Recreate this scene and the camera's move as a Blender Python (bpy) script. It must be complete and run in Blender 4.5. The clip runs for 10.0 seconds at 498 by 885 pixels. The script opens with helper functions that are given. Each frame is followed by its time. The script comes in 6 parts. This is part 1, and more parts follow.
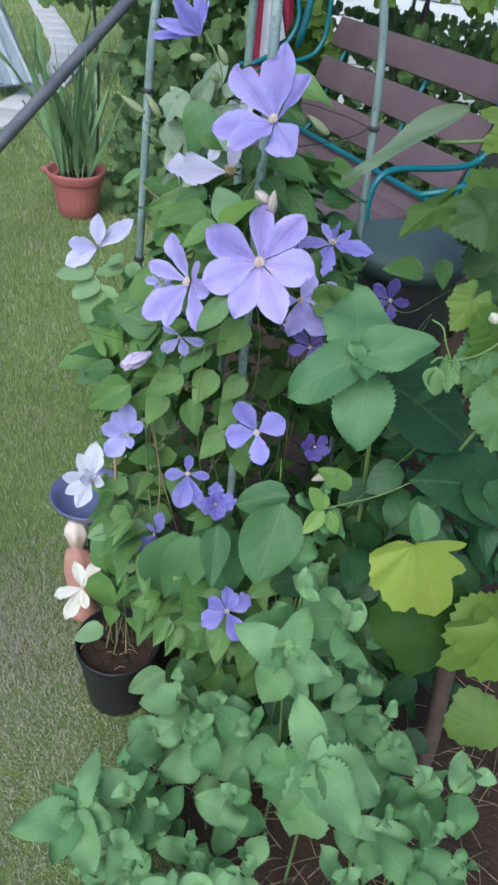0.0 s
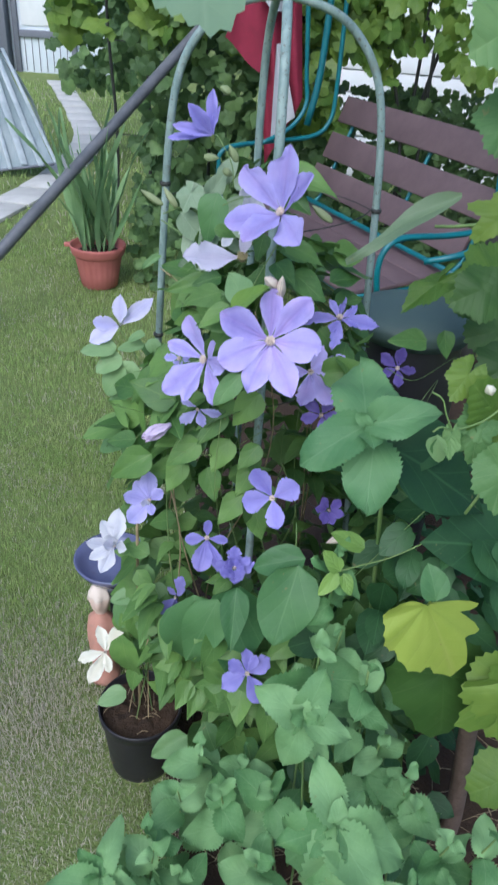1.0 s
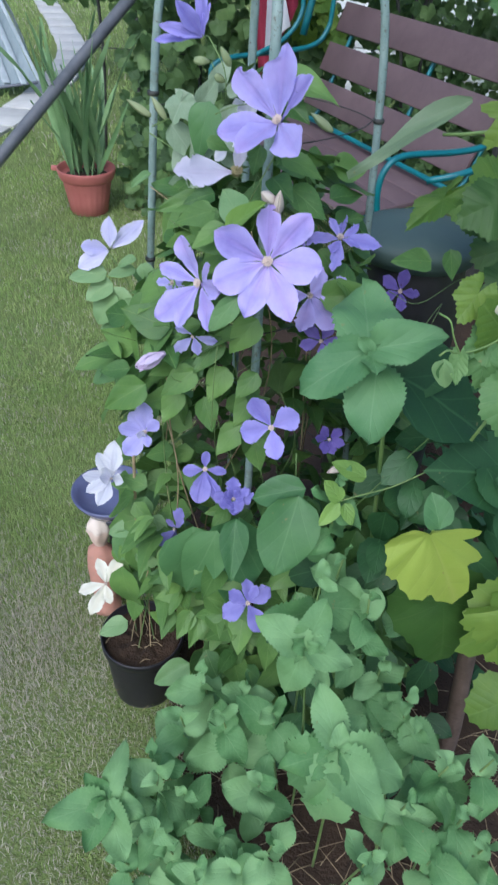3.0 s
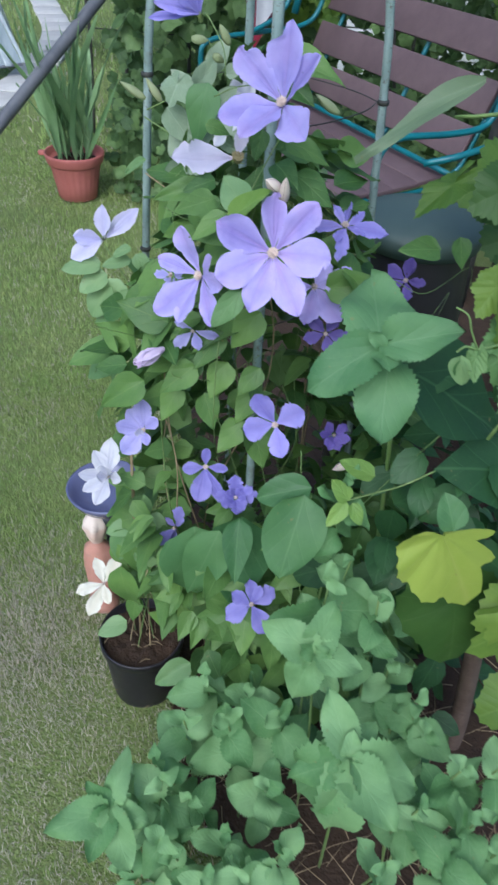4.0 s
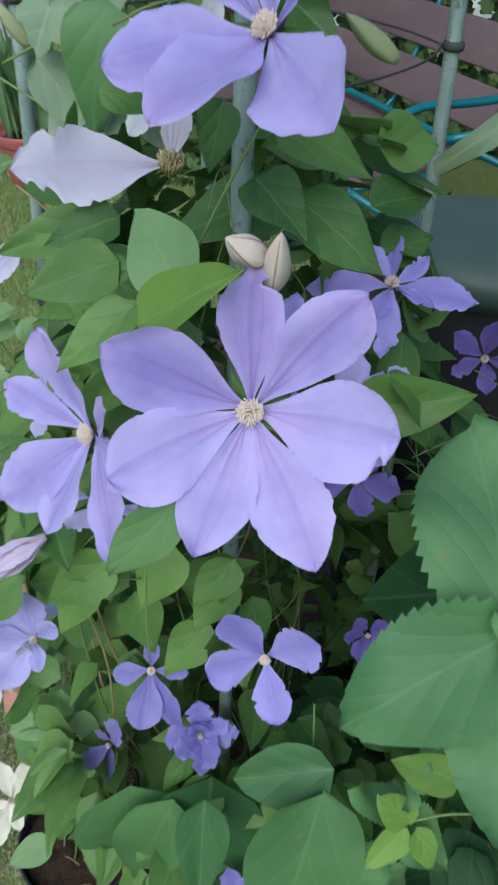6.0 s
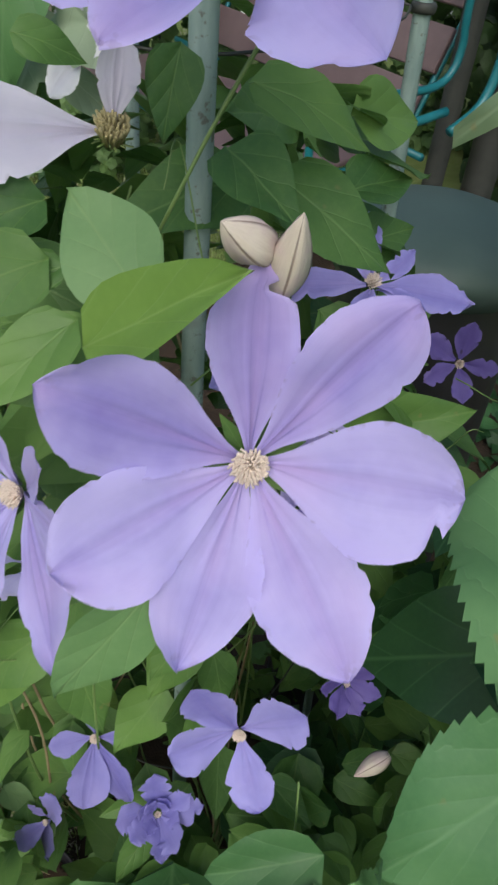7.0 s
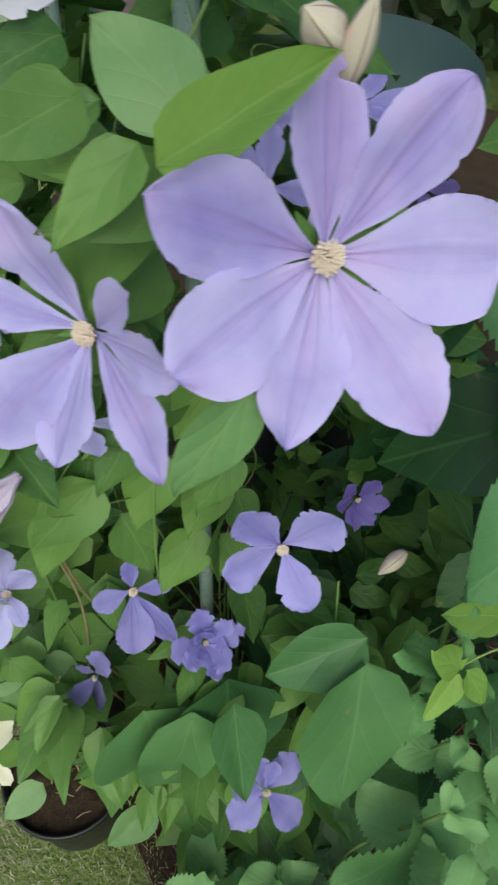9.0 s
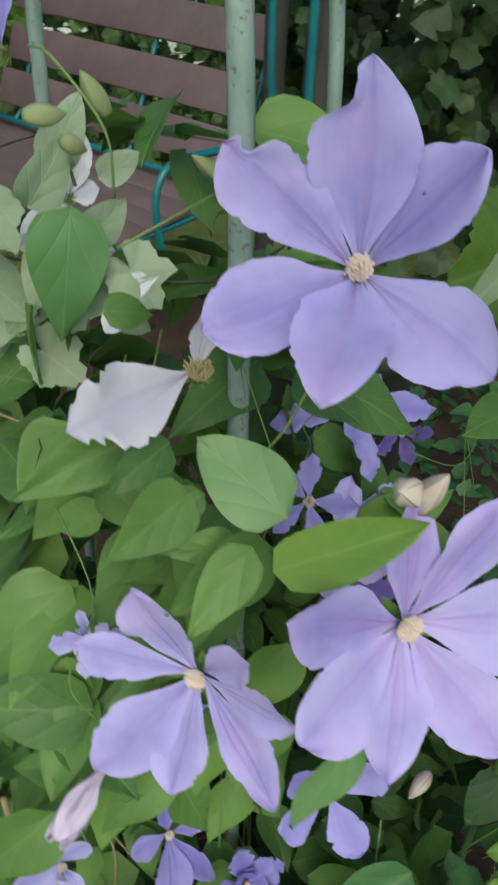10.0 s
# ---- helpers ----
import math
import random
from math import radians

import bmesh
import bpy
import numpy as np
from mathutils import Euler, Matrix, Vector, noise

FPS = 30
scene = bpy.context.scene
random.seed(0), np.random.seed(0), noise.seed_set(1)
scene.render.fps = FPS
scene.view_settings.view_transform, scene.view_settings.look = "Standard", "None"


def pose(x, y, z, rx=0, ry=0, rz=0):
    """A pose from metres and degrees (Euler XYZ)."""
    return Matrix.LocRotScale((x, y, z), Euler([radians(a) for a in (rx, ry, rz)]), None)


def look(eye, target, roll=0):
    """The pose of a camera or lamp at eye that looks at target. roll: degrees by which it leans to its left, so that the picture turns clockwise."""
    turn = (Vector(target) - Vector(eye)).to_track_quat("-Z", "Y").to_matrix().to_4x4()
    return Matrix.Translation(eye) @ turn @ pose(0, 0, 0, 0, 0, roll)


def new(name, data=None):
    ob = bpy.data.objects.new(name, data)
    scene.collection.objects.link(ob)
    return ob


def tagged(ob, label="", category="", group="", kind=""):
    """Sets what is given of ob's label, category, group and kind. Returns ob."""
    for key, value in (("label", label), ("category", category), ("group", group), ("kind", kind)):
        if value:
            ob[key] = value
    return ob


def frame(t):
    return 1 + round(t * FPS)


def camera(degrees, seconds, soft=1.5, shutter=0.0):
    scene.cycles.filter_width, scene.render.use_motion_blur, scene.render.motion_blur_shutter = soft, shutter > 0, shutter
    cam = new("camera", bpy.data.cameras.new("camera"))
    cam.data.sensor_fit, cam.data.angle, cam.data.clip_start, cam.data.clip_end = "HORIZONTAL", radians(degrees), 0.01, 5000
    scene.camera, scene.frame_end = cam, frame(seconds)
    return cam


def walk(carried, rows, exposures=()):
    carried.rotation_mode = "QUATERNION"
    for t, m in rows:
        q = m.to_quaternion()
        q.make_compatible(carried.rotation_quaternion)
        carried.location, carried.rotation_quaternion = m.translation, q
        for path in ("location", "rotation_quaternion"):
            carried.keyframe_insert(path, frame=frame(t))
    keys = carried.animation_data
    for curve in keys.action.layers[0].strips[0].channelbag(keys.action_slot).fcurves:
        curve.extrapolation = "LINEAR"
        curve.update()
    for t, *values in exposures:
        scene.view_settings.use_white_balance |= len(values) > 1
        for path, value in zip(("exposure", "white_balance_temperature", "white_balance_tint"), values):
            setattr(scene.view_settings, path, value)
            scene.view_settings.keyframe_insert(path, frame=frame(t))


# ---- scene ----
cam = camera(38.5, 10.0, soft=2.4, shutter=0.5)
PATH = [
    (0, (0.04, 0.052, 1.644), (0.143, 1.639, 0.431), 6.5),
    (0.5, (0.044, 0.033, 1.666), (0.09, 1.662, 0.507), 4.7),
    (1, (0.044, 0.015, 1.688), (0.081, 1.695, 0.604), 4.0),
    (1.5, (0.043, 0.006, 1.707), (0.086, 1.716, 0.672), 4.1),
    (2, (0.043, 0.011, 1.699), (0.096, 1.692, 0.617), 4.0),
    (2.5, (0.045, 0.024, 1.683), (0.071, 1.647, 0.513), 3.4),
    (3.8, (0.031, 0.077, 1.646), (0.136, 1.606, 0.361), 4.1),
    (4, (0.026, 0.09, 1.652), (0.104, 1.632, 0.381), 3.6),
    (4.5, (0.04, 0.22, 1.643), (0.036, 1.766, 0.374), 2.6),
    (5, (0.07, 0.452, 1.594), (0.012, 1.927, 0.245), 3.1),
    (5.5, (0.065, 0.571, 1.558), (0.087, 2.063, 0.226), 2.1),
    (5.7, (0.071, 0.61, 1.528), (0.124, 2.106, 0.201), 2.5),
    (6.8, (0.042, 0.738, 1.449), (0.316, 2.221, 0.136), 5.4),
    (7, (0.042, 0.754, 1.442), (0.366, 2.226, 0.127), 6.5),
    (7.5, (0.033, 0.771, 1.442), (0.384, 2.2, 0.086), 7.4),
    (8, (0.026, 0.797, 1.453), (0.434, 2.187, 0.073), 9.0),
    (8.5, (0.017, 0.779, 1.433), (0.44, 2.012, -0.085), 7.0),
    (9, (-0.03, 0.722, 1.434), (0.444, 1.925, -0.091), 4.0),
    (9.5, (-0.067, 0.735, 1.516), (0.546, 2.105, 0.195), 6.0),
    (10, (-0.098, 0.776, 1.563), (0.611, 2.165, 0.31), 3.6),
]
scene.view_settings.exposure = 0.0
EXPOSURES = [(0.0, 0.76, 5380, 8), (4.6, 0.77, 5350, 8), (5.6, 0.54, 5400, 1), (6.9, 0.46, 6250, 2), (8.0, 0.45, 6350, 2), (8.5, 0.53, 6400, -3), (9.0, 0.53, 6400, -8), (10.0, 0.52, 6400, -4)]

walk(cam, [(t, look(eye, target, roll)) for t, eye, target, roll in PATH], EXPOSURES)

# ---- light: dull evening sky ----
world = bpy.data.worlds.new("evening_sky")
scene.world = world
world.use_nodes = True
wn, wl = world.node_tree.nodes, world.node_tree.links
wn.clear()
w_out, w_bg, w_sky = wn.new("ShaderNodeOutputWorld"), wn.new("ShaderNodeBackground"), wn.new("ShaderNodeTexSky")
w_sky.sky_type, w_sky.sun_disc = "NISHITA", False
w_sky.sun_elevation, w_sky.sun_rotation = radians(45), radians(200)
w_sky.air_density, w_sky.dust_density = 1.0, 4.0
w_bg.inputs["Strength"].default_value = 0.105
wl.new(w_sky.outputs[0], w_bg.inputs[0])
wl.new(w_bg.outputs[0], w_out.inputs[0])

sun_data = bpy.data.lights.new("sun", "SUN")
sun_data.energy, sun_data.angle, sun_data.color = 0.95, radians(45), (1.0, 0.96, 0.9)
sun = new("sun", sun_data)
sun.matrix_world = look((-2.2, -5.0, 8), (0, 1, 0.5))


# ---- materials ----
class Mat:
    """A node material under construction."""

    def __init__(self, name):
        self.m = bpy.data.materials.new(name)
        self.m.use_nodes = True
        self.n, self.l = self.m.node_tree.nodes, self.m.node_tree.links
        self.n.clear()
        self.out = self.n.new("ShaderNodeOutputMaterial")
        self.p = self.n.new("ShaderNodeBsdfPrincipled")
        self.l.new(self.p.outputs[0], self.out.inputs[0])

    def node(self, kind, **props):
        nd = self.n.new(kind)
        for k, v in props.items():
            if k == "operation":
                nd.operation = v
            elif k == "blend_type":
                nd.blend_type = v
            elif k == "data_type":
                nd.data_type = v
        return nd

    def put(self, sock, v):
        if isinstance(v, bpy.types.NodeSocket):
            self.l.new(v, sock)
        else:
            sock.default_value = v

    def coord(self, which="Object"):
        return self.node("ShaderNodeTexCoord").outputs[which]

    def position(self):
        return self.node("ShaderNodeNewGeometry").outputs["Position"]

    def stretch(self, vec, scale):
        nd = self.node("ShaderNodeMapping")
        self.put(nd.inputs["Vector"], vec)
        nd.inputs["Scale"].default_value = scale
        return nd.outputs[0]

    def noise(self, vec, scale, detail=3.0, rough=0.6):
        nd = self.node("ShaderNodeTexNoise")
        self.put(nd.inputs["Vector"], vec)
        nd.inputs["Scale"].default_value, nd.inputs["Detail"].default_value, nd.inputs["Roughness"].default_value = scale, detail, rough
        return nd.outputs[0]

    def math(self, op, a, b=0.0, c=0.0):
        nd = self.node("ShaderNodeMath", operation=op)
        for s, v in zip(nd.inputs, (a, b, c)):
            self.put(s, v)
        return nd.outputs[0]

    def ramp(self, fac, lo, hi):
        nd = self.node("ShaderNodeMapRange")
        self.put(nd.inputs["Value"], fac)
        nd.inputs["From Min"].default_value, nd.inputs["From Max"].default_value = lo, hi
        return nd.outputs[0]

    def mix(self, fac, a, b, blend="MIX"):
        nd = self.node("ShaderNodeMix", data_type="RGBA", blend_type=blend)
        self.put(nd.inputs[0], fac)
        self.put(nd.inputs[6], (*a, 1) if isinstance(a, tuple) else a)
        self.put(nd.inputs[7], (*b, 1) if isinstance(b, tuple) else b)
        return nd.outputs[2]

    def split(self, vec):
        nd = self.node("ShaderNodeSeparateXYZ")
        self.put(nd.inputs[0], vec)
        return nd.outputs

    def chance(self):
        """A random value of the object, for pieces, and of the island, for joined pieces."""
        a = self.node("ShaderNodeObjectInfo").outputs["Random"]
        b = self.node("ShaderNodeNewGeometry").outputs["Random Per Island"]
        return self.math("FRACT", self.math("ADD", a, b))

    def bump(self, height, strength, distance=0.002):
        nd = self.node("ShaderNodeBump")
        self.put(nd.inputs["Height"], height)
        nd.inputs["Strength"].default_value, nd.inputs["Distance"].default_value = strength, distance
        self.l.new(nd.outputs[0], self.p.inputs["Normal"])
        return nd.outputs[0]

    def done(self, color, rough=0.6, metal=0.0, spec=0.5, thin=0.0, thin_color=None):
        self.put(self.p.inputs["Base Color"], (*color, 1) if isinstance(color, tuple) else color)
        self.put(self.p.inputs["Roughness"], rough)
        self.p.inputs["Metallic"].default_value = metal
        self.p.inputs["Specular IOR Level"].default_value = spec
        if thin:
            tr, mx = self.node("ShaderNodeBsdfTranslucent"), self.node("ShaderNodeMixShader")
            c = thin_color if thin_color is not None else color
            self.put(tr.inputs[0], (*c, 1) if isinstance(c, tuple) else c)
            mx.inputs[0].default_value = thin
            self.l.new(self.p.outputs[0], mx.inputs[1])
            self.l.new(tr.outputs[0], mx.inputs[2])
            self.l.new(mx.outputs[0], self.out.inputs[0])
        return self.m


def rough_paint(name, color, color2, scale=20.0, rough=0.6, bump=0.2, metal=0.0, spec=0.5, dist=0.002):
    """A plain surface with mottling at two scales."""
    k = Mat(name)
    v = k.coord("Object")
    big, fine = k.noise(v, scale * 0.15, 2), k.noise(v, scale, 5)
    f = k.ramp(k.math("ADD", k.math("MULTIPLY", big, 0.6), k.math("MULTIPLY", fine, 0.4)), 0.3, 0.7)
    k.bump(fine, bump, dist)
    return k.done(k.mix(f, color, color2), k.math("MULTIPLY_ADD", fine, 0.2, rough - 0.1), metal, spec)


def leaf_material(name, dark, light, vein, veins=7.0, palmate=False, rough=0.45, thin=0.22, spot=(0.25, 0.2, 0.08), bump=0.35, show=0.42):
    k = Mat(name)
    uv = k.coord("UV")
    u, v, _ = k.split(uv)
    a = k.math("ABSOLUTE", k.math("SUBTRACT", u, 0.5))
    if palmate:
        ang = k.math("ARCTAN2", k.math("SUBTRACT", u, 0.5), k.math("SUBTRACT", v, 0.02))
        side = k.math("ABSOLUTE", k.math("SINE", k.math("MULTIPLY", ang, 3.6)))
        mains = k.ramp(side, 0.10, 0.0)
        x = k.math("SUBTRACT", k.math("MULTIPLY", v, 14.0), k.math("MULTIPLY", a, 20.0))
        lat = k.math("MULTIPLY", k.ramp(k.math("ABSOLUTE", k.math("SINE", x)), 0.16, 0.0), 0.35)
        vm = k.math("MAXIMUM", mains, lat)
        quilt = k.math("ABSOLUTE", k.math("SINE", x))
    else:
        x = k.math("SUBTRACT", k.math("MULTIPLY", v, veins * 3.14), k.math("MULTIPLY", k.math("POWER", a, 0.8), veins * 3.4))
        sn = k.math("ABSOLUTE", k.math("SINE", x))
        vm = k.math("MAXIMUM", k.ramp(a, 0.022, 0.004), k.math("MULTIPLY", k.ramp(sn, 0.16, 0.0), 0.55))
        quilt = sn
    ob = k.position()
    n1, n2 = k.noise(ob, 35.0, 3), k.noise(ob, 260.0, 3)
    r = k.chance()
    base = k.mix(k.ramp(k.math("ADD", k.math("MULTIPLY", r, 0.75), k.math("MULTIPLY", n1, 0.5)), 0.2, 1.05), dark, light)
    base = k.mix(k.math("MULTIPLY", k.ramp(k.noise(ob, 11.0, 2), 0.40, 0.62), 0.35), base, dark)
    base = k.mix(k.math("MULTIPLY", vm, 0.28 if palmate else show), base, vein)
    base = k.mix(k.math("MULTIPLY", k.ramp(n2, 0.45, 0.75), 0.16), base, light)
    base = k.mix(k.math("MULTIPLY", k.ramp(k.noise(ob, 60.0, 2), 0.72, 0.78), 0.6), base, spot)
    k.bump(k.math("ADD", k.math("ADD", k.math("MULTIPLY", quilt, 0.8), k.math("MULTIPLY", vm, -0.5)), k.math("MULTIPLY", n2, 0.3)), bump, 0.0012)
    return k.done(base, k.math("MULTIPLY_ADD", n1, 0.25, rough - 0.1), 0.0, 0.35, thin, k.mix(0.5, base, light))


def petal_material(name, deep, pale, blush, thin=0.25):
    k = Mat(name)
    u, v, _ = k.split(k.coord("UV"))
    a = k.math("ABSOLUTE", k.math("SUBTRACT", u, 0.5))
    ob = k.position()
    n1, n2 = k.noise(ob, 45.0, 3), k.noise(k.stretch(k.coord("UV"), (34.0, 2.2, 1.0)), 1.0, 3)
    f = k.math("ADD", k.math("MULTIPLY", k.ramp(a, 0.0, 0.42), 0.45), k.math("ADD", k.math("MULTIPLY", n1, 0.7), k.math("MULTIPLY", n2, 0.17)))
    f = k.math("ADD", f, k.math("MULTIPLY", k.chance(), 0.5))
    n3 = k.noise(ob, 16.0, 2)
    base = k.mix(k.ramp(f, 0.30, 1.25), deep, pale)
    base = k.mix(k.math("MULTIPLY", k.ramp(n3, 0.45, 0.70), 0.42), base, blush)
    base = k.mix(k.math("MULTIPLY", k.ramp(a, 0.36, 0.5), 0.5), base, pale)
    bar = k.math("MULTIPLY", k.ramp(a, 0.10, 0.02), k.ramp(v, 1.0, 0.2))
    base = k.mix(k.math("MULTIPLY", bar, 0.20), base, blush)
    base = k.mix(k.math("MULTIPLY", k.math("MULTIPLY", k.ramp(v, 0.8, 1.0), k.ramp(n1, 0.5, 0.75)), 0.7), base, blush)
    base = k.mix(k.math("MULTIPLY", k.ramp(v, 0.14, 0.0), 0.5), base, pale)
    rim = k.math("MULTIPLY", k.ramp(k.math("MAXIMUM", k.math("MULTIPLY", a, 2.0), v), 0.90, 1.0), k.ramp(k.noise(ob, 190.0, 2), 0.56, 0.62))
    base = k.mix(k.math("MULTIPLY", rim, 0.25), base, (0.10, 0.06, 0.12))
    base = k.mix(k.math("MULTIPLY", k.ramp(k.noise(ob, 95.0, 1), 0.80, 0.81), 0.8), base, (0.06, 0.04, 0.10))
    lines = k.math("ABSOLUTE", k.math("SINE", k.math("MULTIPLY", k.math("POWER", a, 0.75), 26.0)))
    k.bump(k.math("ADD", k.math("MULTIPLY", lines, 0.5), k.math("MULTIPLY", n2, 0.5)), 0.10, 0.0012)
    return k.done(base, 0.5, 0.0, 0.25, thin, base)


M = {}
M["clematis"] = leaf_material("clematis_leaf", (0.046, 0.116, 0.031), (0.178, 0.308, 0.076), (0.20, 0.31, 0.10), 3.0)
M["clematis_pale"] = leaf_material("clematis_leaf_pale", (0.13, 0.25, 0.095), (0.26, 0.39, 0.18), (0.26, 0.37, 0.16), 3.0)
M["clematis_deep"] = leaf_material("clematis_leaf_deep", (0.045, 0.125, 0.045), (0.13, 0.26, 0.095), (0.17, 0.29, 0.13), 3.0)
M["fresh"] = leaf_material("fresh_shoot_leaf", (0.12, 0.23, 0.045), (0.25, 0.39, 0.09), (0.30, 0.42, 0.15), 3.0)
M["silver"] = leaf_material("silvery_young_leaf", (0.20, 0.29, 0.18), (0.38, 0.46, 0.33), (0.42, 0.50, 0.38), 3.0, rough=0.6)
M["mint"] = leaf_material("mint_leaf", (0.090, 0.21, 0.07), (0.26, 0.43, 0.19), (0.29, 0.45, 0.22), 5.0, rough=0.65, bump=0.28, show=0.22)
M["hydrangea"] = leaf_material("hydrangea_leaf", (0.055, 0.155, 0.060), (0.165, 0.31, 0.13), (0.21, 0.36, 0.18), 5.0, rough=0.55, bump=0.4, show=0.3)
M["vine"] = leaf_material("grape_leaf", (0.065, 0.140, 0.020), (0.205, 0.300, 0.050), (0.23, 0.33, 0.10), palmate=True, rough=0.5, thin=0.3, bump=0.6)
M["vine_pale"] = leaf_material("grape_leaf_pale", (0.075, 0.175, 0.055), (0.20, 0.33, 0.12), (0.29, 0.42, 0.19), palmate=True, rough=0.55, thin=0.3, bump=0.6)
M["vine_yellow"] = leaf_material("grape_leaf_yellow", (0.27, 0.37, 0.05), (0.43, 0.50, 0.10), (0.46, 0.46, 0.14), palmate=True, rough=0.5, thin=0.3, bump=0.6)
# grape green darkened, so the colour itself carries the leaves' shade
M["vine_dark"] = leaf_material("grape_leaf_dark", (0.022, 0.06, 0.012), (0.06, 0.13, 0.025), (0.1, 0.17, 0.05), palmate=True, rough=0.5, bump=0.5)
# near-black leaf green: deep shade is painted into the leaf colour
M["vine_deep_shade"] = leaf_material("grape_leaf_deep_shade", (0.012, 0.030, 0.010), (0.045, 0.085, 0.025), (0.07, 0.12, 0.04), palmate=True, rough=0.5, bump=0.5)
M["grey_leaf"] = leaf_material("grey_green_leaf", (0.12, 0.19, 0.10), (0.22, 0.29, 0.17), (0.26, 0.33, 0.2), 3.0)
M["vine_grey"] = leaf_material("grape_leaf_underside", (0.13, 0.22, 0.13), (0.21, 0.32, 0.20), (0.28, 0.38, 0.26), palmate=True, rough=0.6, thin=0.3, bump=0.5)
M["hedge"] = leaf_material("hedge_leaf", (0.03, 0.07, 0.022), (0.16, 0.26, 0.085), (0.13, 0.2, 0.07), palmate=True, rough=0.55)
M["blade"] = leaf_material("sword_leaf", (0.14, 0.26, 0.10), (0.30, 0.45, 0.22), (0.32, 0.46, 0.25), 0.6, rough=0.45, bump=0.2)
M["sepal"] = leaf_material("bud_green", (0.18, 0.27, 0.08), (0.3, 0.36, 0.14), (0.4, 0.42, 0.2), 1.0, rough=0.5, bump=0.3)
M["petal"] = petal_material("lavender_petal", (0.212, 0.174, 0.55), (0.50, 0.450, 0.85), (0.58, 0.43, 0.80))
M["petal_pink"] = petal_material("pinkish_lavender_petal", (0.222, 0.176, 0.57), (0.52, 0.458, 0.86), (0.62, 0.44, 0.81))
M["petal_mid"] = petal_material("blue_lavender_petal", (0.19, 0.165, 0.56), (0.38, 0.345, 0.78), (0.45, 0.37, 0.74))
M["petal_blue"] = petal_material("violet_blue_petal", (0.14, 0.125, 0.46), (0.28, 0.255, 0.62), (0.38, 0.32, 0.66))
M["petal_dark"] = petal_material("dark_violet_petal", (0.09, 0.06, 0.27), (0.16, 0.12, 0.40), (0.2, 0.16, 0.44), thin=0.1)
M["petal_pale"] = petal_material("faded_lavender_petal", (0.36, 0.35, 0.72), (0.66, 0.64, 0.86), (0.68, 0.62, 0.86))
# darker copy of the leaf green: shade is put into the colour
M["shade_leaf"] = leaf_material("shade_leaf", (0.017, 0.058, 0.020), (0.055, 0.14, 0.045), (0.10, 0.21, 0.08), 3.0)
M["dry_tuft"] = rough_paint("dry_tuft", (0.24, 0.20, 0.09), (0.42, 0.37, 0.20), 160.0, 0.8, 0.3)
M["bud_pale"] = leaf_material("bud_pale_green", (0.27, 0.33, 0.16), (0.42, 0.46, 0.27), (0.46, 0.48, 0.30), 1.0, rough=0.5, bump=0.3)
M["petal_soft"] = petal_material("soft_lavender_petal", (0.26, 0.24, 0.63), (0.50, 0.47, 0.83), (0.62, 0.58, 0.84))
M["petal_white"] = petal_material("faded_white_petal", (0.48, 0.46, 0.63), (0.69, 0.66, 0.79), (0.70, 0.62, 0.78))
M["petal_snow"] = petal_material("whitish_petal", (0.50, 0.50, 0.64), (0.76, 0.76, 0.82), (0.74, 0.72, 0.82))
M["petal_cream"] = petal_material("cream_petal", (0.70, 0.66, 0.52), (0.83, 0.81, 0.72), (0.8, 0.74, 0.62))
k = Mat("cream_bud")
_u, _v, _ = k.split(k.coord("UV"))
_n = k.noise(k.stretch(k.coord("UV"), (30.0, 3.0, 1.0)), 1.0, 3)
_seam = k.ramp(k.math("ABSOLUTE", k.math("SINE", k.math("MULTIPLY", _u, 12.57))), 0.22, 0.03)
_c = k.mix(_n, (0.56, 0.47, 0.40), (0.76, 0.68, 0.60))
_c = k.mix(k.math("MULTIPLY", k.ramp(k.noise(k.position(), 70.0, 2), 0.45, 0.65), 0.5), _c, (0.58, 0.40, 0.46))
_c = k.mix(k.math("MULTIPLY", _seam, 0.75), _c, (0.16, 0.10, 0.09))
k.bump(k.math("SUBTRACT", _n, _seam), 0.4, 0.001)
M["bud_cream"] = k.done(_c, 0.55, 0.0, 0.3, 0.1)
M["bud_pink"] = petal_material("pink_bud", (0.38, 0.26, 0.50), (0.62, 0.52, 0.69), (0.64, 0.56, 0.68), thin=0.1)
M["stamen"] = rough_paint("stamen", (0.62, 0.50, 0.44), (0.78, 0.68, 0.60), 300.0, 0.7, 0.1)
M["stem"] = rough_paint("green_stem", (0.09, 0.17, 0.045), (0.20, 0.28, 0.09), 80.0, 0.55, 0.2)
M["stem_dry"] = rough_paint("dry_stem", (0.22, 0.16, 0.09), (0.38, 0.30, 0.17), 80.0, 0.8, 0.4)
M["bark"] = rough_paint("vine_bark", (0.085, 0.058, 0.042), (0.17, 0.120, 0.095), 60.0, 0.9, 0.9, dist=0.006)
M["soil"] = rough_paint("soil", (0.022, 0.012, 0.006), (0.058, 0.033, 0.017), 90.0, 0.95, 1.0, dist=0.008)
M["black_plastic"] = rough_paint("black_plastic", (0.012, 0.011, 0.014), (0.026, 0.023, 0.03), 40.0, 0.45, 0.1)
M["terracotta"] = rough_paint("terracotta_plastic", (0.38, 0.112, 0.095), (0.48, 0.165, 0.145), 18.0, 0.6, 0.2)
k = Mat("green_coated_steel")
_v = k.coord("Object")
_n = k.noise(k.stretch(_v, (60.0, 60.0, 14.0)), 1.0, 4)
_c = k.mix(k.ramp(_n, 0.3, 0.7), (0.16, 0.235, 0.225), (0.31, 0.39, 0.37))
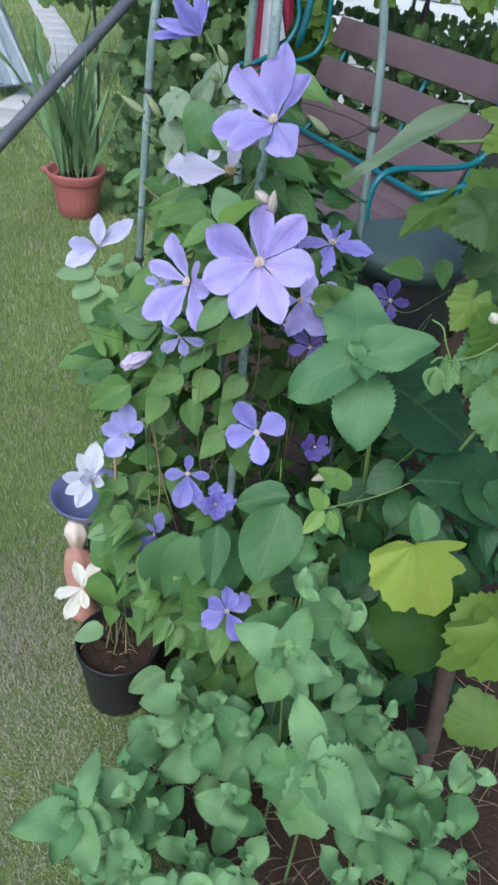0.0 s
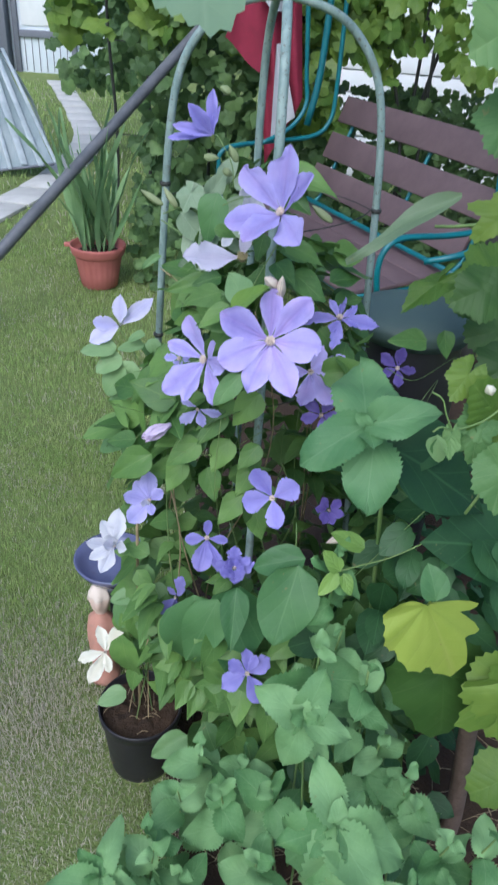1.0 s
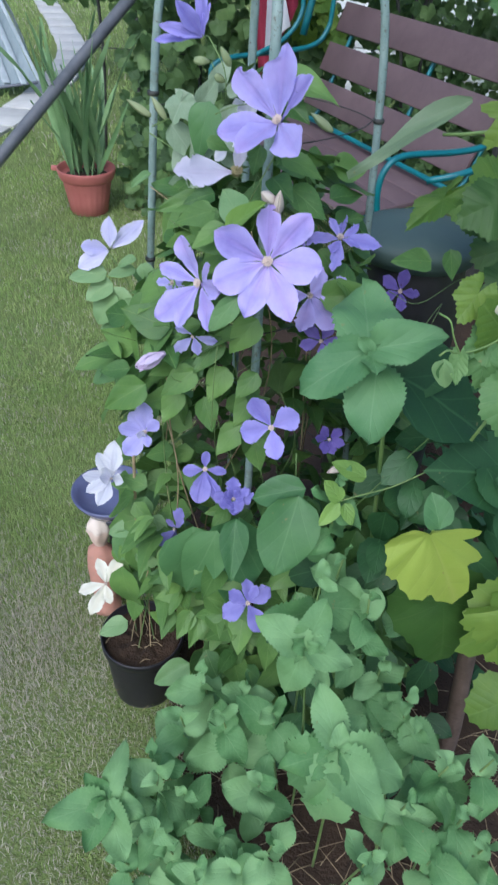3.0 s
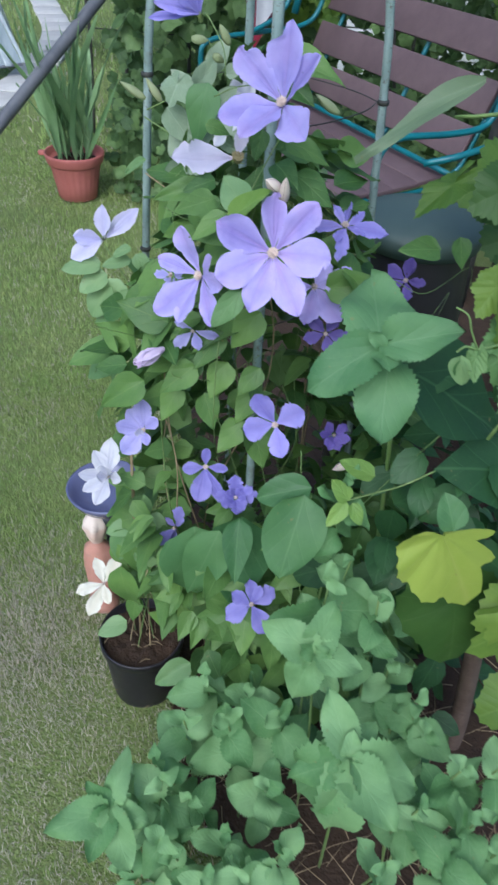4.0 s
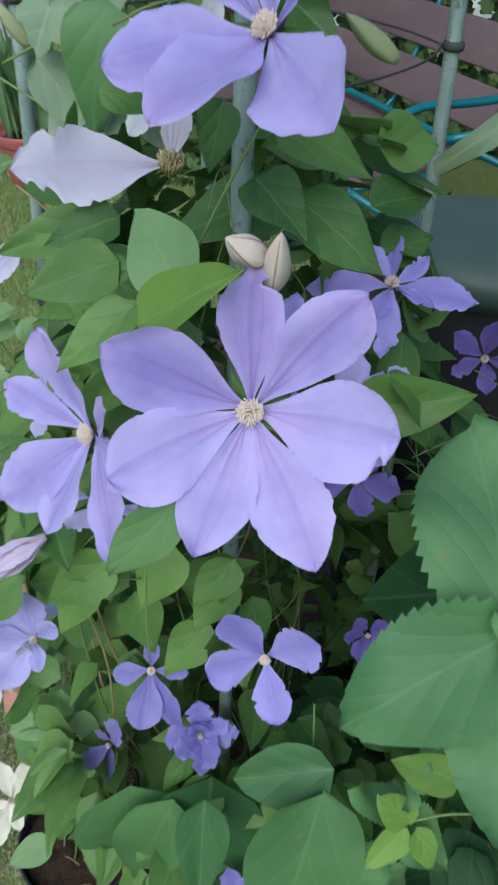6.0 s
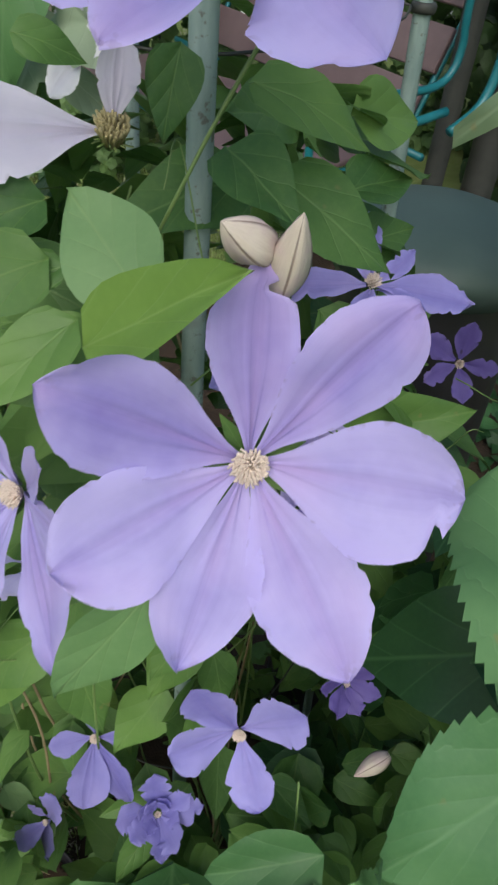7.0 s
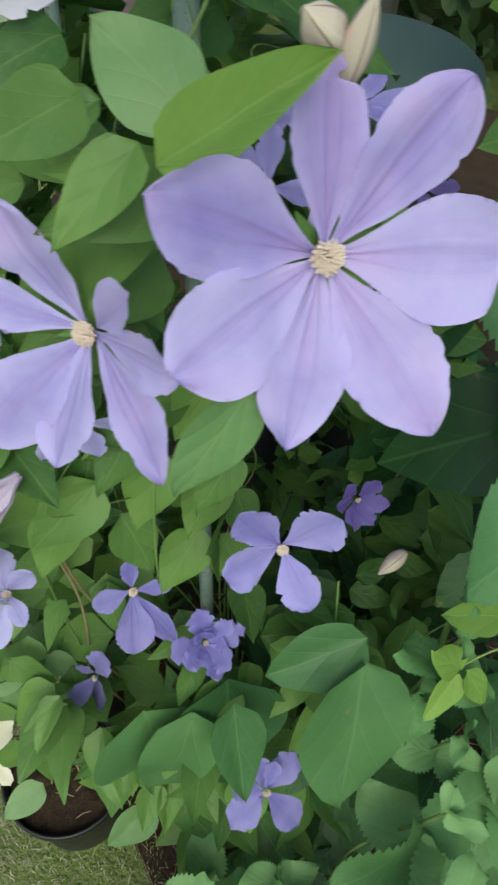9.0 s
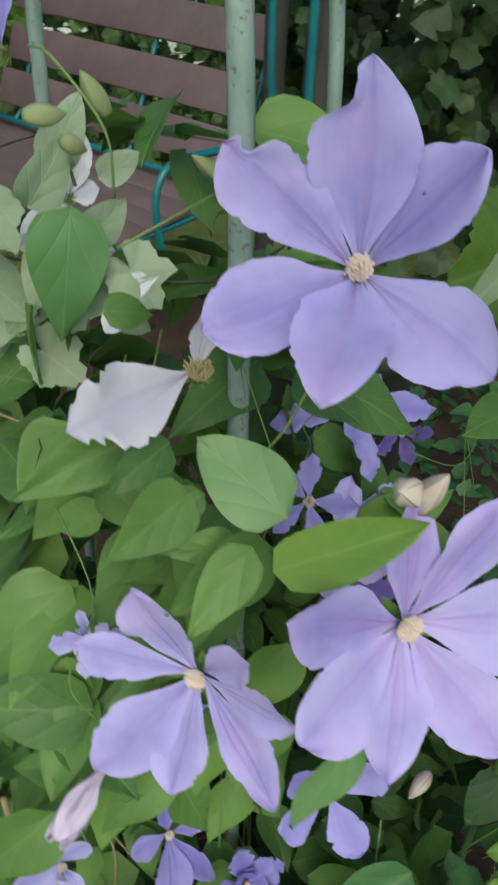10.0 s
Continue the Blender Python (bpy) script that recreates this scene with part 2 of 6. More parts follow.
_c = k.mix(k.math("MULTIPLY", k.ramp(k.noise(_v, 150.0, 3), 0.60, 0.66), 0.75), _c, (0.10, 0.085, 0.07))
_c = k.mix(k.math("MULTIPLY", k.ramp(k.noise(_v, 22.0, 3), 0.58, 0.70), 0.5), _c, (0.16, 0.17, 0.13))
k.bump(k.math("ADD", _n, k.noise(_v, 240.0, 2)), 0.35, 0.001)
M["coated_steel"] = k.done(_c, 0.5)
M["wire"] = rough_paint("dark_wire", (0.02, 0.022, 0.02), (0.05, 0.05, 0.045), 60.0, 0.6, 0.2)
M["dark_pipe"] = rough_paint("dark_grey_pipe", (0.075, 0.08, 0.092), (0.15, 0.155, 0.168), 30.0, 0.45, 0.2)
M["teal"] = rough_paint("teal_enamel", (0.009, 0.100, 0.125), (0.015, 0.165, 0.185), 40.0, 0.35, 0.15)
M["slat"] = rough_paint("brown_painted_wood", (0.085, 0.055, 0.06), (0.14, 0.095, 0.10), 30.0, 0.6, 0.25)
M["red_cloth"] = rough_paint("red_cloth", (0.17, 0.010, 0.030), (0.25, 0.018, 0.048), 40.0, 0.85, 0.3)
M["grey_cloth"] = rough_paint("pale_grey_cloth", (0.36, 0.37, 0.40), (0.48, 0.49, 0.52), 40.0, 0.85, 0.3)
M["green_plastic"] = rough_paint("dark_green_plastic", (0.038, 0.066, 0.060), (0.080, 0.118, 0.107), 12.0, 0.55, 0.1)
M["white_board"] = rough_paint("white_painted_board", (0.66, 0.68, 0.70), (0.80, 0.81, 0.82), 6.0, 0.6, 0.1)
M["blue_white"] = rough_paint("bluish_white_sheet", (0.60, 0.66, 0.74), (0.74, 0.79, 0.85), 5.0, 0.5, 0.1)
M["dark_frame"] = rough_paint("grey_door_frame", (0.13, 0.14, 0.17), (0.2, 0.21, 0.25), 8.0, 0.7, 0.2)
M["concrete"] = rough_paint("pale_concrete", (0.40, 0.39, 0.37), (0.58, 0.57, 0.54), 12.0, 0.9, 0.5)
k = Mat("painted_clay")
_n = k.noise(k.coord("Object"), 25.0, 4)
_x, _y, _z = k.split(k.coord("Object"))
_skin = k.mix(_n, (0.40, 0.18, 0.13), (0.54, 0.29, 0.23))
_skin = k.mix(k.ramp(_z, 0.262, 0.268), _skin, (0.66, 0.50, 0.42))
_skin = k.mix(k.ramp(_z, 0.318, 0.326), _skin, (0.70, 0.60, 0.53))
M["figurine"] = k.done(k.mix(k.math("MULTIPLY", k.ramp(k.noise(k.coord("Object"), 60.0, 3), 0.55, 0.7), 0.3), _skin, (0.3, 0.22, 0.18)), 0.6)
M["blue_glaze"] = rough_paint("blue_violet_glaze", (0.085, 0.09, 0.18), (0.16, 0.17, 0.30), 20.0, 0.15, 0.05)
M["dark_metal"] = rough_paint("dark_lamp_metal", (0.035, 0.035, 0.05), (0.07, 0.07, 0.09), 40.0, 0.35, 0.1, 0.6)
M["roof"] = rough_paint("grey_roofing", (0.14, 0.14, 0.15), (0.22, 0.22, 0.23), 10.0, 0.9, 0.4)
k = Mat("cloudy_plastic_sheet")
_n = k.noise(k.stretch(k.coord("Object"), (16.0, 3.0, 2.0)), 1.0, 4)
k.bump(_n, 0.6, 0.02)
M["film"] = k.done(k.mix(_n, (0.20, 0.26, 0.29), (0.46, 0.53, 0.57)), 0.25, 0.0, 0.5, 0.35)
M["film_slat"] = rough_paint("weathered_pale_slat", (0.28, 0.335, 0.36), (0.56, 0.61, 0.64), 12.0, 0.7, 0.3)
k = Mat("lawn_earth")
_p = k.position()
_a, _b, _c = k.noise(_p, 0.9, 4), k.noise(_p, 14.0, 4), k.noise(_p, 120.0, 3)
_f = k.ramp(k.math("ADD", k.math("MULTIPLY", _a, 0.5), k.math("MULTIPLY", _b, 0.5)), 0.35, 0.65)
_g = k.mix(_f, (0.15, 0.21, 0.06), (0.23, 0.29, 0.10))
_g = k.mix(k.math("MULTIPLY", k.ramp(_c, 0.45, 0.7), 0.5), _g, (0.24, 0.21, 0.13))
k.bump(k.math("ADD", _c, k.math("MULTIPLY", _b, 0.6)), 0.9, 0.015)
M["lawn"] = k.done(_g, 0.95, 0.0, 0.1)
k = Mat("grass_blade")
_p = k.position()
_r = k.chance()
_green = k.mix(_r, (0.255, 0.375, 0.105), (0.375, 0.485, 0.165))
_green = k.mix(k.math("MULTIPLY", k.ramp(k.noise(_p, 5.0, 3), 0.42, 0.66), 0.55), _green, (0.42, 0.46, 0.19))
_green = k.mix(k.math("MULTIPLY", k.ramp(k.noise(_p, 19.0, 3), 0.50, 0.66), 0.55), _green, (0.17, 0.27, 0.075))
_straw = k.mix(_r, (0.42, 0.38, 0.29), (0.60, 0.56, 0.46))
_px, _py, _pz = k.split(_p)
_d = k.math("SQRT", k.math("ADD", k.math("POWER", k.math("ADD", _px, 0.42), 2.0), k.math("POWER", k.math("MULTIPLY", k.math("SUBTRACT", _py, 0.98), 0.75), 2.0)))
_dry = k.math("ADD", k.ramp(_d, 0.58, 0.14), k.math("MULTIPLY", k.ramp(k.noise(_p, 3.0, 3), 0.50, 0.72), 0.45))
_pick = k.math("LESS_THAN", k.math("FRACT", k.math("MULTIPLY", _r, 7.31)), k.math("MULTIPLY_ADD", _dry, 0.90, k.math("MULTIPLY", k.ramp(k.noise(_p, 26.0, 2), 0.48, 0.62), 0.24)))
M["grass"] = k.done(k.mix(_pick, _green, _straw), 0.7, 0.0, 0.2, 0.25)


# ---- building helpers ----
def mesh(name, verts, faces, mat, uvs=None, smooth=True):
    me = bpy.data.meshes.new(name)
    me.from_pydata([tuple(v) for v in verts], [], faces)
    if uvs is not None:
        layer = me.uv_layers.new(name="UVMap")
        idx = np.empty(len(me.loops), dtype=np.int32)
        me.loops.foreach_get("vertex_index", idx)
        layer.data.foreach_set("uv", np.asarray(uvs, dtype=np.float32)[idx].ravel())
    if smooth:
        me.polygons.foreach_set("use_smooth", np.ones(len(me.polygons), dtype=bool))
    me.materials.append(mat)
    me.update()
    return me


def from_bm(name, bm, mat, smooth=True):
    me = bpy.data.meshes.new(name)
    bmesh.ops.recalc_face_normals(bm, faces=bm.faces)
    bm.to_mesh(me)
    bm.free()
    if smooth:
        me.polygons.foreach_set("use_smooth", np.ones(len(me.polygons), dtype=bool))
    me.materials.append(mat)
    return me


def part(name, me, parent, m=None, label=""):
    """A mesh as one part under a thing or another part; m: its pose in the world."""
    ob = new(name, me)
    ob.parent = parent
    ob.matrix_parent_inverse = PLACE[parent.name].inverted()
    ob.matrix_basis = m if m is not None else Matrix()
    PLACE[ob.name] = ob.matrix_basis.copy()
    if label:
        ob["label"] = label
    return ob


PLACE = {}


def thing(name, at, label, category, group="", kind="", me=None):
    ob = new(name, me)
    ob.matrix_basis = Matrix.Translation(at)
    PLACE[ob.name] = ob.matrix_basis.copy()
    return tagged(ob, label, category, group, kind)


def axes(y, z, at, sx=1.0, sy=1.0, sz=1.0):
    """A pose whose y axis runs along y, with z as near as may be to z."""
    y = Vector(y).normalized()
    z = Vector(z)
    z = z - y * z.dot(y)
    if z.length < 1e-4:
        z = y.orthogonal()
    z.normalize()
    x = y.cross(z)
    m = Matrix(((x.x, y.x, z.x, at[0]), (x.y, y.y, z.y, at[1]), (x.z, y.z, z.z, at[2]), (0, 0, 0, 1)))
    return m @ Matrix.Diagonal((sx, sy, sz, 1))


def sweep(points, radius, sides=8, closed=False, taper=None):
    """A round tube along points."""
    pts = [Vector(p) for p in points]
    verts, faces = [], []
    side = None
    for i, p in enumerate(pts):
        d = (pts[min(i + 1, len(pts) - 1)] - pts[max(i - 1, 0)]).normalized()
        if side is None:
            side = d.orthogonal().normalized()
        side = (side - d * side.dot(d)).normalized()
        up = d.cross(side)
        r = radius if taper is None else radius * (1 + (taper - 1) * i / (len(pts) - 1))
        for j in range(sides):
            a = 2 * math.pi * j / sides
            verts.append(p + side * (r * math.cos(a)) + up * (r * math.sin(a)))
    for i in range(len(pts) - 1):
        for j in range(sides):
            k2 = (j + 1) % sides
            faces.append((i * sides + j, i * sides + k2, (i + 1) * sides + k2, (i + 1) * sides + j))
    faces.append(tuple(reversed(range(sides))))
    faces.append(tuple(range((len(pts) - 1) * sides, len(pts) * sides)))
    return verts, faces


def curve(points, n=6):
    """Points on a smooth line through points."""
    p = [Vector(q) for q in points]
    p = [p[0] * 2 - p[1]] + p + [p[-1] * 2 - p[-2]]
    out = []
    for i in range(1, len(p) - 2):
        for s in range(n):
            t = s / n
            a, b, c, d = p[i - 1], p[i], p[i + 1], p[i + 2]
            out.append(0.5 * (2 * b + (c - a) * t + (2 * a - 5 * b + 4 * c - d) * t * t + (3 * b - a - 3 * c + d) * t ** 3))
    out.append(p[-2])
    return out


def tube(name, points, radius, mat, parent, n=6, sides=8, taper=None, label=""):
    v, f = sweep(curve(points, n) if n > 1 else points, radius, sides, taper=taper)
    return part(name, mesh(name, v, f, mat), parent, None, label)


def turned(profile, sides=40, ripple=None):
    """A turned body from (radius, height) pairs; ripple(angle, i): a factor on the radius."""
    verts, faces = [], []
    for i, (r, z) in enumerate(profile):
        for j in range(sides):
            a = 2 * math.pi * j / sides
            q = r * (ripple(a, i) if ripple else 1)
            verts.append((q * math.cos(a), q * math.sin(a), z))
    for i in range(len(profile) - 1):
        for j in range(sides):
            k2 = (j + 1) % sides
            faces.append((i * sides + j, i * sides + k2, (i + 1) * sides + k2, (i + 1) * sides + j))
    faces.append(tuple(reversed(range(sides))))
    faces.append(tuple(range((len(profile) - 1) * sides, len(profile) * sides)))
    return verts, faces


def box(sx, sy, sz, bevel=0.004, segs=2):
    bm = bmesh.new()
    bmesh.ops.create_cube(bm, size=1.0)
    bmesh.ops.scale(bm, vec=(sx, sy, sz), verts=bm.verts)
    bmesh.ops.bevel(bm, geom=list(bm.edges), offset=bevel, segments=segs, affect="EDGES", profile=0.5)
    return bm


# ---- leaves and blossoms ----
def ovate(t):
    return max(0.0, math.sin(math.pi * t ** 0.6)) ** 0.8 * (1 - 0.25 * t ** 3)


def oval(t):
    return max(0.0, math.sin(math.pi * t ** 0.78)) ** 0.62


def leafy(t):
    return max(0.0, math.sin(math.pi * t ** 0.68)) ** 0.66


def broad(t):
    return max(0.0, math.sin(math.pi * t ** 0.82)) ** 0.52


def lance(t):
    return max(0.0, math.sin(math.pi * t ** 0.7)) ** 1.1


def leaf_mesh(name, mat, shape=ovate, width=0.6, rows=8, cols=2, fold=0.25, droop=0.25, wave=0.03, teeth=0.0, seed=0, tip=0.0):
    """A leaf of length 1 along y, its upper side to z; fold: the halves raised from the midrib; droop: the tip bent down."""
    rng = random.Random(seed)
    ph = [rng.uniform(0, 6.3) for _ in range(4)]
    verts, uvs, faces = [], [], []
    w = 2 * cols + 1
    for i in range(rows + 1):
        t = i / rows
        half = 0.5 * width * shape(t)
        for j in range(w):
            s = j / cols - 1
            h = half
            if teeth and abs(s) > 0.99 and 0 < i < rows:
                h = half * (1 + (teeth if i % 2 else -teeth * 0.4))
            x = s * h + 0.02 * math.sin(2.2 * t + ph[0])
            back = -0.05 * abs(s) * (1 - t) if shape is ovate else 0.0
            z = abs(s) * h * fold - droop * t * t + wave * math.sin(7 * t + ph[1] + (2 if s > 0 else 0)) * abs(s) + tip * max(0, t - 0.7) ** 2 * 4 + 0.035 * noise.noise(Vector((2.2 * s, 3.0 * t, seed * 3.3 + 0.5)))
            y = t + back - (0.03 if teeth and i % 2 and abs(s) > 0.99 else 0)
            verts.append((x, y, z))
            uvs.append((0.5 + 0.5 * s * (shape(t) if shape(t) > 0 else 0), t))
    for i in range(rows):
        for j in range(w - 1):
            a = i * w + j
            faces.append((a, a + 1, a + w + 1, a + w))
    return mesh(name, verts, faces, mat, uvs)


def vine_outline(a, sinus=True, depth=0.3):
    """Radius of a grape leaf at the angle a from its tip."""
    b = abs(a)
    r = 0.0
    for centre, size, spread in ((0.0, 1.0, 0.62), (1.05, 0.86, 0.60), (2.1, 0.66, 0.62)):
        r = max(r, size * (1 - depth * min(1.0, abs(b - centre) / spread) ** 1.4))
    if b > 2.86 and sinus:
        r *= max(0.10, 1 - (b - 2.86) / 0.28)
    return r


def vine_mesh(name, mat, seed=0, depth=0.3, cup=0.15, rim=64, sinus=True):
    """A lobed, toothed leaf; its stalk joins at the origin, its tip lies at y = 1 and its upper side looks to z."""
    rng = random.Random(seed)
    ph = [rng.uniform(0, 6.3) for _ in range(3)]
    verts, uvs, faces = [(0, 0, 0)], [(0.5, 0.02)], []
    rings = 4
    for q in range(1, rings + 1):
        f = q / rings
        for j in range(rim):
            a = -math.pi + 2 * math.pi * (j + 0.5) / rim
            r = vine_outline(a, sinus, depth) * f * 0.82 * (1 + 0.09 * math.sin(a + ph[2]) + 0.05 * math.sin(2 * a + ph[1]))
            if q == rings:
                r *= (1.045 if j % 2 else 0.965) * (1 + 0.06 * math.sin(7 * a + ph[2]) + 0.05 * noise.noise(Vector((a * 2.6, seed * 1.9, 0.4))))
            x, y = r * math.sin(a), r * math.cos(a)
            z = -cup * r * r + 0.05 * math.sin(3 * a + ph[0]) * f + 0.045 * abs(math.sin(3.6 * a * 0.5)) * f + 0.02 * math.sin(9 * a + ph[1]) * f * f
            verts.append((x / 1.15, y / 1.15, z))
            uvs.append((0.5 + 0.5 * x, 0.02 + 0.98 * y))
    for j in range(rim):
        faces.append((0, 1 + (j + 1) % rim, 1 + j))
    for q in range(rings - 1):
        for j in range(rim):
            a, b = 1 + q * rim + j, 1 + q * rim + (j + 1) % rim
            faces.append((a, b, b + rim, a + rim))
    return mesh(name, verts, faces, mat, uvs)


def lobed_mesh(name, mat, lobes, seed=0, cup=0.15, rim=96, teeth=0.04):
    """A leaf of uneven lobes: lobes are (angle from the tip in degrees, length, half spread in degrees); its stalk joins at the origin."""
    rng = random.Random(seed)
    ph = [rng.uniform(0, 6.3) for _ in range(3)]
    verts, uvs, faces = [(0, 0, 0)], [(0.5, 0.02)], []
    rings = 5
    for q in range(1, rings + 1):
        f = q / rings
        for j in range(rim):
            a = -math.pi + 2 * math.pi * (j + 0.5) / rim
            r, near = 0.06, 9.0
            for centre, size, spread in lobes:
                off = abs((a - radians(centre) + math.pi) % (2 * math.pi) - math.pi)
                r = max(r, size * max(0.0, 1 - 0.38 * (off / radians(spread)) ** 1.7))
                near = min(near, off)
            r *= f
            if q == rings:
                r *= 1 + teeth * (0.5 if j % 3 == 0 else -0.5) + 0.05 * noise.noise(Vector((a * 3.1, seed * 1.3, 0.7)))
            x, y = r * math.sin(a), r * math.cos(a)
            z = -cup * r * r + 0.05 * math.sin(2 * a + ph[0]) * f + 0.05 * min(near, 0.5) * f + 0.02 * math.sin(8 * a + ph[1]) * f * f
            verts.append((x, y, z))
            uvs.append((0.5 + 0.5 * x, 0.02 + 0.98 * y))
    for j in range(rim):
        faces.append((0, 1 + (j + 1) % rim, 1 + j))
    for q in range(rings - 1):
        for j in range(rim):
            a, b = 1 + q * rim + j, 1 + q * rim + (j + 1) % rim
            faces.append((a, b, b + rim, a + rim))
    return mesh(name, verts, faces, mat, uvs)


def petal_half(t, wide=0.58, blunt=2.3):
    """Half width of a petal along its length: a narrow claw, then a broad blade with a blunt end."""
    if t < wide:
        return 0.12 + 0.88 * math.sin(math.pi / 2 * (t / wide) ** 1.15)
    return (1 - ((t - wide) / (1 - wide)) ** blunt * 0.985) ** 0.64


def petal_mesh(name, mat, width=0.55, bend=0.12, cup=0.2, ruffle=0.02, seed=0, notch=None, rag=1.0):
    """A petal of length 1 along y with three sunk ribs, a frayed rim and a small point. notch: (place along, side, size) of a bite."""
    rng = random.Random(seed * 17 + 3)
    ph = [rng.uniform(0, 6.3) for _ in range(6)]
    rows, cols = 26, 7
    w = 2 * cols + 1
    wide, blunt = rng.uniform(0.54, 0.66), rng.uniform(2.3, 3.4)
    point = rng.uniform(0.0, 0.045)
    skew, roll_edge = rng.uniform(-0.05, 0.05), rng.uniform(-0.06, 0.14)
    bites = [(rng.uniform(0.55, 0.97), rng.choice((-1, 1)), rng.uniform(0.02, 0.05), rng.uniform(0.05, 0.20) * rag) for _ in range(4)]
    if notch:
        for cut in (notch if isinstance(notch[0], tuple) else (notch,)):
            bites.append((cut[0], 1 if cut[1] > 0 else -1, cut[2] * 0.55, 0.62))
    verts, uvs, faces = [], [], []
    for i in range(rows + 1):
        t = 1 - (1 - i / rows) ** 1.35
        half = 0.5 * width * petal_half(t, wide, blunt)
        edge = {}
        for side in (-1, 1):
            e = 1 + rag * (0.06 * noise.noise(Vector((t * 4.2, side * 3.1, seed * 1.7))) + 0.05 * noise.noise(Vector((t * 17, side * 5.3, seed * 2.3))) * (0.3 + t))
            for at, bs, wd, deep in bites:
                if bs == side:
                    e *= 1 - deep * math.exp(-((t - at) / wd) ** 2)
            edge[side] = e
        for j in range(w):
            s = j / cols - 1
            x = s * half * edge[1 if s > 0 else -1] + skew * math.sin(math.pi * t)
            a = abs(s)
            z = -bend * t * t + cup * a ** 1.6 * half
            z -= 0.016 * math.exp(-(s / 0.12) ** 2) * (1.1 - t) + 0.010 * math.exp(-((a - 0.34) / 0.10) ** 2) * (1 - t)
            z += ruffle * (math.sin(8 * t + ph[0] + (1.7 if s > 0 else 0)) + 0.5 * math.sin(19 * t + ph[1] + 2 * s)) * s * s
            z += 0.03 * noise.noise(Vector((s * 1.3, t * 2.6, seed * 0.9))) - roll_edge * max(0.0, a - 0.55) ** 2 * half * 3
            y = t + point * max(0.0, (t - 0.93) / 0.07) - 0.05 * a * a * max(0.0, t - 0.8) / 0.2
            y += rag * 0.018 * noise.noise(Vector((s * 6, seed * 1.1, 4.0))) * max(0.0, t - 0.8) / 0.2
            verts.append((x, y, z))
            uvs.append((0.5 + 0.5 * s, t))
    for i in range(rows):
        for j in range(w - 1):
            a = i * w + j
            faces.append((a, a + 1, a + w + 1, a + w))
    return mesh(name, verts, faces, mat, uvs)


def side_half(t, wide, sharp):
    """Half width of one side of a petal along its length, 1 at its widest; sharp: 0 a blunt end, 1 a pointed one."""
    if t < wide:
        return 0.07 + 0.93 * math.sin(math.pi / 2 * (t / wide) ** 1.5)
    u = (t - wide) / (1 - wide)
    return max(0.0, 1 - u ** (3.0 - 1.35 * sharp)) ** (0.60 + 0.36 * sharp)


def sided_petal_mesh(name, mat, left, right, sharp, bend, seed, notch=None, rag=1.0, cup=0.11, ruffle=0.028):
    """A petal of length 1 along y whose sides differ. left, right: (half width, place of the greatest width). notch: bites of (place along, side, size, depth)."""
    rng = random.Random(seed * 29 + 5)
    ph = [rng.uniform(0, 6.3) for _ in range(4)]
    rows, cols = 34, 8
    w = 2 * cols + 1
    bites = [(rng.uniform(0.5, 0.96), rng.choice((-1, 1)), rng.uniform(0.012, 0.03), rng.uniform(0.03, 0.11) * rag) for _ in range(5)] + list(notch or ())
    curl = rng.uniform(-0.03, 0.10)
    verts, uvs, faces = [], [], []
    for i in range(rows + 1):
        t = 1 - (1 - i / rows) ** 1.3
        half = {-1: left[0] * side_half(t, left[1], sharp), 1: right[0] * side_half(t, right[1], sharp)}
        for side in (-1, 1):
            half[side] *= 1 + rag * (0.045 * noise.noise(Vector((t * 4.2, side * 3.1, seed * 1.7))) + 0.045 * noise.noise(Vector((t * 21, side * 5.3, seed * 2.3))) * (0.2 + t))
            for at, bs, wd, deep in bites:
                if bs == side:
                    half[side] *= 1 - deep * math.exp(-((t - at) / wd) ** 4)
        for j in range(w):
            q = j / cols - 1
            side, a = (1 if q > 0 else -1), abs(q)
            h = half[side]
            z = -bend * t * t + cup * a ** 1.6 * h * 2
            z -= 0.030 * math.exp(-(q / 0.07) ** 2) * (1.15 - t) - 0.014 * math.exp(-((a - 0.17) / 0.07) ** 2) * (1.1 - t) + 0.014 * math.exp(-((a - 0.36) / 0.09) ** 2) * (1 - t)
            z += ruffle * (math.sin(7 * t + ph[0] + (1.7 if q > 0 else 0)) + 0.5 * math.sin(17 * t + ph[1] + 2 * q)) * q * q * min(1.0, 2 * t)
            z += 0.035 * noise.noise(Vector((q * 1.3, t * 2.4, seed * 0.9))) * t - curl * max(0.0, a - 0.5) ** 2 * h * 4
            verts.append((q * h, t + rag * 0.006 * noise.noise(Vector((q * 7, seed * 1.1, t * 9))) * t, z))
            uvs.append((0.5 + 0.5 * q, t))
    for i in range(rows):
        for j in range(w - 1):
            a = i * w + j
            faces.append((a, a + 1, a + w + 1, a + w))
    return mesh(name, verts, faces, mat, uvs)


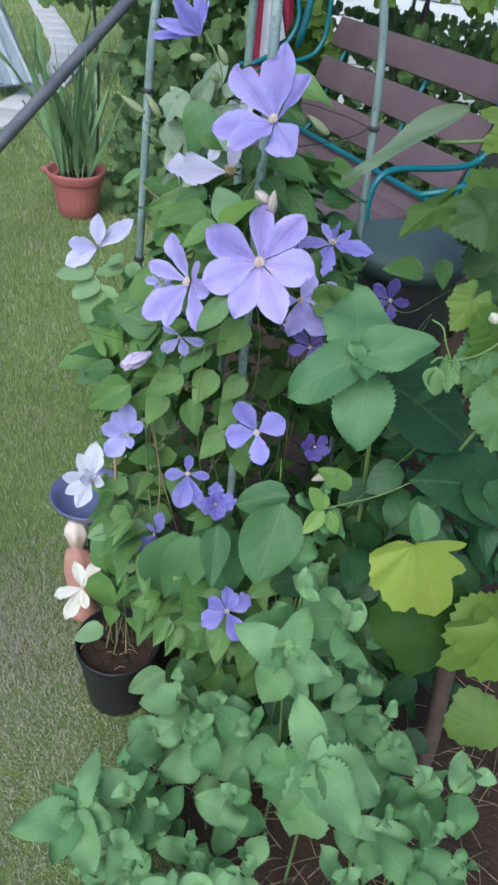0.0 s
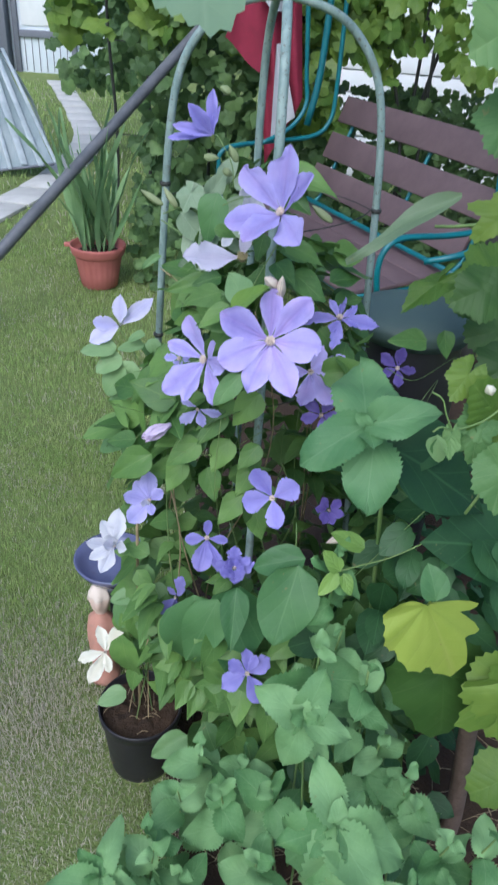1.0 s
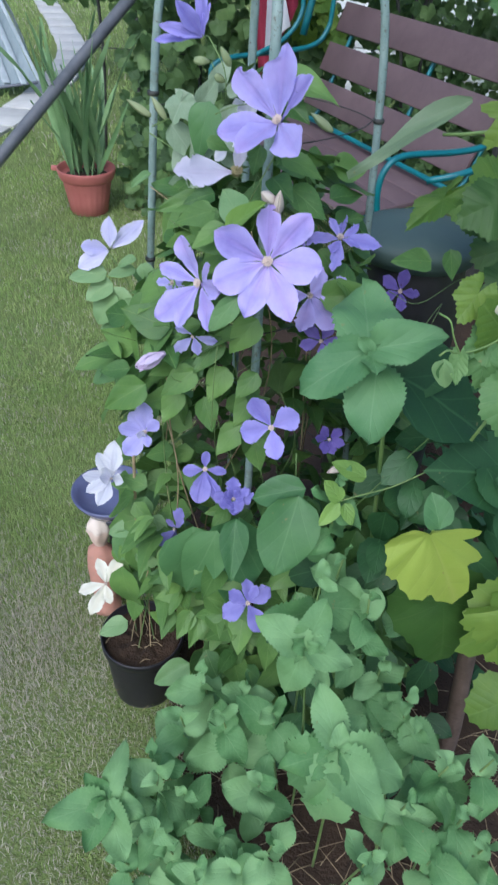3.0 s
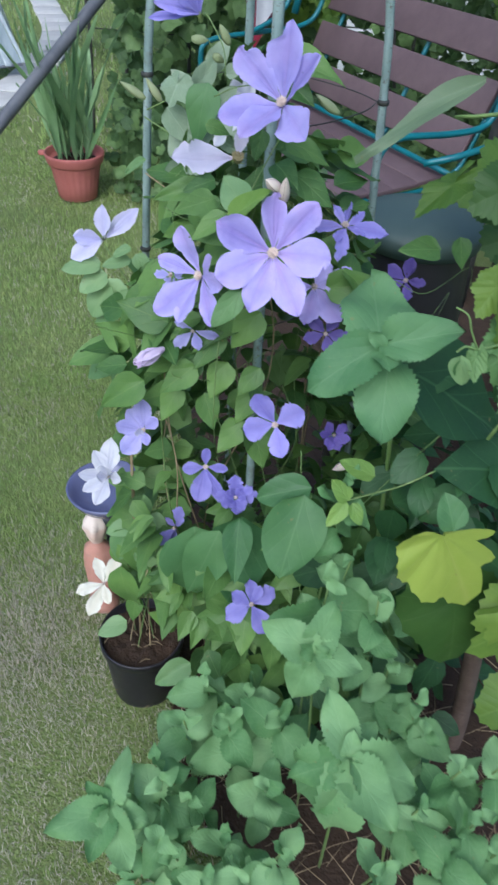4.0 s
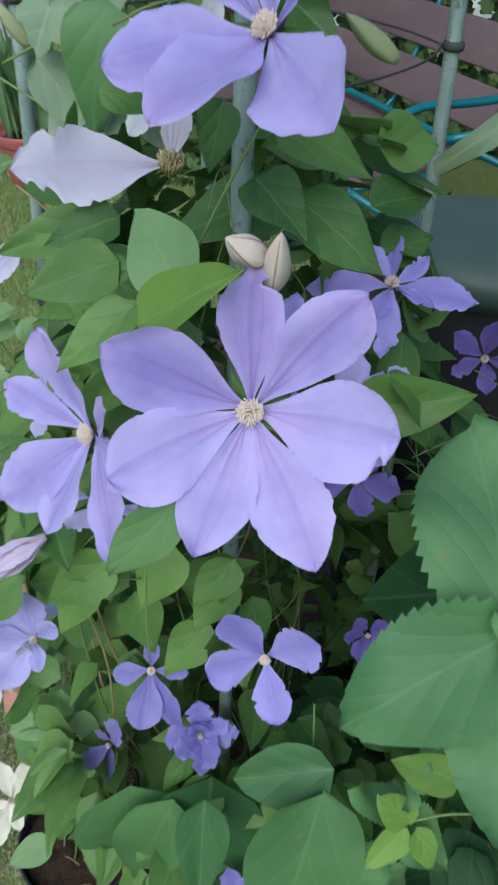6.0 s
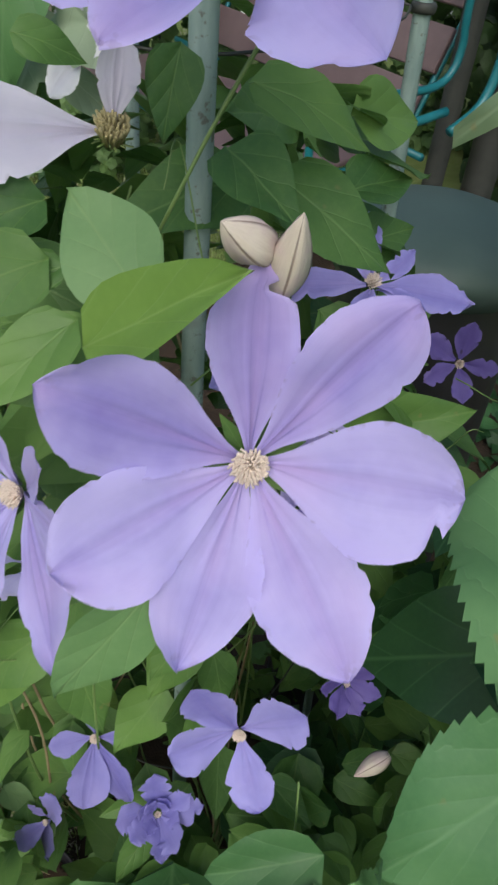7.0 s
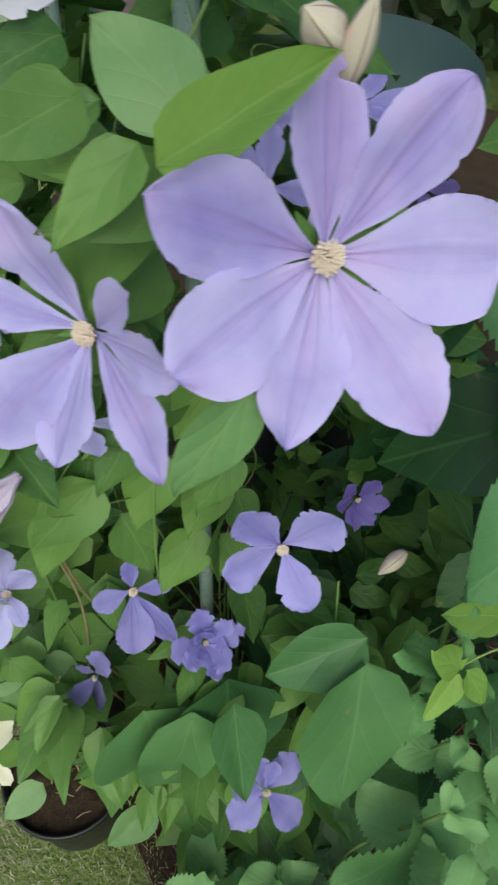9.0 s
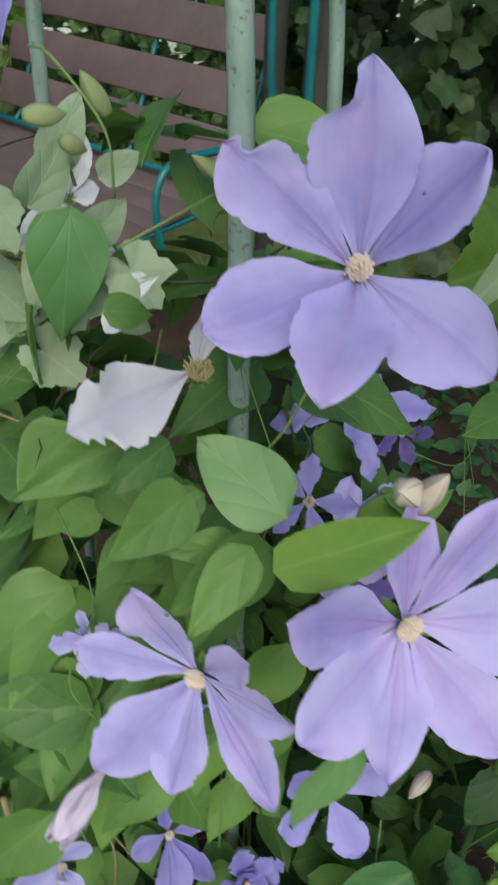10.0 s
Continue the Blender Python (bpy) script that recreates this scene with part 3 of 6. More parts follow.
def stamen_mesh(name, mat, size, count=64, seed=0, spread=0.75):
    """A tuft of short filaments round a small boss."""
    rng = random.Random(seed)
    verts, faces = [], []
    for n in range(count):
        ring = math.sqrt((n + 0.5) / count)
        a = n * 2.39996
        lean = ring * spread + rng.uniform(-0.08, 0.08)
        d = Vector((math.sin(lean) * math.cos(a), math.sin(lean) * math.sin(a), math.cos(lean)))
        curl = Vector((math.cos(a + 1.2), math.sin(a + 1.2), 0)) * 0.18 * rng.random()
        ln = size * (0.85 + 0.3 * rng.random()) * (1.05 - 0.2 * ring)
        base = Vector((math.cos(a), math.sin(a), 0)) * ring * size * 0.3
        v, f = sweep([base, base + d * ln * 0.6, base + (d + curl).normalized() * ln], size * 0.050, 4, taper=1.15)
        o = len(verts)
        verts += v
        faces += [tuple(q + o for q in face) for face in f]
    return mesh(name, verts, faces, mat)


SHAPES = {}


def petal_kind(mat, width, bend, seed, notch=None, cup=0.10, ruffle=0.035, rag=1.0):
    key = (mat, round(width, 2), round(bend, 2), seed % 11, notch, cup, ruffle, rag)
    if key not in SHAPES:
        SHAPES[key] = petal_mesh("petal", M[mat], width, bend, cup, ruffle, seed, notch, rag)
    return SHAPES[key]


BLOOMS = []


def blossom(parent, at, face, petals, mat="petal", roll=0.0, core=0.011, seed=0, name="flower", grow=0.86, label="", stamens="stamen", spread=0.62, rag=1.0):
    """A clematis flower at a place, open towards the point face. petals: (clock angle from the right, length, width/length, degrees lifted off the flat[, notch])."""
    at, face = Vector(at), Vector(face)
    z = (face - at).normalized()
    up = Vector((0, 0, 1))
    y = (up - z * up.dot(z)).normalized()
    x = y.cross(z)
    m = Matrix(((x.x, y.x, z.x, at.x), (x.y, y.y, z.y, at.y), (x.z, y.z, z.z, at.z), (0, 0, 0, 1))) @ pose(0, 0, 0, 0, 0, roll)
    size = max(p[1] for p in petals) * grow
    BLOOMS.append((at, z, size))
    head = part(name, stamen_mesh("stamens", M[stamens], core, 64, seed, spread), parent, m @ Matrix.Translation((0, 0, 0.001)), label)
    for i, p in enumerate(petals):
        ang, ln, wd, lift = p[:4]
        ln *= grow
        me = petal_kind(mat, wd * 1.2, 0.03 + 0.04 * ((i * 5 + seed) % 4), i * 3 + seed, p[4] if len(p) > 4 else None, rag=rag)
        twist = 9 * math.sin(i * 2.1 + seed)
        pm = m @ pose(0, 0, -0.0035 * (i % 2) * ln / 0.08 - 0.0004 * (i % 3), 0, 0, ang - 90) @ pose(0, 0.004, 0, lift, 0, 0) @ pose(0, 0, 0, 0, twist, 0) @ Matrix.Diagonal((ln, ln, ln, 1))
        part("petal", me, head, pm)
    return head


def bloom(parent, at, petals, mat="petal", core=0.0085, seed=0, label="", rag=1.0, sepals=True, bend=0.05):
    """A large clematis flower by the tips of its petals, anticlockwise: (tip, left side, right side, sharpness, roll[, notches]); a side is (half width/length, place of the greatest width)."""
    at = Vector(at)
    ways = [Vector(p[0]) - at for p in petals]
    z = Vector()
    for i, d in enumerate(ways):
        z += d.cross(ways[(i + 1) % len(ways)])
    z.normalize()
    at = at - z * core * 0.6
    ways = [Vector(p[0]) - at for p in petals]
    BLOOMS.append((at, z, max(d.length for d in ways)))
    head = part("flower", stamen_mesh("stamens", M["stamen"], core * 1.05, 150, seed, 0.62), parent, axes(z.orthogonal(), z, at + z * 0.001), label)
    for i, p in enumerate(petals):
        tip, left, right, sharp, roll = p[:5]
        d = ways[i]
        ln = d.length - 0.002
        arch = bend + 0.02 * ((i * 5 + seed) % 3)
        me = sided_petal_mesh("petal", M[mat], left, right, sharp, arch, i * 3 + seed, p[5] if len(p) > 5 else None, rag)
        root = at + d.normalized() * 0.002 - z * (0.0022 * (i % 2) + 0.0004 * (i % 3))
        part("petal", me, head, axes(d + z * (arch * ln), z, root, ln, ln, ln) @ pose(0, 0, 0, 0, roll, 0))
    if sepals:
        for i, d in enumerate(ways):
            e = (d.normalized() + ways[(i + 1) % len(ways)].normalized()).normalized()
            part("sepal", LEAF["clematis"][i % 5], head, axes(e, z, at - z * 0.0065, 0.012, 0.024, 0.012))
    return head


def lone_petal(head, at, tip, face, left, right, sharp, mat, seed, notch=None, bend=0.06, rag=1.0):
    """One petal by its root and tip, its inner side turned to face."""
    at, d, face = Vector(at), Vector(tip) - Vector(at), Vector(face).normalized()
    me = sided_petal_mesh("petal", M[mat], left, right, sharp, bend, seed, notch, rag)
    part("petal", me, head, axes(d + face * (bend * d.length), face, at, d.length, d.length, d.length))


def even(n, length, width=0.5, lift=10, start=90, jitter=8, seed=0):
    rng = random.Random(seed)
    return [(start + 360 * i / n + rng.uniform(-jitter, jitter), length * rng.uniform(0.88, 1.06), width * rng.uniform(0.9, 1.1), lift + rng.uniform(-8, 8)) for i in range(n)]


def uneven(n, length, width, seed, lift=18):
    """Petals of a frayed double flower: two loose rounds of different length and lift."""
    rng = random.Random(seed)
    out = []
    for i in range(n):
        inner = i % 2
        out.append((i * 137.5 + rng.uniform(-14, 14), length * (0.62 if inner else 1.0) * rng.uniform(0.75, 1.1), width * rng.uniform(0.7, 1.3), lift + (26 if inner else 0) + rng.uniform(-16, 16)))
    return out


def bud_mesh(name, mat, length, width, seed=0):
    """A pointed, ribbed bud along y."""
    sides, rows = 12, 9
    verts, uvs, faces = [], [], []
    for i in range(rows + 1):
        t = i / rows
        r = 0.5 * width * max(0.03, math.sin(math.pi * (0.06 + 0.94 * t) ** 0.8) ** 0.8)
        for j in range(sides):
            a = 2 * math.pi * j / sides
            q = r * (1 + 0.17 * math.cos(4 * a + 1.5 * t))
            verts.append((q * math.cos(a), t * length, q * math.sin(a) + 0.06 * length * t * t))
            uvs.append((j / sides, t))
    for i in range(rows):
        for j in range(sides):
            k2 = (j + 1) % sides
            faces.append((i * sides + j, (i + 1) * sides + j, (i + 1) * sides + k2, i * sides + k2))
    faces.append(tuple(range(sides)))
    faces.append(tuple(reversed(range(rows * sides, (rows + 1) * sides))))
    return mesh(name, verts, faces, mat, uvs)


def bud(parent, base, tip, width, mat="bud_cream", label=""):
    base, tip = Vector(base), Vector(tip)
    ln = (tip - base).length
    return part("bud", bud_mesh("bud", M[mat], ln, width), parent, axes(tip - base, (0, -0.5, 1), base), label)


def leaf_set(mat, **kw):
    return [leaf_mesh("leaf", M[mat], seed=i, fold=0.12 + 0.1 * (i % 3), droop=0.05 + 0.12 * (i % 4), **kw) for i in range(5)]


LEAF = {
    "clematis": leaf_set("clematis", shape=ovate, width=0.66, rows=10, cols=3),
    "light": leaf_set("clematis", shape=ovate, width=0.66, rows=5, cols=1),
    "deep": leaf_set("clematis_deep", shape=ovate, width=0.66, rows=10, cols=3),
    "oval": leaf_set("clematis_deep", shape=oval, width=0.78, rows=10, cols=3),
    "pale": leaf_set("clematis_pale", shape=leafy, width=0.72, rows=10, cols=3),
    "silver": leaf_set("silver", shape=leafy, width=0.70, rows=10, cols=3),
    "silver_lobed": [vine_mesh("leaf", M["silver"], i + 5, 0.35, 0.1, 40) for i in range(3)],
    "fresh": leaf_set("fresh", shape=leafy, width=0.66, rows=10, cols=3),
    "mint": leaf_set("mint", shape=leafy, width=0.76, rows=32, cols=2, teeth=0.10, wave=0.13),
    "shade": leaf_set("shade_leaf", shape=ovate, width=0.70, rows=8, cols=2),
    "hydrangea": leaf_set("hydrangea", shape=broad, width=0.84, rows=32, cols=3, teeth=0.06, wave=0.10),
    "vine": [vine_mesh("leaf", M["vine"], i, 0.25 + 0.1 * (i % 3), 0.05 + 0.15 * (i % 3)) for i in range(4)],
    "vine_pale": [vine_mesh("leaf", M["vine_pale"], i, 0.22 + 0.08 * (i % 3), 0.05 + 0.12 * (i % 3)) for i in range(4)],
    "vine_yellow": [lobed_mesh("leaf", M["vine_yellow"], ((0, 1.0, 20), (28, 0.72, 34), (60, 0.56, 38), (95, 0.42, 34), (-30, 0.78, 10), (-52, 0.62, 9)), 3)],
    "vine_round": [lobed_mesh("leaf", M["vine"], ((0, 1.0, 60), (70, 0.86, 60), (-70, 0.82, 60), (140, 0.6, 52), (-140, 0.62, 52)), 5 + i, 0.1 + 0.1 * i, 64, 0.07) for i in range(2)],
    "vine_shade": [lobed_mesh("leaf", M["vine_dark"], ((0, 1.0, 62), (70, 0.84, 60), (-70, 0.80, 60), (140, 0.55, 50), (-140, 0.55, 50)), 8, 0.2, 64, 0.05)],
    "grey": leaf_set("grey_leaf", shape=lance, width=0.7, rows=12, cols=2),
    "vine_grey": [vine_mesh("leaf", M["vine_grey"], i + 3, 0.12, 0.1) for i in range(2)],
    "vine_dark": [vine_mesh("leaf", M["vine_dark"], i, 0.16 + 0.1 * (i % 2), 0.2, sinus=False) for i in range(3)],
}


def leaf(parent, kind, base, tip, face=(0, -0.7, 0.7), width=1.0, variant=0, label=""):
    """One leaf from its stalk's end to its tip, its upper side turned to face."""
    base, tip = Vector(base), Vector(tip)
    ln = (tip - base).length
    forms = LEAF[kind]
    if kind in ("vine", "vine_pale", "vine_dark", "vine_grey", "silver_lobed"):
        base, ln = base.lerp(tip, 0.28), ln * 0.98
    return part("leaf", forms[variant % len(forms)], parent, axes(tip - base, face, base, ln * width, ln, ln), label)


# ---- ground ----
def ground_lines(lo, hi, fine_lo, fine_hi, step):
    inner = list(np.arange(fine_lo, fine_hi + 1e-6, step))
    outer = [fine_hi + (hi - fine_hi) * (i / 8) ** 2 for i in range(1, 9)]
    return [fine_lo - (fine_lo - lo) * (i / 8) ** 2 for i in range(8, 0, -1)] + inner + outer


gx, gy = ground_lines(-150, 150, -4, 4, 0.16), ground_lines(-150, 300, -1, 9, 0.16)
gv = [(x, y, 0.012 * noise.noise(Vector((x * 1.3, y * 1.3, 0.3))) - 0.006 if abs(x) < 5 and -2 < y < 10 else -0.006) for y in gy for x in gx]
gf = [(j * len(gx) + i, j * len(gx) + i + 1, (j + 1) * len(gx) + i + 1, (j + 1) * len(gx) + i) for j in range(len(gy) - 1) for i in range(len(gx) - 1)]
ground = thing("ground", (0, 0, 0), "mown lawn with dry straw-coloured patches", "lawn", kind="structure", me=mesh("ground", gv, gf, M["lawn"]))


path_line = curve([(-2.75, 3.2, 0), (-2.3, 4.6, 0), (-2.0, 6.0, 0), (-1.82, 7.2, 0), (-1.85, 8.5, 0), (-2.1, 9.8, 0), (-2.75, 11.9, 0), (-3.5, 14.1, 0)], 24)


def blades(count, area, height, width, seed, clear=()):
    """Grass blades as a joined mesh: each a bent strip of three faces."""
    rng = np.random.default_rng(seed)
    x, y = rng.uniform(area[0], area[1], count), rng.uniform(area[2], area[3], count)
    keep = np.ones(count, bool)
    for cx, cy, r in clear:
        keep &= (x - cx) ** 2 + (y - cy) ** 2 > r * r
    keep &= np.sin(x * 5.1 + 1.3 * np.sin(y * 4)) + np.sin(y * 6.3 + x * 2) + rng.uniform(-1.2, 2.6, count) > -0.6
    for q in path_line[::3]:
        keep &= (x - q.x) ** 2 + (y - q.y) ** 2 > 0.05
    fade = np.minimum(np.minimum(x - area[0], area[1] - x), np.minimum(y - area[2], area[3] - y))
    keep &= fade + rng.uniform(-0.4, 0.15, count) > -0.02
    keep &= np.abs((x - 1.2) / 1.3) ** 3 + np.abs((y - 1.9) / 1.72) ** 3 > 1
    x, y = x[keep], y[keep]
    n = len(x)
    h = height * rng.uniform(0.45, 1.25, n)
    a, b = rng.uniform(0, 2 * np.pi, n), rng.uniform(0, 2 * np.pi, n)
    lean = rng.uniform(0.25, 1.5, n)
    w = width * rng.uniform(0.6, 1.3, n)
    px, py = np.cos(a) * w, np.sin(a) * w
    dx, dy = np.cos(b) * lean * h, np.sin(b) * lean * h
    z0 = np.full(n, -0.012)
    v = np.stack([
        np.stack([x - px, y - py, z0], -1), np.stack([x + px, y + py, z0], -1),
        np.stack([x + px * 0.8 + dx * 0.35, y + py * 0.8 + dy * 0.35, h * 0.62], -1), np.stack([x - px * 0.8 + dx * 0.35, y - py * 0.8 + dy * 0.35, h * 0.62], -1),
        np.stack([x + dx, y + dy, h * np.clip(1.15 - lean * 0.45, 0.3, 1)], -1)], 1).reshape(-1, 3)
    o = np.arange(n)[:, None] * 5
    quads, tris = (o + [0, 1, 2, 3]).tolist(), (o + [3, 2, 4]).tolist()
    return mesh("grass", v.tolist(), quads + tris, M["grass"], None, False)


GRASS = "short green lawn grass mixed with dry straw"
thing("grass", (0, 0, 0), GRASS, "grass", kind="stuff", me=blades(180000, (-1.45, 0.35, 0.2, 2.6), 0.020, 0.0009, 1, [(-0.15, 1.11, 0.08)]))
thing("grass", (0, 0, 0), GRASS, "grass", kind="stuff", me=blades(110000, (-2.9, 1.2, 2.2, 5.4), 0.027, 0.0013, 2, [(-0.87, 4.4, 0.12)]))
thing("grass", (0, 0, 0), GRASS, "grass", kind="stuff", me=blades(36000, (-7, 1.5, 4.9, 14), 0.055, 0.0055, 3))

# brown soil of the bed under the climbers and before the bench
bed_v, bed_f = [(1.2, 1.9, 0.012)], []
for q in range(1, 7):
    for i in range(60):
        a = 2 * math.pi * i / 60
        r = q / 6 * (1 + 0.06 * noise.noise(Vector((math.cos(a) * 2, math.sin(a) * 2, 0)))) / (abs(math.cos(a)) ** 3 + abs(math.sin(a)) ** 3) ** (1 / 3)
        x, y = 1.2 + 1.32 * r * math.cos(a), 1.9 + 1.75 * r * math.sin(a)
        bed_v.append((x, y, 0.008 + (0.014 * noise.noise(Vector((x * 5, y * 5, 1.0))) if q < 6 else -0.006)))
for i in range(60):
    bed_f.append((0, 1 + i, 1 + (i + 1) % 60))
    for q in range(5):
        a, c = 1 + q * 60 + i, 1 + q * 60 + (i + 1) % 60
        bed_f.append((a, a + 60, c + 60, c))
thing("flower_bed", (0, 0, 0), "bare reddish-brown soil of the flower bed", "flower bed", kind="structure", me=mesh("flower_bed", bed_v, bed_f, M["soil"]))


def straws(count, area, seed):
    rng = random.Random(seed)
    verts, faces = [], []
    for _ in range(count):
        x, y, a, ln = rng.uniform(*area[:2]), rng.uniform(*area[2:]), rng.uniform(0, 6.3), rng.uniform(0.04, 0.16)
        p = Vector((x, y, 0.008 + 0.02 * rng.random()))
        d = Vector((math.cos(a), math.sin(a), rng.uniform(-0.05, 0.25)))
        v, f = sweep([p, p + d * ln * 0.5 + Vector((0, 0, 0.008)), p + d * ln], 0.0012, 4, taper=0.5)
        o = len(verts)
        verts += v
        faces += [tuple(q + o for q in face) for face in f]
    return mesh("straw", verts, faces, M["stem_dry"])


thing("straw", (0, 0, 0), "dry stalks lying on the soil", "straw", kind="stuff", me=straws(260, (-0.1, 0.85, 0.5, 1.2), 4))

# garden path of pale slabs, turning towards the shed
path = thing("garden_path", (-1.9, 6.0, 0), "narrow path of pale worn concrete slabs", "path", kind="structure")
slab_me = from_bm("slab", box(0.34, 0.495, 0.05, 0.006), M["concrete"])
line = path_line
gone = 0.0
for i in range(1, len(line)):
    d = line[i] - line[i - 1]
    gone += d.length
    if gone > 0.502:
        gone = 0.0
        part("slab", slab_me, path, axes(d, (0, 0, 1), line[i] + Vector((0.012 * math.sin(i * 7), 0, -0.006))))


# ---- obelisk: two crossing bows of coated tube ----
obelisk = thing("plant_obelisk", (0.080, 1.395, 0), "pale green coated-steel plant obelisk with a rounded top", "obelisk")
OC = Vector((0.080, 1.395, 0))


def bow(a, b, spread_a, spread_b):
    """A bow from foot to foot over the top."""
    pts = []
    for foot, spread in ((a, spread_a), (b, spread_b)):
        line = []
        for z, k in ((-0.05, 1.34), (0.5, 1.2), (1.0, 1.06), (1.3, 0.98), (1.45, 0.93), (1.55, 0.84), (1.615, 0.66), (1.655, 0.4)):
            line.append(OC + Vector((foot[0] * k * spread, foot[1] * k * spread, z)))
        pts.append(line)
    return pts[0] + [OC + Vector((0, 0, 1.672))] + pts[1][::-1]


tube("bow", bow((-0.203, 0.012), (0.208, -0.012), 1, 1), 0.0072, M["coated_steel"], obelisk, 5, 10)
front_bow = [p + Vector((0.004, 0, 0.014)) for p in bow((0.0, -0.243), (-0.03, 0.22), 1, 1)]
tube("bow", front_bow, 0.0080, M["coated_steel"], obelisk, 5, 10)
for z, r in ((0.55, 0.235), (1.02, 0.212), (1.34, 0.192)):
    ring = []
    for i in range(25):
        a = 2 * math.pi * i / 24
        q = 1 - 0.14 * abs(math.sin(2 * a))
        ring.append(OC + Vector((r * q * math.cos(a), r * q * math.sin(a) - 0.01, z)))
    tube("ring", ring, 0.0011, M["wire"], obelisk, 2, 6)
for px, py, pz in ((-0.117, 1.407, 1.36), (0.282, 1.383, 1.34), (-0.133, 1.407, 1.05), (0.297, 1.383, 1.05)):
    part("tie", mesh("tie", *turned([(0.0092, -0.004), (0.0105, -0.002), (0.0105, 0.002), (0.0092, 0.004)], 12), M["wire"]), obelisk, Matrix.Translation((px, py, pz)))

# ---- clematis on the obelisk ----
clematis = thing("clematis", (0.08, 1.25, 0), "large lavender-flowered clematis climbing a plant obelisk", "climbing plant")
bloom(clematis, (0.084, 0.940, 1.264), [
    ((0.086, 0.960, 1.337), (0.25, 0.68), (0.19, 0.60), 0.45, 8, ((0.86, 1, 0.035, 0.75), (0.93, -1, 0.05, 0.45))), ((0.011, 0.940, 1.302), (0.28, 0.61), (0.29, 0.64), 0.55, -4), ((0.012, 0.917, 1.238), (0.31, 0.67), (0.29, 0.62), 0.25, 4),
    ((0.056, 0.895, 1.202), (0.25, 0.56), (0.24, 0.66), 0.75, -4), ((0.118, 0.884, 1.205), (0.26, 0.60), (0.24, 0.54), 0.65, 5), ((0.154, 0.909, 1.274), (0.30, 0.64), (0.35, 0.60), 0.10, -4, ((0.90, 1, 0.025, 0.40),)),
    ((0.137, 0.948, 1.327), (0.24, 0.62), (0.23, 0.72), 0.45, 4)], "petal_pink", 0.0085, 1, "wide-open lavender flower with a cream centre", 0.7)
bloom(clematis, (0.088, 1.037, 1.418), [
    ((0.094, 1.059, 1.504), (0.30, 0.57), (0.27, 0.55), 0.75, 0, ((0.85, -1, 0.09, 0.55),)), ((0.031, 1.072, 1.470), (0.25, 0.74), (0.22, 0.58), 0.15, -6, ((0.90, 1, 0.05, 0.70),)), ((0.009, 1.040, 1.399), (0.29, 0.66), (0.28, 0.60), 0.35, 4),
    ((0.036, 0.975, 1.397), (0.27, 0.50), (0.27, 0.55), 0.60, -4), ((0.112, 0.962, 1.396), (0.28, 0.62), (0.30, 0.59), 0.35, 6), ((0.123, 1.012, 1.480), (0.26, 0.66), (0.30, 0.61), 0.50, -20)],
    "petal", 0.008, 2, "wide-open lavender flower with bitten petals", bend=0.09)
bloom(clematis, (-0.012, 0.992, 1.203), [
    ((-0.071, 1.038, 1.209), (0.19, 0.66), (0.16, 0.66), 0.45, 26), ((-0.076, 0.991, 1.143), (0.25, 0.60), (0.25, 0.61), 0.40, -6),
    ((-0.041, 0.962, 1.145), (0.26, 0.56), (0.26, 0.64), 0.60, 10), ((0.006, 0.921, 1.164), (0.22, 0.64), (0.15, 0.52), 0.75, -8), ((0.021, 0.936, 1.217), (0.20, 0.63), (0.22, 0.70), 0.25, 8), ((0.004, 0.963, 1.245), (0.24, 0.52), (0.23, 0.64), 0.20, -12), ((-0.039, 1.019, 1.261), (0.26, 0.68), (0.25, 0.58), 0.35, 0)],
    "petal", 0.008, 3, "lavender flower with reflexed petals", rag=1.3)
bloom(clematis, (0.112, 0.994, 0.946), [
    ((0.076, 1.002, 0.998), (0.27, 0.66), (0.30, 0.62), 0.05, 4), ((0.060, 0.984, 0.942), (0.44, 0.62), (0.36, 0.66), 0.05, -4), ((0.123, 0.951, 0.912), (0.31, 0.60), (0.33, 0.60), 0.25, 6), ((0.154, 0.982, 0.984), (0.40, 0.62), (0.36, 0.66), 0.10, -4)],
    "petal_mid", 0.006, 4, "small four-petalled lavender flower", 1.7, False)
bloom(clematis, (-0.002, 1.092, 0.764), [
    ((0.000, 1.113, 0.792), (0.30, 0.6), (0.26, 0.6), 0.2, 0), ((-0.045, 1.088, 0.762), (0.32, 0.6), (0.28, 0.6), 0.2, 4), ((-0.014, 1.045, 0.718), (0.33, 0.60), (0.31, 0.60), 0.3, -4),
    ((0.030, 1.046, 0.719), (0.17, 0.6), (0.17, 0.6), 0.3, 10), ((0.040, 1.088, 0.762), (0.24, 0.6), (0.2, 0.6), 0.2, 4)], "petal_blue", 0.006, 5, "violet-blue flower with five petals", 1.5, False)
blossom(clematis, (0.055, 1.02, 0.755), (0.06, 0.6, 1.3), uneven(13, 0.044, 0.55, 6, 34), "petal_blue", 0, 0.004, 6, label="half-open double violet flower", rag=2.4)
blossom(clematis, (-0.060, 1.083, 0.606), (-0.30, 0.9, 0.72), [(80, 0.066, 0.5, 20), (-95, 0.080, 0.5, -6), (-110, 0.06, 0.4, 30), (150, 0.03, 0.5, 40)], "petal_blue", 0, 0.005, 7, rag=2.0)
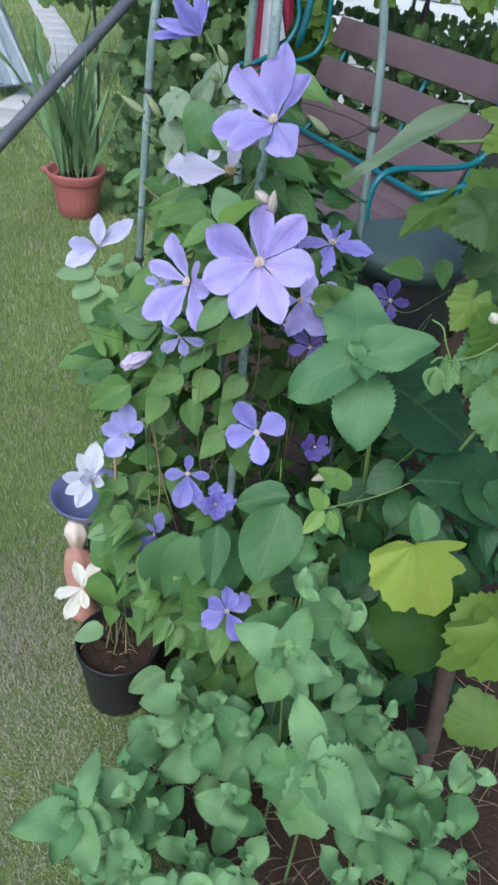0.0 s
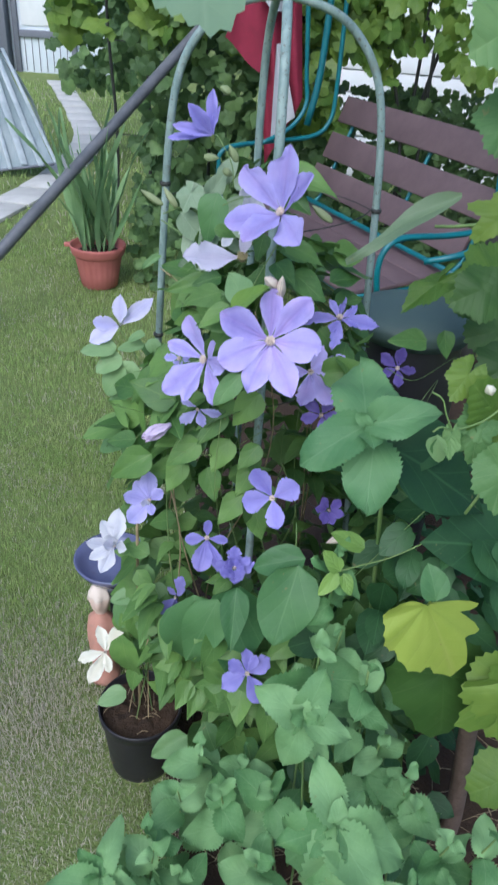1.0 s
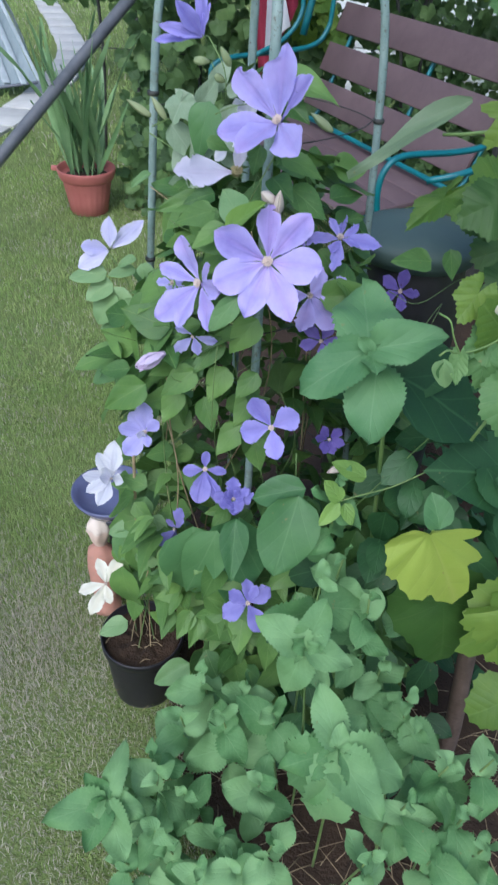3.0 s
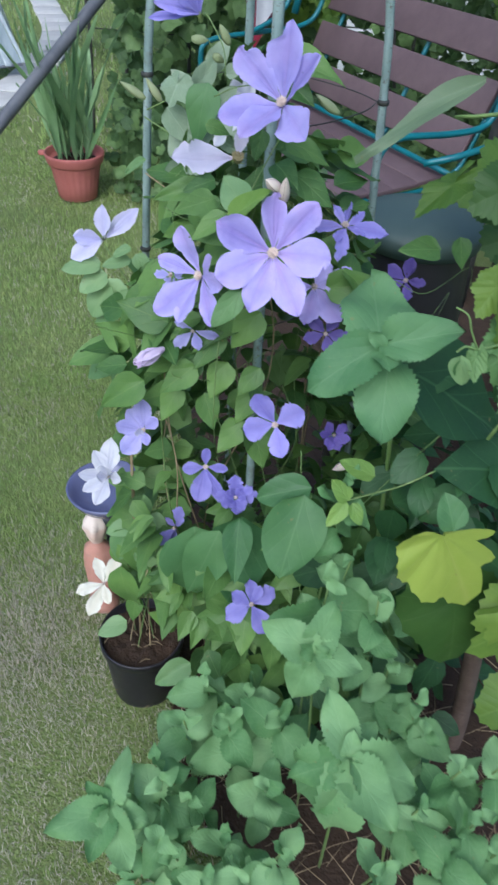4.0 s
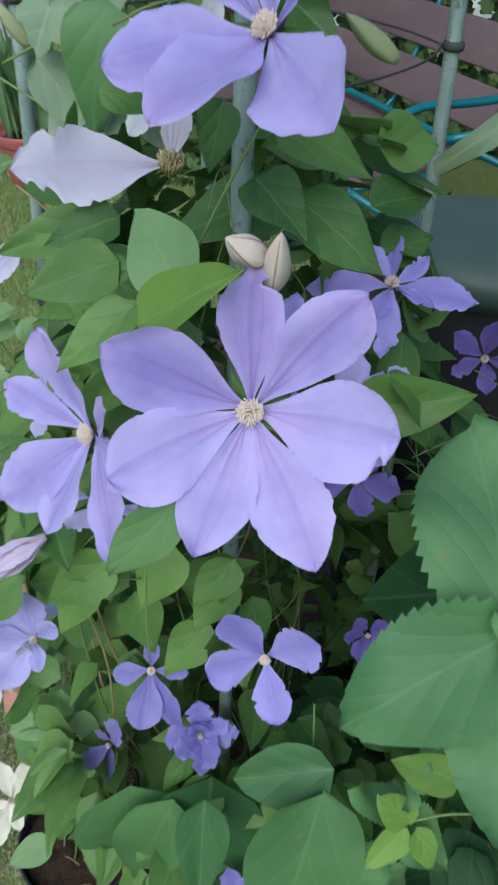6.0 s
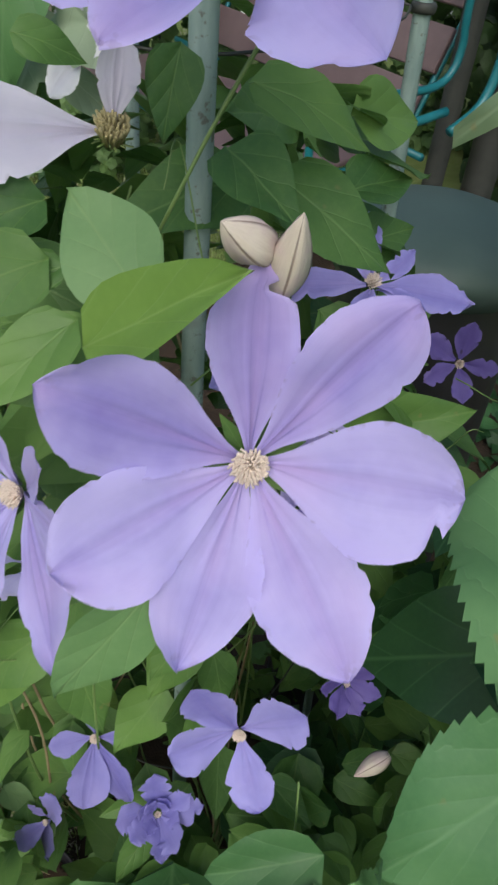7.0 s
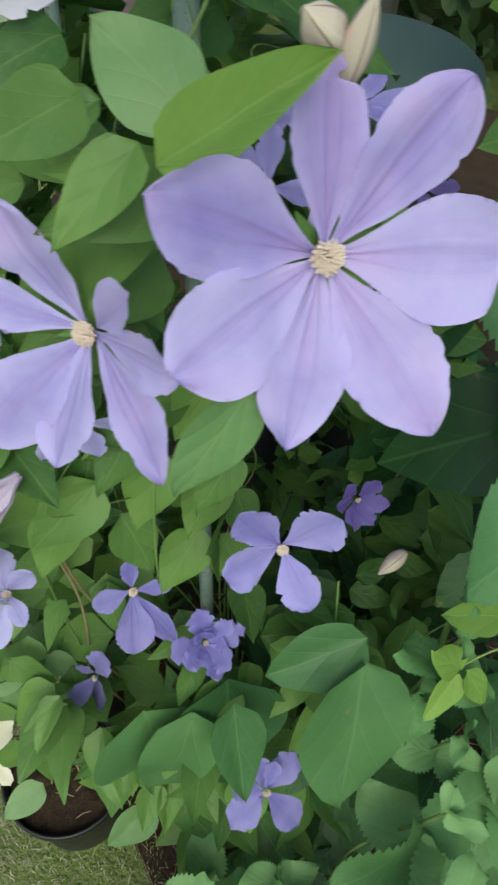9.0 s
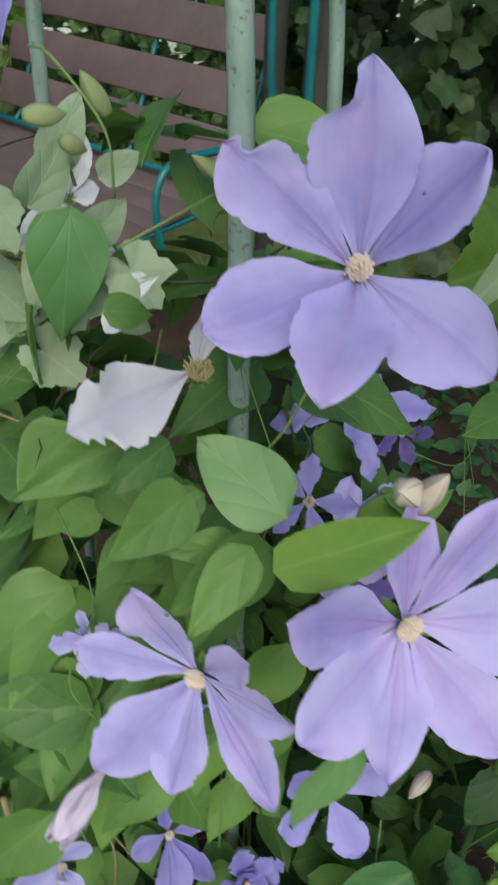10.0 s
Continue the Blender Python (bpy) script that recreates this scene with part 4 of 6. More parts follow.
blossom(clematis, (0.090, 0.905, 0.598), (0.10, 0.45, 1.15), [(95, 0.050, 0.46, 20), (35, 0.054, 0.62, 6), (-62, 0.064, 0.56, 2), (-150, 0.056, 0.66, 6), (150, 0.046, 0.56, 18), (65, 0.042, 0.46, 26)], "petal_blue", 0, 0.006, 8, label="violet-blue flower with a pale centre")
bloom(clematis, (-0.110, 1.062, 0.872), [
    ((-0.113, 1.078, 0.927), (0.30, 0.55), (0.30, 0.55), 0.4, 0), ((-0.137, 1.069, 0.910), (0.32, 0.55), (0.32, 0.55), 0.35, 6), ((-0.155, 1.052, 0.890), (0.30, 0.55), (0.30, 0.55), 0.35, -6),
    ((-0.142, 1.022, 0.850), (0.34, 0.55), (0.34, 0.55), 0.35, 4), ((-0.100, 1.032, 0.862), (0.26, 0.55), (0.26, 0.55), 0.3, -4), ((-0.084, 1.058, 0.900), (0.34, 0.55), (0.30, 0.55), 0.3, 4)], "petal_soft", 0.005, 9, "half-open faded lavender flower with a whitish cup", 1.2, False, -0.16)
for i, (tip, half) in enumerate((((-0.122, 1.044, 0.884), 0.34), ((-0.108, 1.044, 0.888), 0.30))):
    lone_petal(clematis, (-0.112, 1.056, 0.868), tip, (-0.1, -0.75, 0.65), (half, 0.5), (half, 0.5), 0.4, "petal_snow", 64 + i, bend=-0.2)
bloom(clematis, (-0.196, 1.138, 0.690), [
    ((-0.186, 1.165, 0.768), (0.26, 0.5), (0.24, 0.5), 0.6, 0), ((-0.222, 1.150, 0.746), (0.24, 0.5), (0.26, 0.5), 0.5, 6), ((-0.250, 1.124, 0.708), (0.26, 0.5), (0.24, 0.5), 0.6, -6),
    ((-0.240, 1.100, 0.684), (0.24, 0.5), (0.24, 0.5), 0.5, 4), ((-0.216, 1.084, 0.664), (0.28, 0.5), (0.26, 0.5), 0.6, -4), ((-0.166, 1.112, 0.706), (0.30, 0.5), (0.28, 0.5), 0.4, 4)], "petal_snow", 0.005, 10, "faded whitish flower open over the lamp dish", 1.2, False, -0.14)
for i, tip in enumerate(((-0.200, 1.120, 0.738), (-0.214, 1.108, 0.716), (-0.190, 1.106, 0.716))):
    lone_petal(clematis, (-0.197, 1.134, 0.692), tip, (-0.1, -0.7, 0.7), (0.30, 0.5), (0.30, 0.5), 0.5, "petal_snow", 60 + i, bend=-0.1)
FS = Vector((-0.204, 1.358, 1.086))
star = part("flower", stamen_mesh("stamens", M["sepal"], 0.008, 30, 11, 0.8), clematis, axes((1, 0, 0), (-0.3, -0.6, 0.7), FS), "faded white half-open flower")
for i, (tip, face, left, right, end) in enumerate((((-0.263, 1.33, 1.059), (-0.1, -0.6, 0.8), 0.34, 0.28, 0.6), ((-0.257, 1.345, 1.096), (-0.2, -0.9, 0.3), 0.26, 0.30, 0.2), ((-0.201, 1.36, 1.153), (-0.3, -0.9, 0.1), 0.25, 0.25, 0.8), ((-0.138, 1.37, 1.143), (0.1, -0.9, 0.4), 0.19, 0.19, 0.7))):
    lone_petal(star, FS, tip, face, (left, 0.55), (right, 0.55), end, "petal_pale", 100 + i, bend=0.06, rag=1.5)
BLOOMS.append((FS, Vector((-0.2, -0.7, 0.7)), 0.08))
TR = Vector((-0.020, 1.298, 1.464))
trumpet = part("flower", stamen_mesh("stamens", M["sepal"], 0.008, 40, 12, 0.9), clematis, axes((0, 0, 1), (-0.6, -0.3, 0.5), TR), "violet flower half closed to a trumpet")
for i, (tip, face, half) in enumerate((((-0.100, 1.296, 1.460), (0.1, -0.6, 0.8), 0.13), ((-0.090, 1.280, 1.484), (0.0, -0.9, 0.4), 0.15), ((-0.064, 1.276, 1.517), (0.2, -0.95, 0.1), 0.20), ((-0.026, 1.300, 1.538), (-0.5, -0.8, 0.1), 0.18), ((-0.014, 1.290, 1.515), (-0.8, -0.5, 0.2), 0.19), ((-0.060, 1.330, 1.500), (0.1, -0.9, -0.2), 0.22))):
    lone_petal(trumpet, TR + Vector((-0.004, 0.0, 0.004)), tip, face, (half, 0.5), (half, 0.5), 0.6, "petal_mid", 70 + i, bend=0.08)
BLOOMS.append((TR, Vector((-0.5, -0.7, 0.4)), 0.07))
WF = Vector((0.049, 1.500, 1.294))
white = part("flower", stamen_mesh("stamens", M["sepal"], 0.009, 40, 22, 0.9), clematis, axes((1, 0, 0), (-0.2, -0.9, 0.4), WF), "faded white flower with drooping petals")
for i, (tip, half) in enumerate((((0.066, 1.480, 1.359), 0.20), ((0.028, 1.480, 1.342), 0.24), ((0.020, 1.480, 1.318), 0.34), ((-0.007, 1.480, 1.264), 0.22), ((0.018, 1.480, 1.262), 0.26), ((0.076, 1.480, 1.308), 0.36))):
    lone_petal(white, WF, tip, (-0.2, -0.9, 0.4), (half, 0.6), (half, 0.55), 0.5, "petal_snow", 90 + i, bend=0.08, rag=1.4)
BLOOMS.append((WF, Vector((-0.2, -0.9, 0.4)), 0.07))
SP = Vector((0.037, 1.118, 1.322))
spent = part("flower", stamen_mesh("stamens", M["dry_tuft"], 0.0145, 80, 13, 0.34), clematis, axes((1, 0, 0), (-0.1, -0.45, 0.9), SP - Vector((0, 0, 0.005))), "spent flower with two white petals left")
part("calyx", stamen_mesh("calyx", M["sepal"], 0.009, 26, 14, 1.75), spent, axes((1, 0, 0), (0.0, -0.3, 0.95), SP - Vector((0, 0, 0.004))))
lone_petal(spent, SP + Vector((-0.004, 0, 0)), (-0.052, 1.071, 1.334), (-0.1, -0.75, 0.6), (0.25, 0.60), (0.24, 0.58), 0.45, "petal_white", 13, ((0.80, -1, 0.05, 0.35), (0.72, 1, 0.03, 0.30), (0.90, -1, 0.03, 0.4)), rag=1.5)
lone_petal(spent, SP, (0.043, 1.112, 1.368), (0.0, -0.9, 0.3), (0.20, 0.55), (0.22, 0.60), 0.3, "petal_white", 14, rag=1.5)
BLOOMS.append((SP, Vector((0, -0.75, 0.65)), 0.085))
blossom(clematis, (0.214, 1.19, 1.20), (0.16, 0.95, 1.55), uneven(8, 0.078, 0.30, 14, 2), "petal_mid", 0, 0.008, 14, label="flat lavender flower with ragged edges", rag=2.4)
blossom(clematis, (0.166, 1.12, 1.128), (0.12, 0.6, 1.35), [(14, 0.078, 0.56, 2), (-46, 0.078, 0.52, 2), (-100, 0.066, 0.5, 4), (190, 0.05, 0.5, 4), (70, 0.052, 0.5, 4)], "petal", 0, 0.007, 15, rag=2.0)
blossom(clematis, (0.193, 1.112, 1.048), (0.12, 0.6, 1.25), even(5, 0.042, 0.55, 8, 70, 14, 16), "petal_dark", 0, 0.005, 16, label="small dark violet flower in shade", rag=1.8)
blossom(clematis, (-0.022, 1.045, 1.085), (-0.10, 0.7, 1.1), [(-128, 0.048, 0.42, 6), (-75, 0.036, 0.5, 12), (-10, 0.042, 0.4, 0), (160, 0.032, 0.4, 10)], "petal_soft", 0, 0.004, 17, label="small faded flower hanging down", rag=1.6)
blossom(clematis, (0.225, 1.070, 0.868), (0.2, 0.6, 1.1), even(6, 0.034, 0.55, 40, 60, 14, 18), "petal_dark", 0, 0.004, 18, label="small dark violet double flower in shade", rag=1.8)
# paler flower deep in shade: the dark petal colour stands for that shade
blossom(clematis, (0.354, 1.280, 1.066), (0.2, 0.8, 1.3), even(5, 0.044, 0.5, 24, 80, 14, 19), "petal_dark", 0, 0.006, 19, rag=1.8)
blossom(clematis, (0.120, 1.100, 1.200), (-0.1, 0.7, 1.5), even(5, 0.04, 0.4, 14, 80, 14, 20), "petal_mid", 0, 0.006, 20, label="small pale flower behind leaves", rag=1.8)
blossom(clematis, (-0.003, 1.292, 1.338), (-0.16, 0.8, 1.6), uneven(7, 0.045, 0.36, 21, 24), "petal_snow", 0, 0.006, 21, label="faded white flower among leaves", rag=1.8)
for i, (root, tip, half) in enumerate((((0.022, 1.200, 1.337), (0.002, 1.195, 1.314), 0.30), ((0.044, 1.200, 1.348), (0.012, 1.205, 1.335), 0.24))):
    lone_petal(clematis, root, tip, (-0.2, -0.85, 0.4), (half, 0.55), (half, 0.5), 0.4, "petal_snow", 80 + i, bend=0.15, rag=1.4)
blossom(clematis, (-0.055, 1.070, 1.163), (-0.22, 0.75, 1.35), uneven(9, 0.026, 0.44, 24, 16), "petal_soft", 0, 0.005, 24, label="violet flower half hidden behind another", rag=1.8)
PB = Vector((-0.067, 1.036, 1.056))
pink_bud = part("flower", stamen_mesh("stamens", M["sepal"], 0.003, 20, 22, 0.5), clematis, axes((0, 0, 1), (-0.75, -0.6, -0.2), PB), "half-open pinkish bud")
for i in range(6):
    a = i * math.pi / 3 + 0.3
    off = Vector((0, 0, 1)) * math.cos(a) + Vector((0.62, -0.78, 0)) * math.sin(a)
    lone_petal(pink_bud, PB + off * 0.002, PB + Vector((-0.040, -0.028, -0.012)) * (1.0 - 0.08 * (i % 2)) + off * 0.008, -off, (0.22, 0.5), (0.22, 0.5), 0.5, "bud_pink", 40 + i, bend=-0.25)
BLOOMS.append((PB + Vector((-0.02, -0.014, -0.006)), Vector((-0.6, -0.6, 0)), 0.035))
bud(clematis, (0.088, 0.965, 1.336), (0.069, 0.955, 1.350), 0.0150, "bud_cream", "pinkish-cream bud")
bud(clematis, (0.094, 0.968, 1.318), (0.095, 0.955, 1.356), 0.0130, "bud_cream", "cream bud with dark seams")
bud(clematis, (0.248, 1.005, 0.860), (0.216, 0.995, 0.850), 0.015, "bud_cream")
for p, q in (((-0.109, 1.300, 1.348), (-0.149, 1.300, 1.370)), ((-0.084, 1.300, 1.345), (-0.109, 1.300, 1.378)), ((-0.032, 1.200, 1.453), (-0.008, 1.200, 1.451)), ((0.021, 1.220, 1.444), (0.005, 1.220, 1.469)),
             ((0.116, 1.250, 1.386), (0.084, 1.250, 1.406)), ((0.172, 1.120, 1.386), (0.137, 1.120, 1.408)), ((0.005, 1.250, 1.540), (-0.013, 1.250, 1.547)), ((-0.003, 1.250, 1.425), (0.013, 1.250, 1.415))):
    bud(clematis, p, q, 0.013, "bud_pale", "pale green closed bud")

# leaves that stand out
for kind, p, q, up, w, v in (
    ("pale", (0.050, 1.012, 1.290), (0.016, 1.066, 1.314), (-0.1, -0.8, 0.5), 0.92, 0), ("fresh", (0.026, 0.983, 1.289), (0.074, 0.937, 1.345), (-0.15, -0.65, 0.7), 0.55, 4),
    ("clematis", (0.090, 1.085, 1.326), (0.118, 1.045, 1.318), (0.1, -0.6, 0.7), 1.2, 2), ("clematis", (0.104, 1.110, 1.350), (0.166, 1.095, 1.340), (0.0, -0.6, 0.8), 0.9, 3),
    ("clematis", (0.117, 1.100, 1.309), (0.174, 1.060, 1.279), (0.2, -0.6, 0.7), 1.0, 0), ("clematis", (0.070, 1.120, 1.360), (0.061, 1.105, 1.322), (0, -0.85, 0.4), 1.0, 1),
    ("pale", (0.046, 0.918, 1.222), (0.009, 0.906, 1.171), (0.1, -0.8, 0.5), 0.68, 0), ("clematis", (0.026, 1.030, 1.257), (-0.011, 1.030, 1.272), (-0.1, -0.6, 0.8), 0.9, 3),
    ("clematis", (0.021, 1.000, 1.287), (-0.022, 0.980, 1.259), (-0.1, -0.6, 0.8), 0.8, 4), ("clematis", (0.014, 1.050, 1.286), (-0.022, 1.050, 1.273), (-0.1, -0.6, 0.8), 0.8, 0),
    ("oval", (0.160, 0.915, 0.868), (0.129, 0.836, 0.752), (0.05, -0.75, 0.65), 0.92, 0), ("oval", (0.175, 0.935, 0.865), (0.085, 0.925, 0.850), (0.0, -0.6, 0.8), 0.8, 2),
    ("deep", (0.027, 0.961, 0.718), (-0.034, 0.90, 0.589), (0.0, -0.8, 0.5), 0.85, 3), ("deep", (0.062, 0.943, 0.774), (0.055, 0.880, 0.682), (0.0, -0.8, 0.5), 0.72, 4),
    ("deep", (-0.012, 0.980, 0.704), (0.006, 0.930, 0.495), (0.0, -0.75, 0.6), 1.0, 3), ("deep", (0.070, 0.980, 0.738), (0.059, 0.930, 0.539), (0.0, -0.75, 0.6), 0.9, 4),
    ("clematis", (0.082, 1.040, 1.022), (0.050, 1.020, 0.980), (-0.1, -0.85, 0.4), 1.0, 0), ("clematis", (-0.019, 1.040, 1.021), (-0.076, 1.020, 0.982), (0.0, -0.75, 0.6), 1.0, 1),
    ("clematis", (-0.107, 1.060, 0.976), (-0.181, 1.040, 0.933), (0.0, -0.75, 0.6), 1.0, 2), ("deep", (-0.008, 1.212, 1.392), (-0.030, 1.178, 1.320), (-0.1, -0.85, 0.4), 0.95, 3),
    ("clematis", (-0.008, 1.150, 1.356), (0.027, 1.150, 1.349), (0.0, -0.75, 0.6), 1.0, 3), ("clematis", (0.005, 1.080, 1.302), (-0.037, 1.060, 1.295), (0.0, -0.75, 0.6), 0.9, 1),
    ("clematis", (-0.014, 1.120, 1.278), (-0.082, 1.100, 1.270), (0.0, -0.75, 0.6), 0.75, 2), ("clematis", (0.006, 1.050, 1.287), (-0.047, 1.030, 1.277), (0.0, -0.75, 0.6), 1.0, 4),
    ("clematis", (0.042, 1.020, 1.259), (-0.025, 1.000, 1.254), (0.0, -0.75, 0.6), 0.9, 0), ("clematis", (0.078, 1.040, 1.120), (0.036, 1.020, 1.068), (-0.1, -0.85, 0.4), 1.1, 1),
    ("clematis", (0.291, 1.000, 0.702), (0.268, 0.970, 0.631), (0.0, -0.75, 0.6), 1.0, 1), ("deep", (0.059, 1.000, 0.700), (0.041, 0.970, 0.583), (0.0, -0.75, 0.6), 0.8, 2),
):
    leaf(clematis, kind, p, q, up, w, v)
for x, y, z, dx, w in ((0.080, 1.075, 0.955, -0.030, 1.0), (0.105, 1.090, 0.900, 0.012, 0.9), (0.060, 1.060, 0.900, -0.040, 1.0), (0.085, 1.070, 0.860, 0.020, 1.1), (0.020, 1.050, 1.080, -0.040, 0.9),
                       (-0.020, 1.060, 1.030, -0.020, 1.0), (0.030, 1.055, 1.020, -0.025, 1.1), (-0.005, 1.050, 0.960, 0.020, 1.0), (-0.050, 1.070, 0.960, -0.025, 1.0)):
    leaf(clematis, "clematis", (x, y, z), (x + dx, y - 0.025, z - 0.055), (dx * 6, -0.8, 0.5), w, int(z * 1000))


# fresh side shoot low on the shaded side
for p, q, up, w, v in (
    ((0.226, 0.878, 0.893), (0.196, 0.885, 0.928), (0.0, -0.7, 0.7), 0.95, 0), ((0.224, 0.876, 0.890), (0.192, 0.858, 0.855), (0.0, -0.8, 0.6), 0.8, 4), ((0.230, 0.876, 0.890), (0.246, 0.854, 0.862), (0.1, -0.8, 0.6), 0.9, 0),
    ((0.262, 0.895, 0.928), (0.205, 0.900, 0.955), (0.0, -0.6, 0.8), 0.75, 4)):
    leaf(clematis, "fresh", p, q, up, w, v)
tube("stalk", [(0.226, 0.880, 0.892), (0.255, 0.880, 0.905), (0.300, 0.870, 0.935), (0.350, 0.880, 0.960)], 0.0011, M["stem"], clematis, 5, 6)
# pale leaves round the top of the shoot
for i, (p, q) in enumerate((
    ((-0.044, 1.280, 1.320), (-0.070, 1.265, 1.272)), ((-0.029, 1.260, 1.339), (0.014, 1.245, 1.333)), ((-0.026, 1.270, 1.376), (-0.001, 1.255, 1.419)), ((-0.035, 1.290, 1.363), (-0.060, 1.275, 1.393)),
    ((0.005, 1.250, 1.355), (0.033, 1.235, 1.387)), ((-0.045, 1.300, 1.253), (-0.081, 1.285, 1.243)), ((-0.016, 1.250, 1.358), (-0.037, 1.235, 1.317)), ((0.011, 1.220, 1.320), (0.037, 1.205, 1.301)),
    ((-0.009, 1.280, 1.398), (0.015, 1.265, 1.439)), ((-0.062, 1.300, 1.335), (-0.084, 1.285, 1.317)), ((0.017, 1.240, 1.401), (0.040, 1.225, 1.420)))):
    leaf(clematis, "silver", p, q, (-0.2, -0.8, 0.5 - 0.3 * (i % 3)), 0.9, i)
for i, (p, q) in enumerate((
    ((-0.075, 1.270, 1.345), (-0.035, 1.255, 1.300)), ((-0.050, 1.260, 1.392), (-0.072, 1.245, 1.352)), ((0.000, 1.230, 1.345), (-0.020, 1.215, 1.305)), ((-0.020, 1.260, 1.318), (-0.058, 1.250, 1.300)),
    ((0.020, 1.210, 1.360), (0.040, 1.190, 1.325)), ((-0.040, 1.240, 1.288), (-0.010, 1.220, 1.258)))):
    leaf(clematis, "silver_lobed" if i % 3 else "silver", p, q, (-0.2, -0.75, 0.6), 0.95, i)
# light leafy shoot under the faded star
for p, q, w, v in (
    ((-0.208, 1.330, 1.053), (-0.278, 1.310, 1.046), 0.8, 0), ((-0.196, 1.320, 1.034), (-0.250, 1.300, 1.011), 1.1, 1), ((-0.189, 1.310, 1.017), (-0.236, 1.290, 0.962), 1.2, 2), ((-0.172, 1.310, 1.031), (-0.193, 1.290, 0.975), 1.1, 3),
    ((-0.153, 1.340, 1.055), (-0.206, 1.320, 1.051), 0.7, 4), ((-0.153, 1.300, 1.018), (-0.157, 1.280, 0.971), 1.2, 0), ((-0.124, 1.290, 1.044), (-0.105, 1.270, 0.990), 1.1, 1), ((-0.152, 1.340, 1.080), (-0.183, 1.320, 1.075), 0.8, 2),
    ((-0.143, 1.330, 1.073), (-0.115, 1.310, 1.047), 1.0, 3), ((-0.169, 1.320, 0.960), (-0.225, 1.300, 0.944), 0.7, 4), ((-0.129, 1.280, 0.986), (-0.136, 1.260, 0.938), 1.1, 0), ((-0.150, 1.300, 0.933), (-0.205, 1.280, 0.921), 1.0, 1),
    ((-0.110, 1.270, 0.980), (-0.091, 1.250, 0.934), 1.1, 2), ((-0.176, 1.270, 0.881), (-0.245, 1.250, 0.861), 1.0, 3), ((-0.150, 1.260, 0.903), (-0.199, 1.240, 0.898), 0.9, 4), ((-0.095, 1.280, 1.039), (-0.068, 1.260, 1.014), 1.0, 0)):
    leaf(clematis, "pale", p, q, (-0.1, -0.6, 0.8), w, v)
tube("stem", [(-0.091, 1.250, 0.914), (-0.133, 1.310, 0.969), (-0.171, 1.340, 1.028), (-0.204, 1.355, 1.079)], 0.0011, M["stem"], clematis, 5, 6)
leaf(clematis, "pale", (-0.112, 1.300, 1.255), (-0.154, 1.300, 1.233), (-0.3, -0.7, 0.6), 0.5, 2)


# places along the camera's path from which the flowers stay visible
CAMERA_EYES = [Vector((0.03, 0.0, 1.62)), Vector((0.03, 0.72, 1.45)), Vector((-0.1, 0.75, 1.56))]


# further spots kept free of leaves towards the camera
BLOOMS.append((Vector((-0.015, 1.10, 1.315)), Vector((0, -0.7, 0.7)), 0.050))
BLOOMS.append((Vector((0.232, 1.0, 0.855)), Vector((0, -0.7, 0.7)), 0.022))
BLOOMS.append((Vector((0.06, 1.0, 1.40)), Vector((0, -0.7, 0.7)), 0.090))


def keeps_blooms_in_view(p):
    """True if a leaf at p leaves the camera's lines to the flowers free."""
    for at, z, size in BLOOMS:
        for side in CAMERA_EYES:
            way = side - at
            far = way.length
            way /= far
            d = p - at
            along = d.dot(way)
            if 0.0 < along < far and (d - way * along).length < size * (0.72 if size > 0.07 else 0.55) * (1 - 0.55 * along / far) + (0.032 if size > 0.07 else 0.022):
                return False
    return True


def shell(z):
    """Half width of the leafy column at a height."""
    return 0.33 - 0.07 * z if z < 0.95 else max(0.05, 0.2635 - 0.40 * (z - 0.95))


rng = random.Random(21)
shares = []
while len(shares) < 1500:
    z = rng.uniform(0.06, 1.44)
    if z > 1.15 and rng.random() < (z - 1.15) * 2.2:
        continue
    a = rng.uniform(0, 2 * math.pi)
    r = shell(z) * (1 - 0.55 * rng.random() ** 2.0)
    out = Vector((math.cos(a), math.sin(a) * 0.95, 0))
    p = Vector((0.14 - 0.06 * z + 0.02 * math.sin(5 * z), 1.225, z)) + Vector((out.x * (1.12 if out.x > 0 else 0.95), out.y, 0)) * r
    if p.y < 0.90 + 0.26 * max(0.0, z - 0.9):
        continue
    turn = Vector((rng.gauss(0, 0.7), rng.gauss(0, 0.7), rng.uniform(-1.0, 0.25)))
    along = (out * 0.8 + turn).normalized()
    up = (out * 0.7 + Vector((rng.gauss(0, 0.35), rng.gauss(-0.25, 0.35), 0.75))).normalized()
    ln = rng.uniform(0.045, 0.095)
    if not keeps_blooms_in_view(p + along * ln * 0.5):
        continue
    if 0.75 < z < 1.12 and (0.07 < p.x < 0.23 and p.y < 1.08 or -0.08 < p.x <= 0.07 and p.y < 1.03 or 0.10 < p.x < 0.31 and p.y < 1.25):
        continue
    if 0.98 < z < 1.50 and p.y < 1.17 and abs(p.x + along.x * ln * 0.5 - 0.088) < 0.055:
        continue
    if z > 1.24 and (p + along * ln).x < -0.05:
        continue
    if z > 1.31 and p.x > 0.11:
        continue
    if z < 0.40 and p.x < 0.0 and p.y < 1.3:
        continue
    if (p - Vector((0.03, 0.7, 1.44))).length < 0.20:
        continue
    shares.append((p, along, up, ln))
shares.sort(key=lambda s: s[0].y - 0.35 * s[0].z)
for i, (p, along, up, ln) in enumerate(shares[:255]):
    leaf(clematis, "clematis", p, p + along * ln, up, rng.uniform(0.8, 1.1), i)


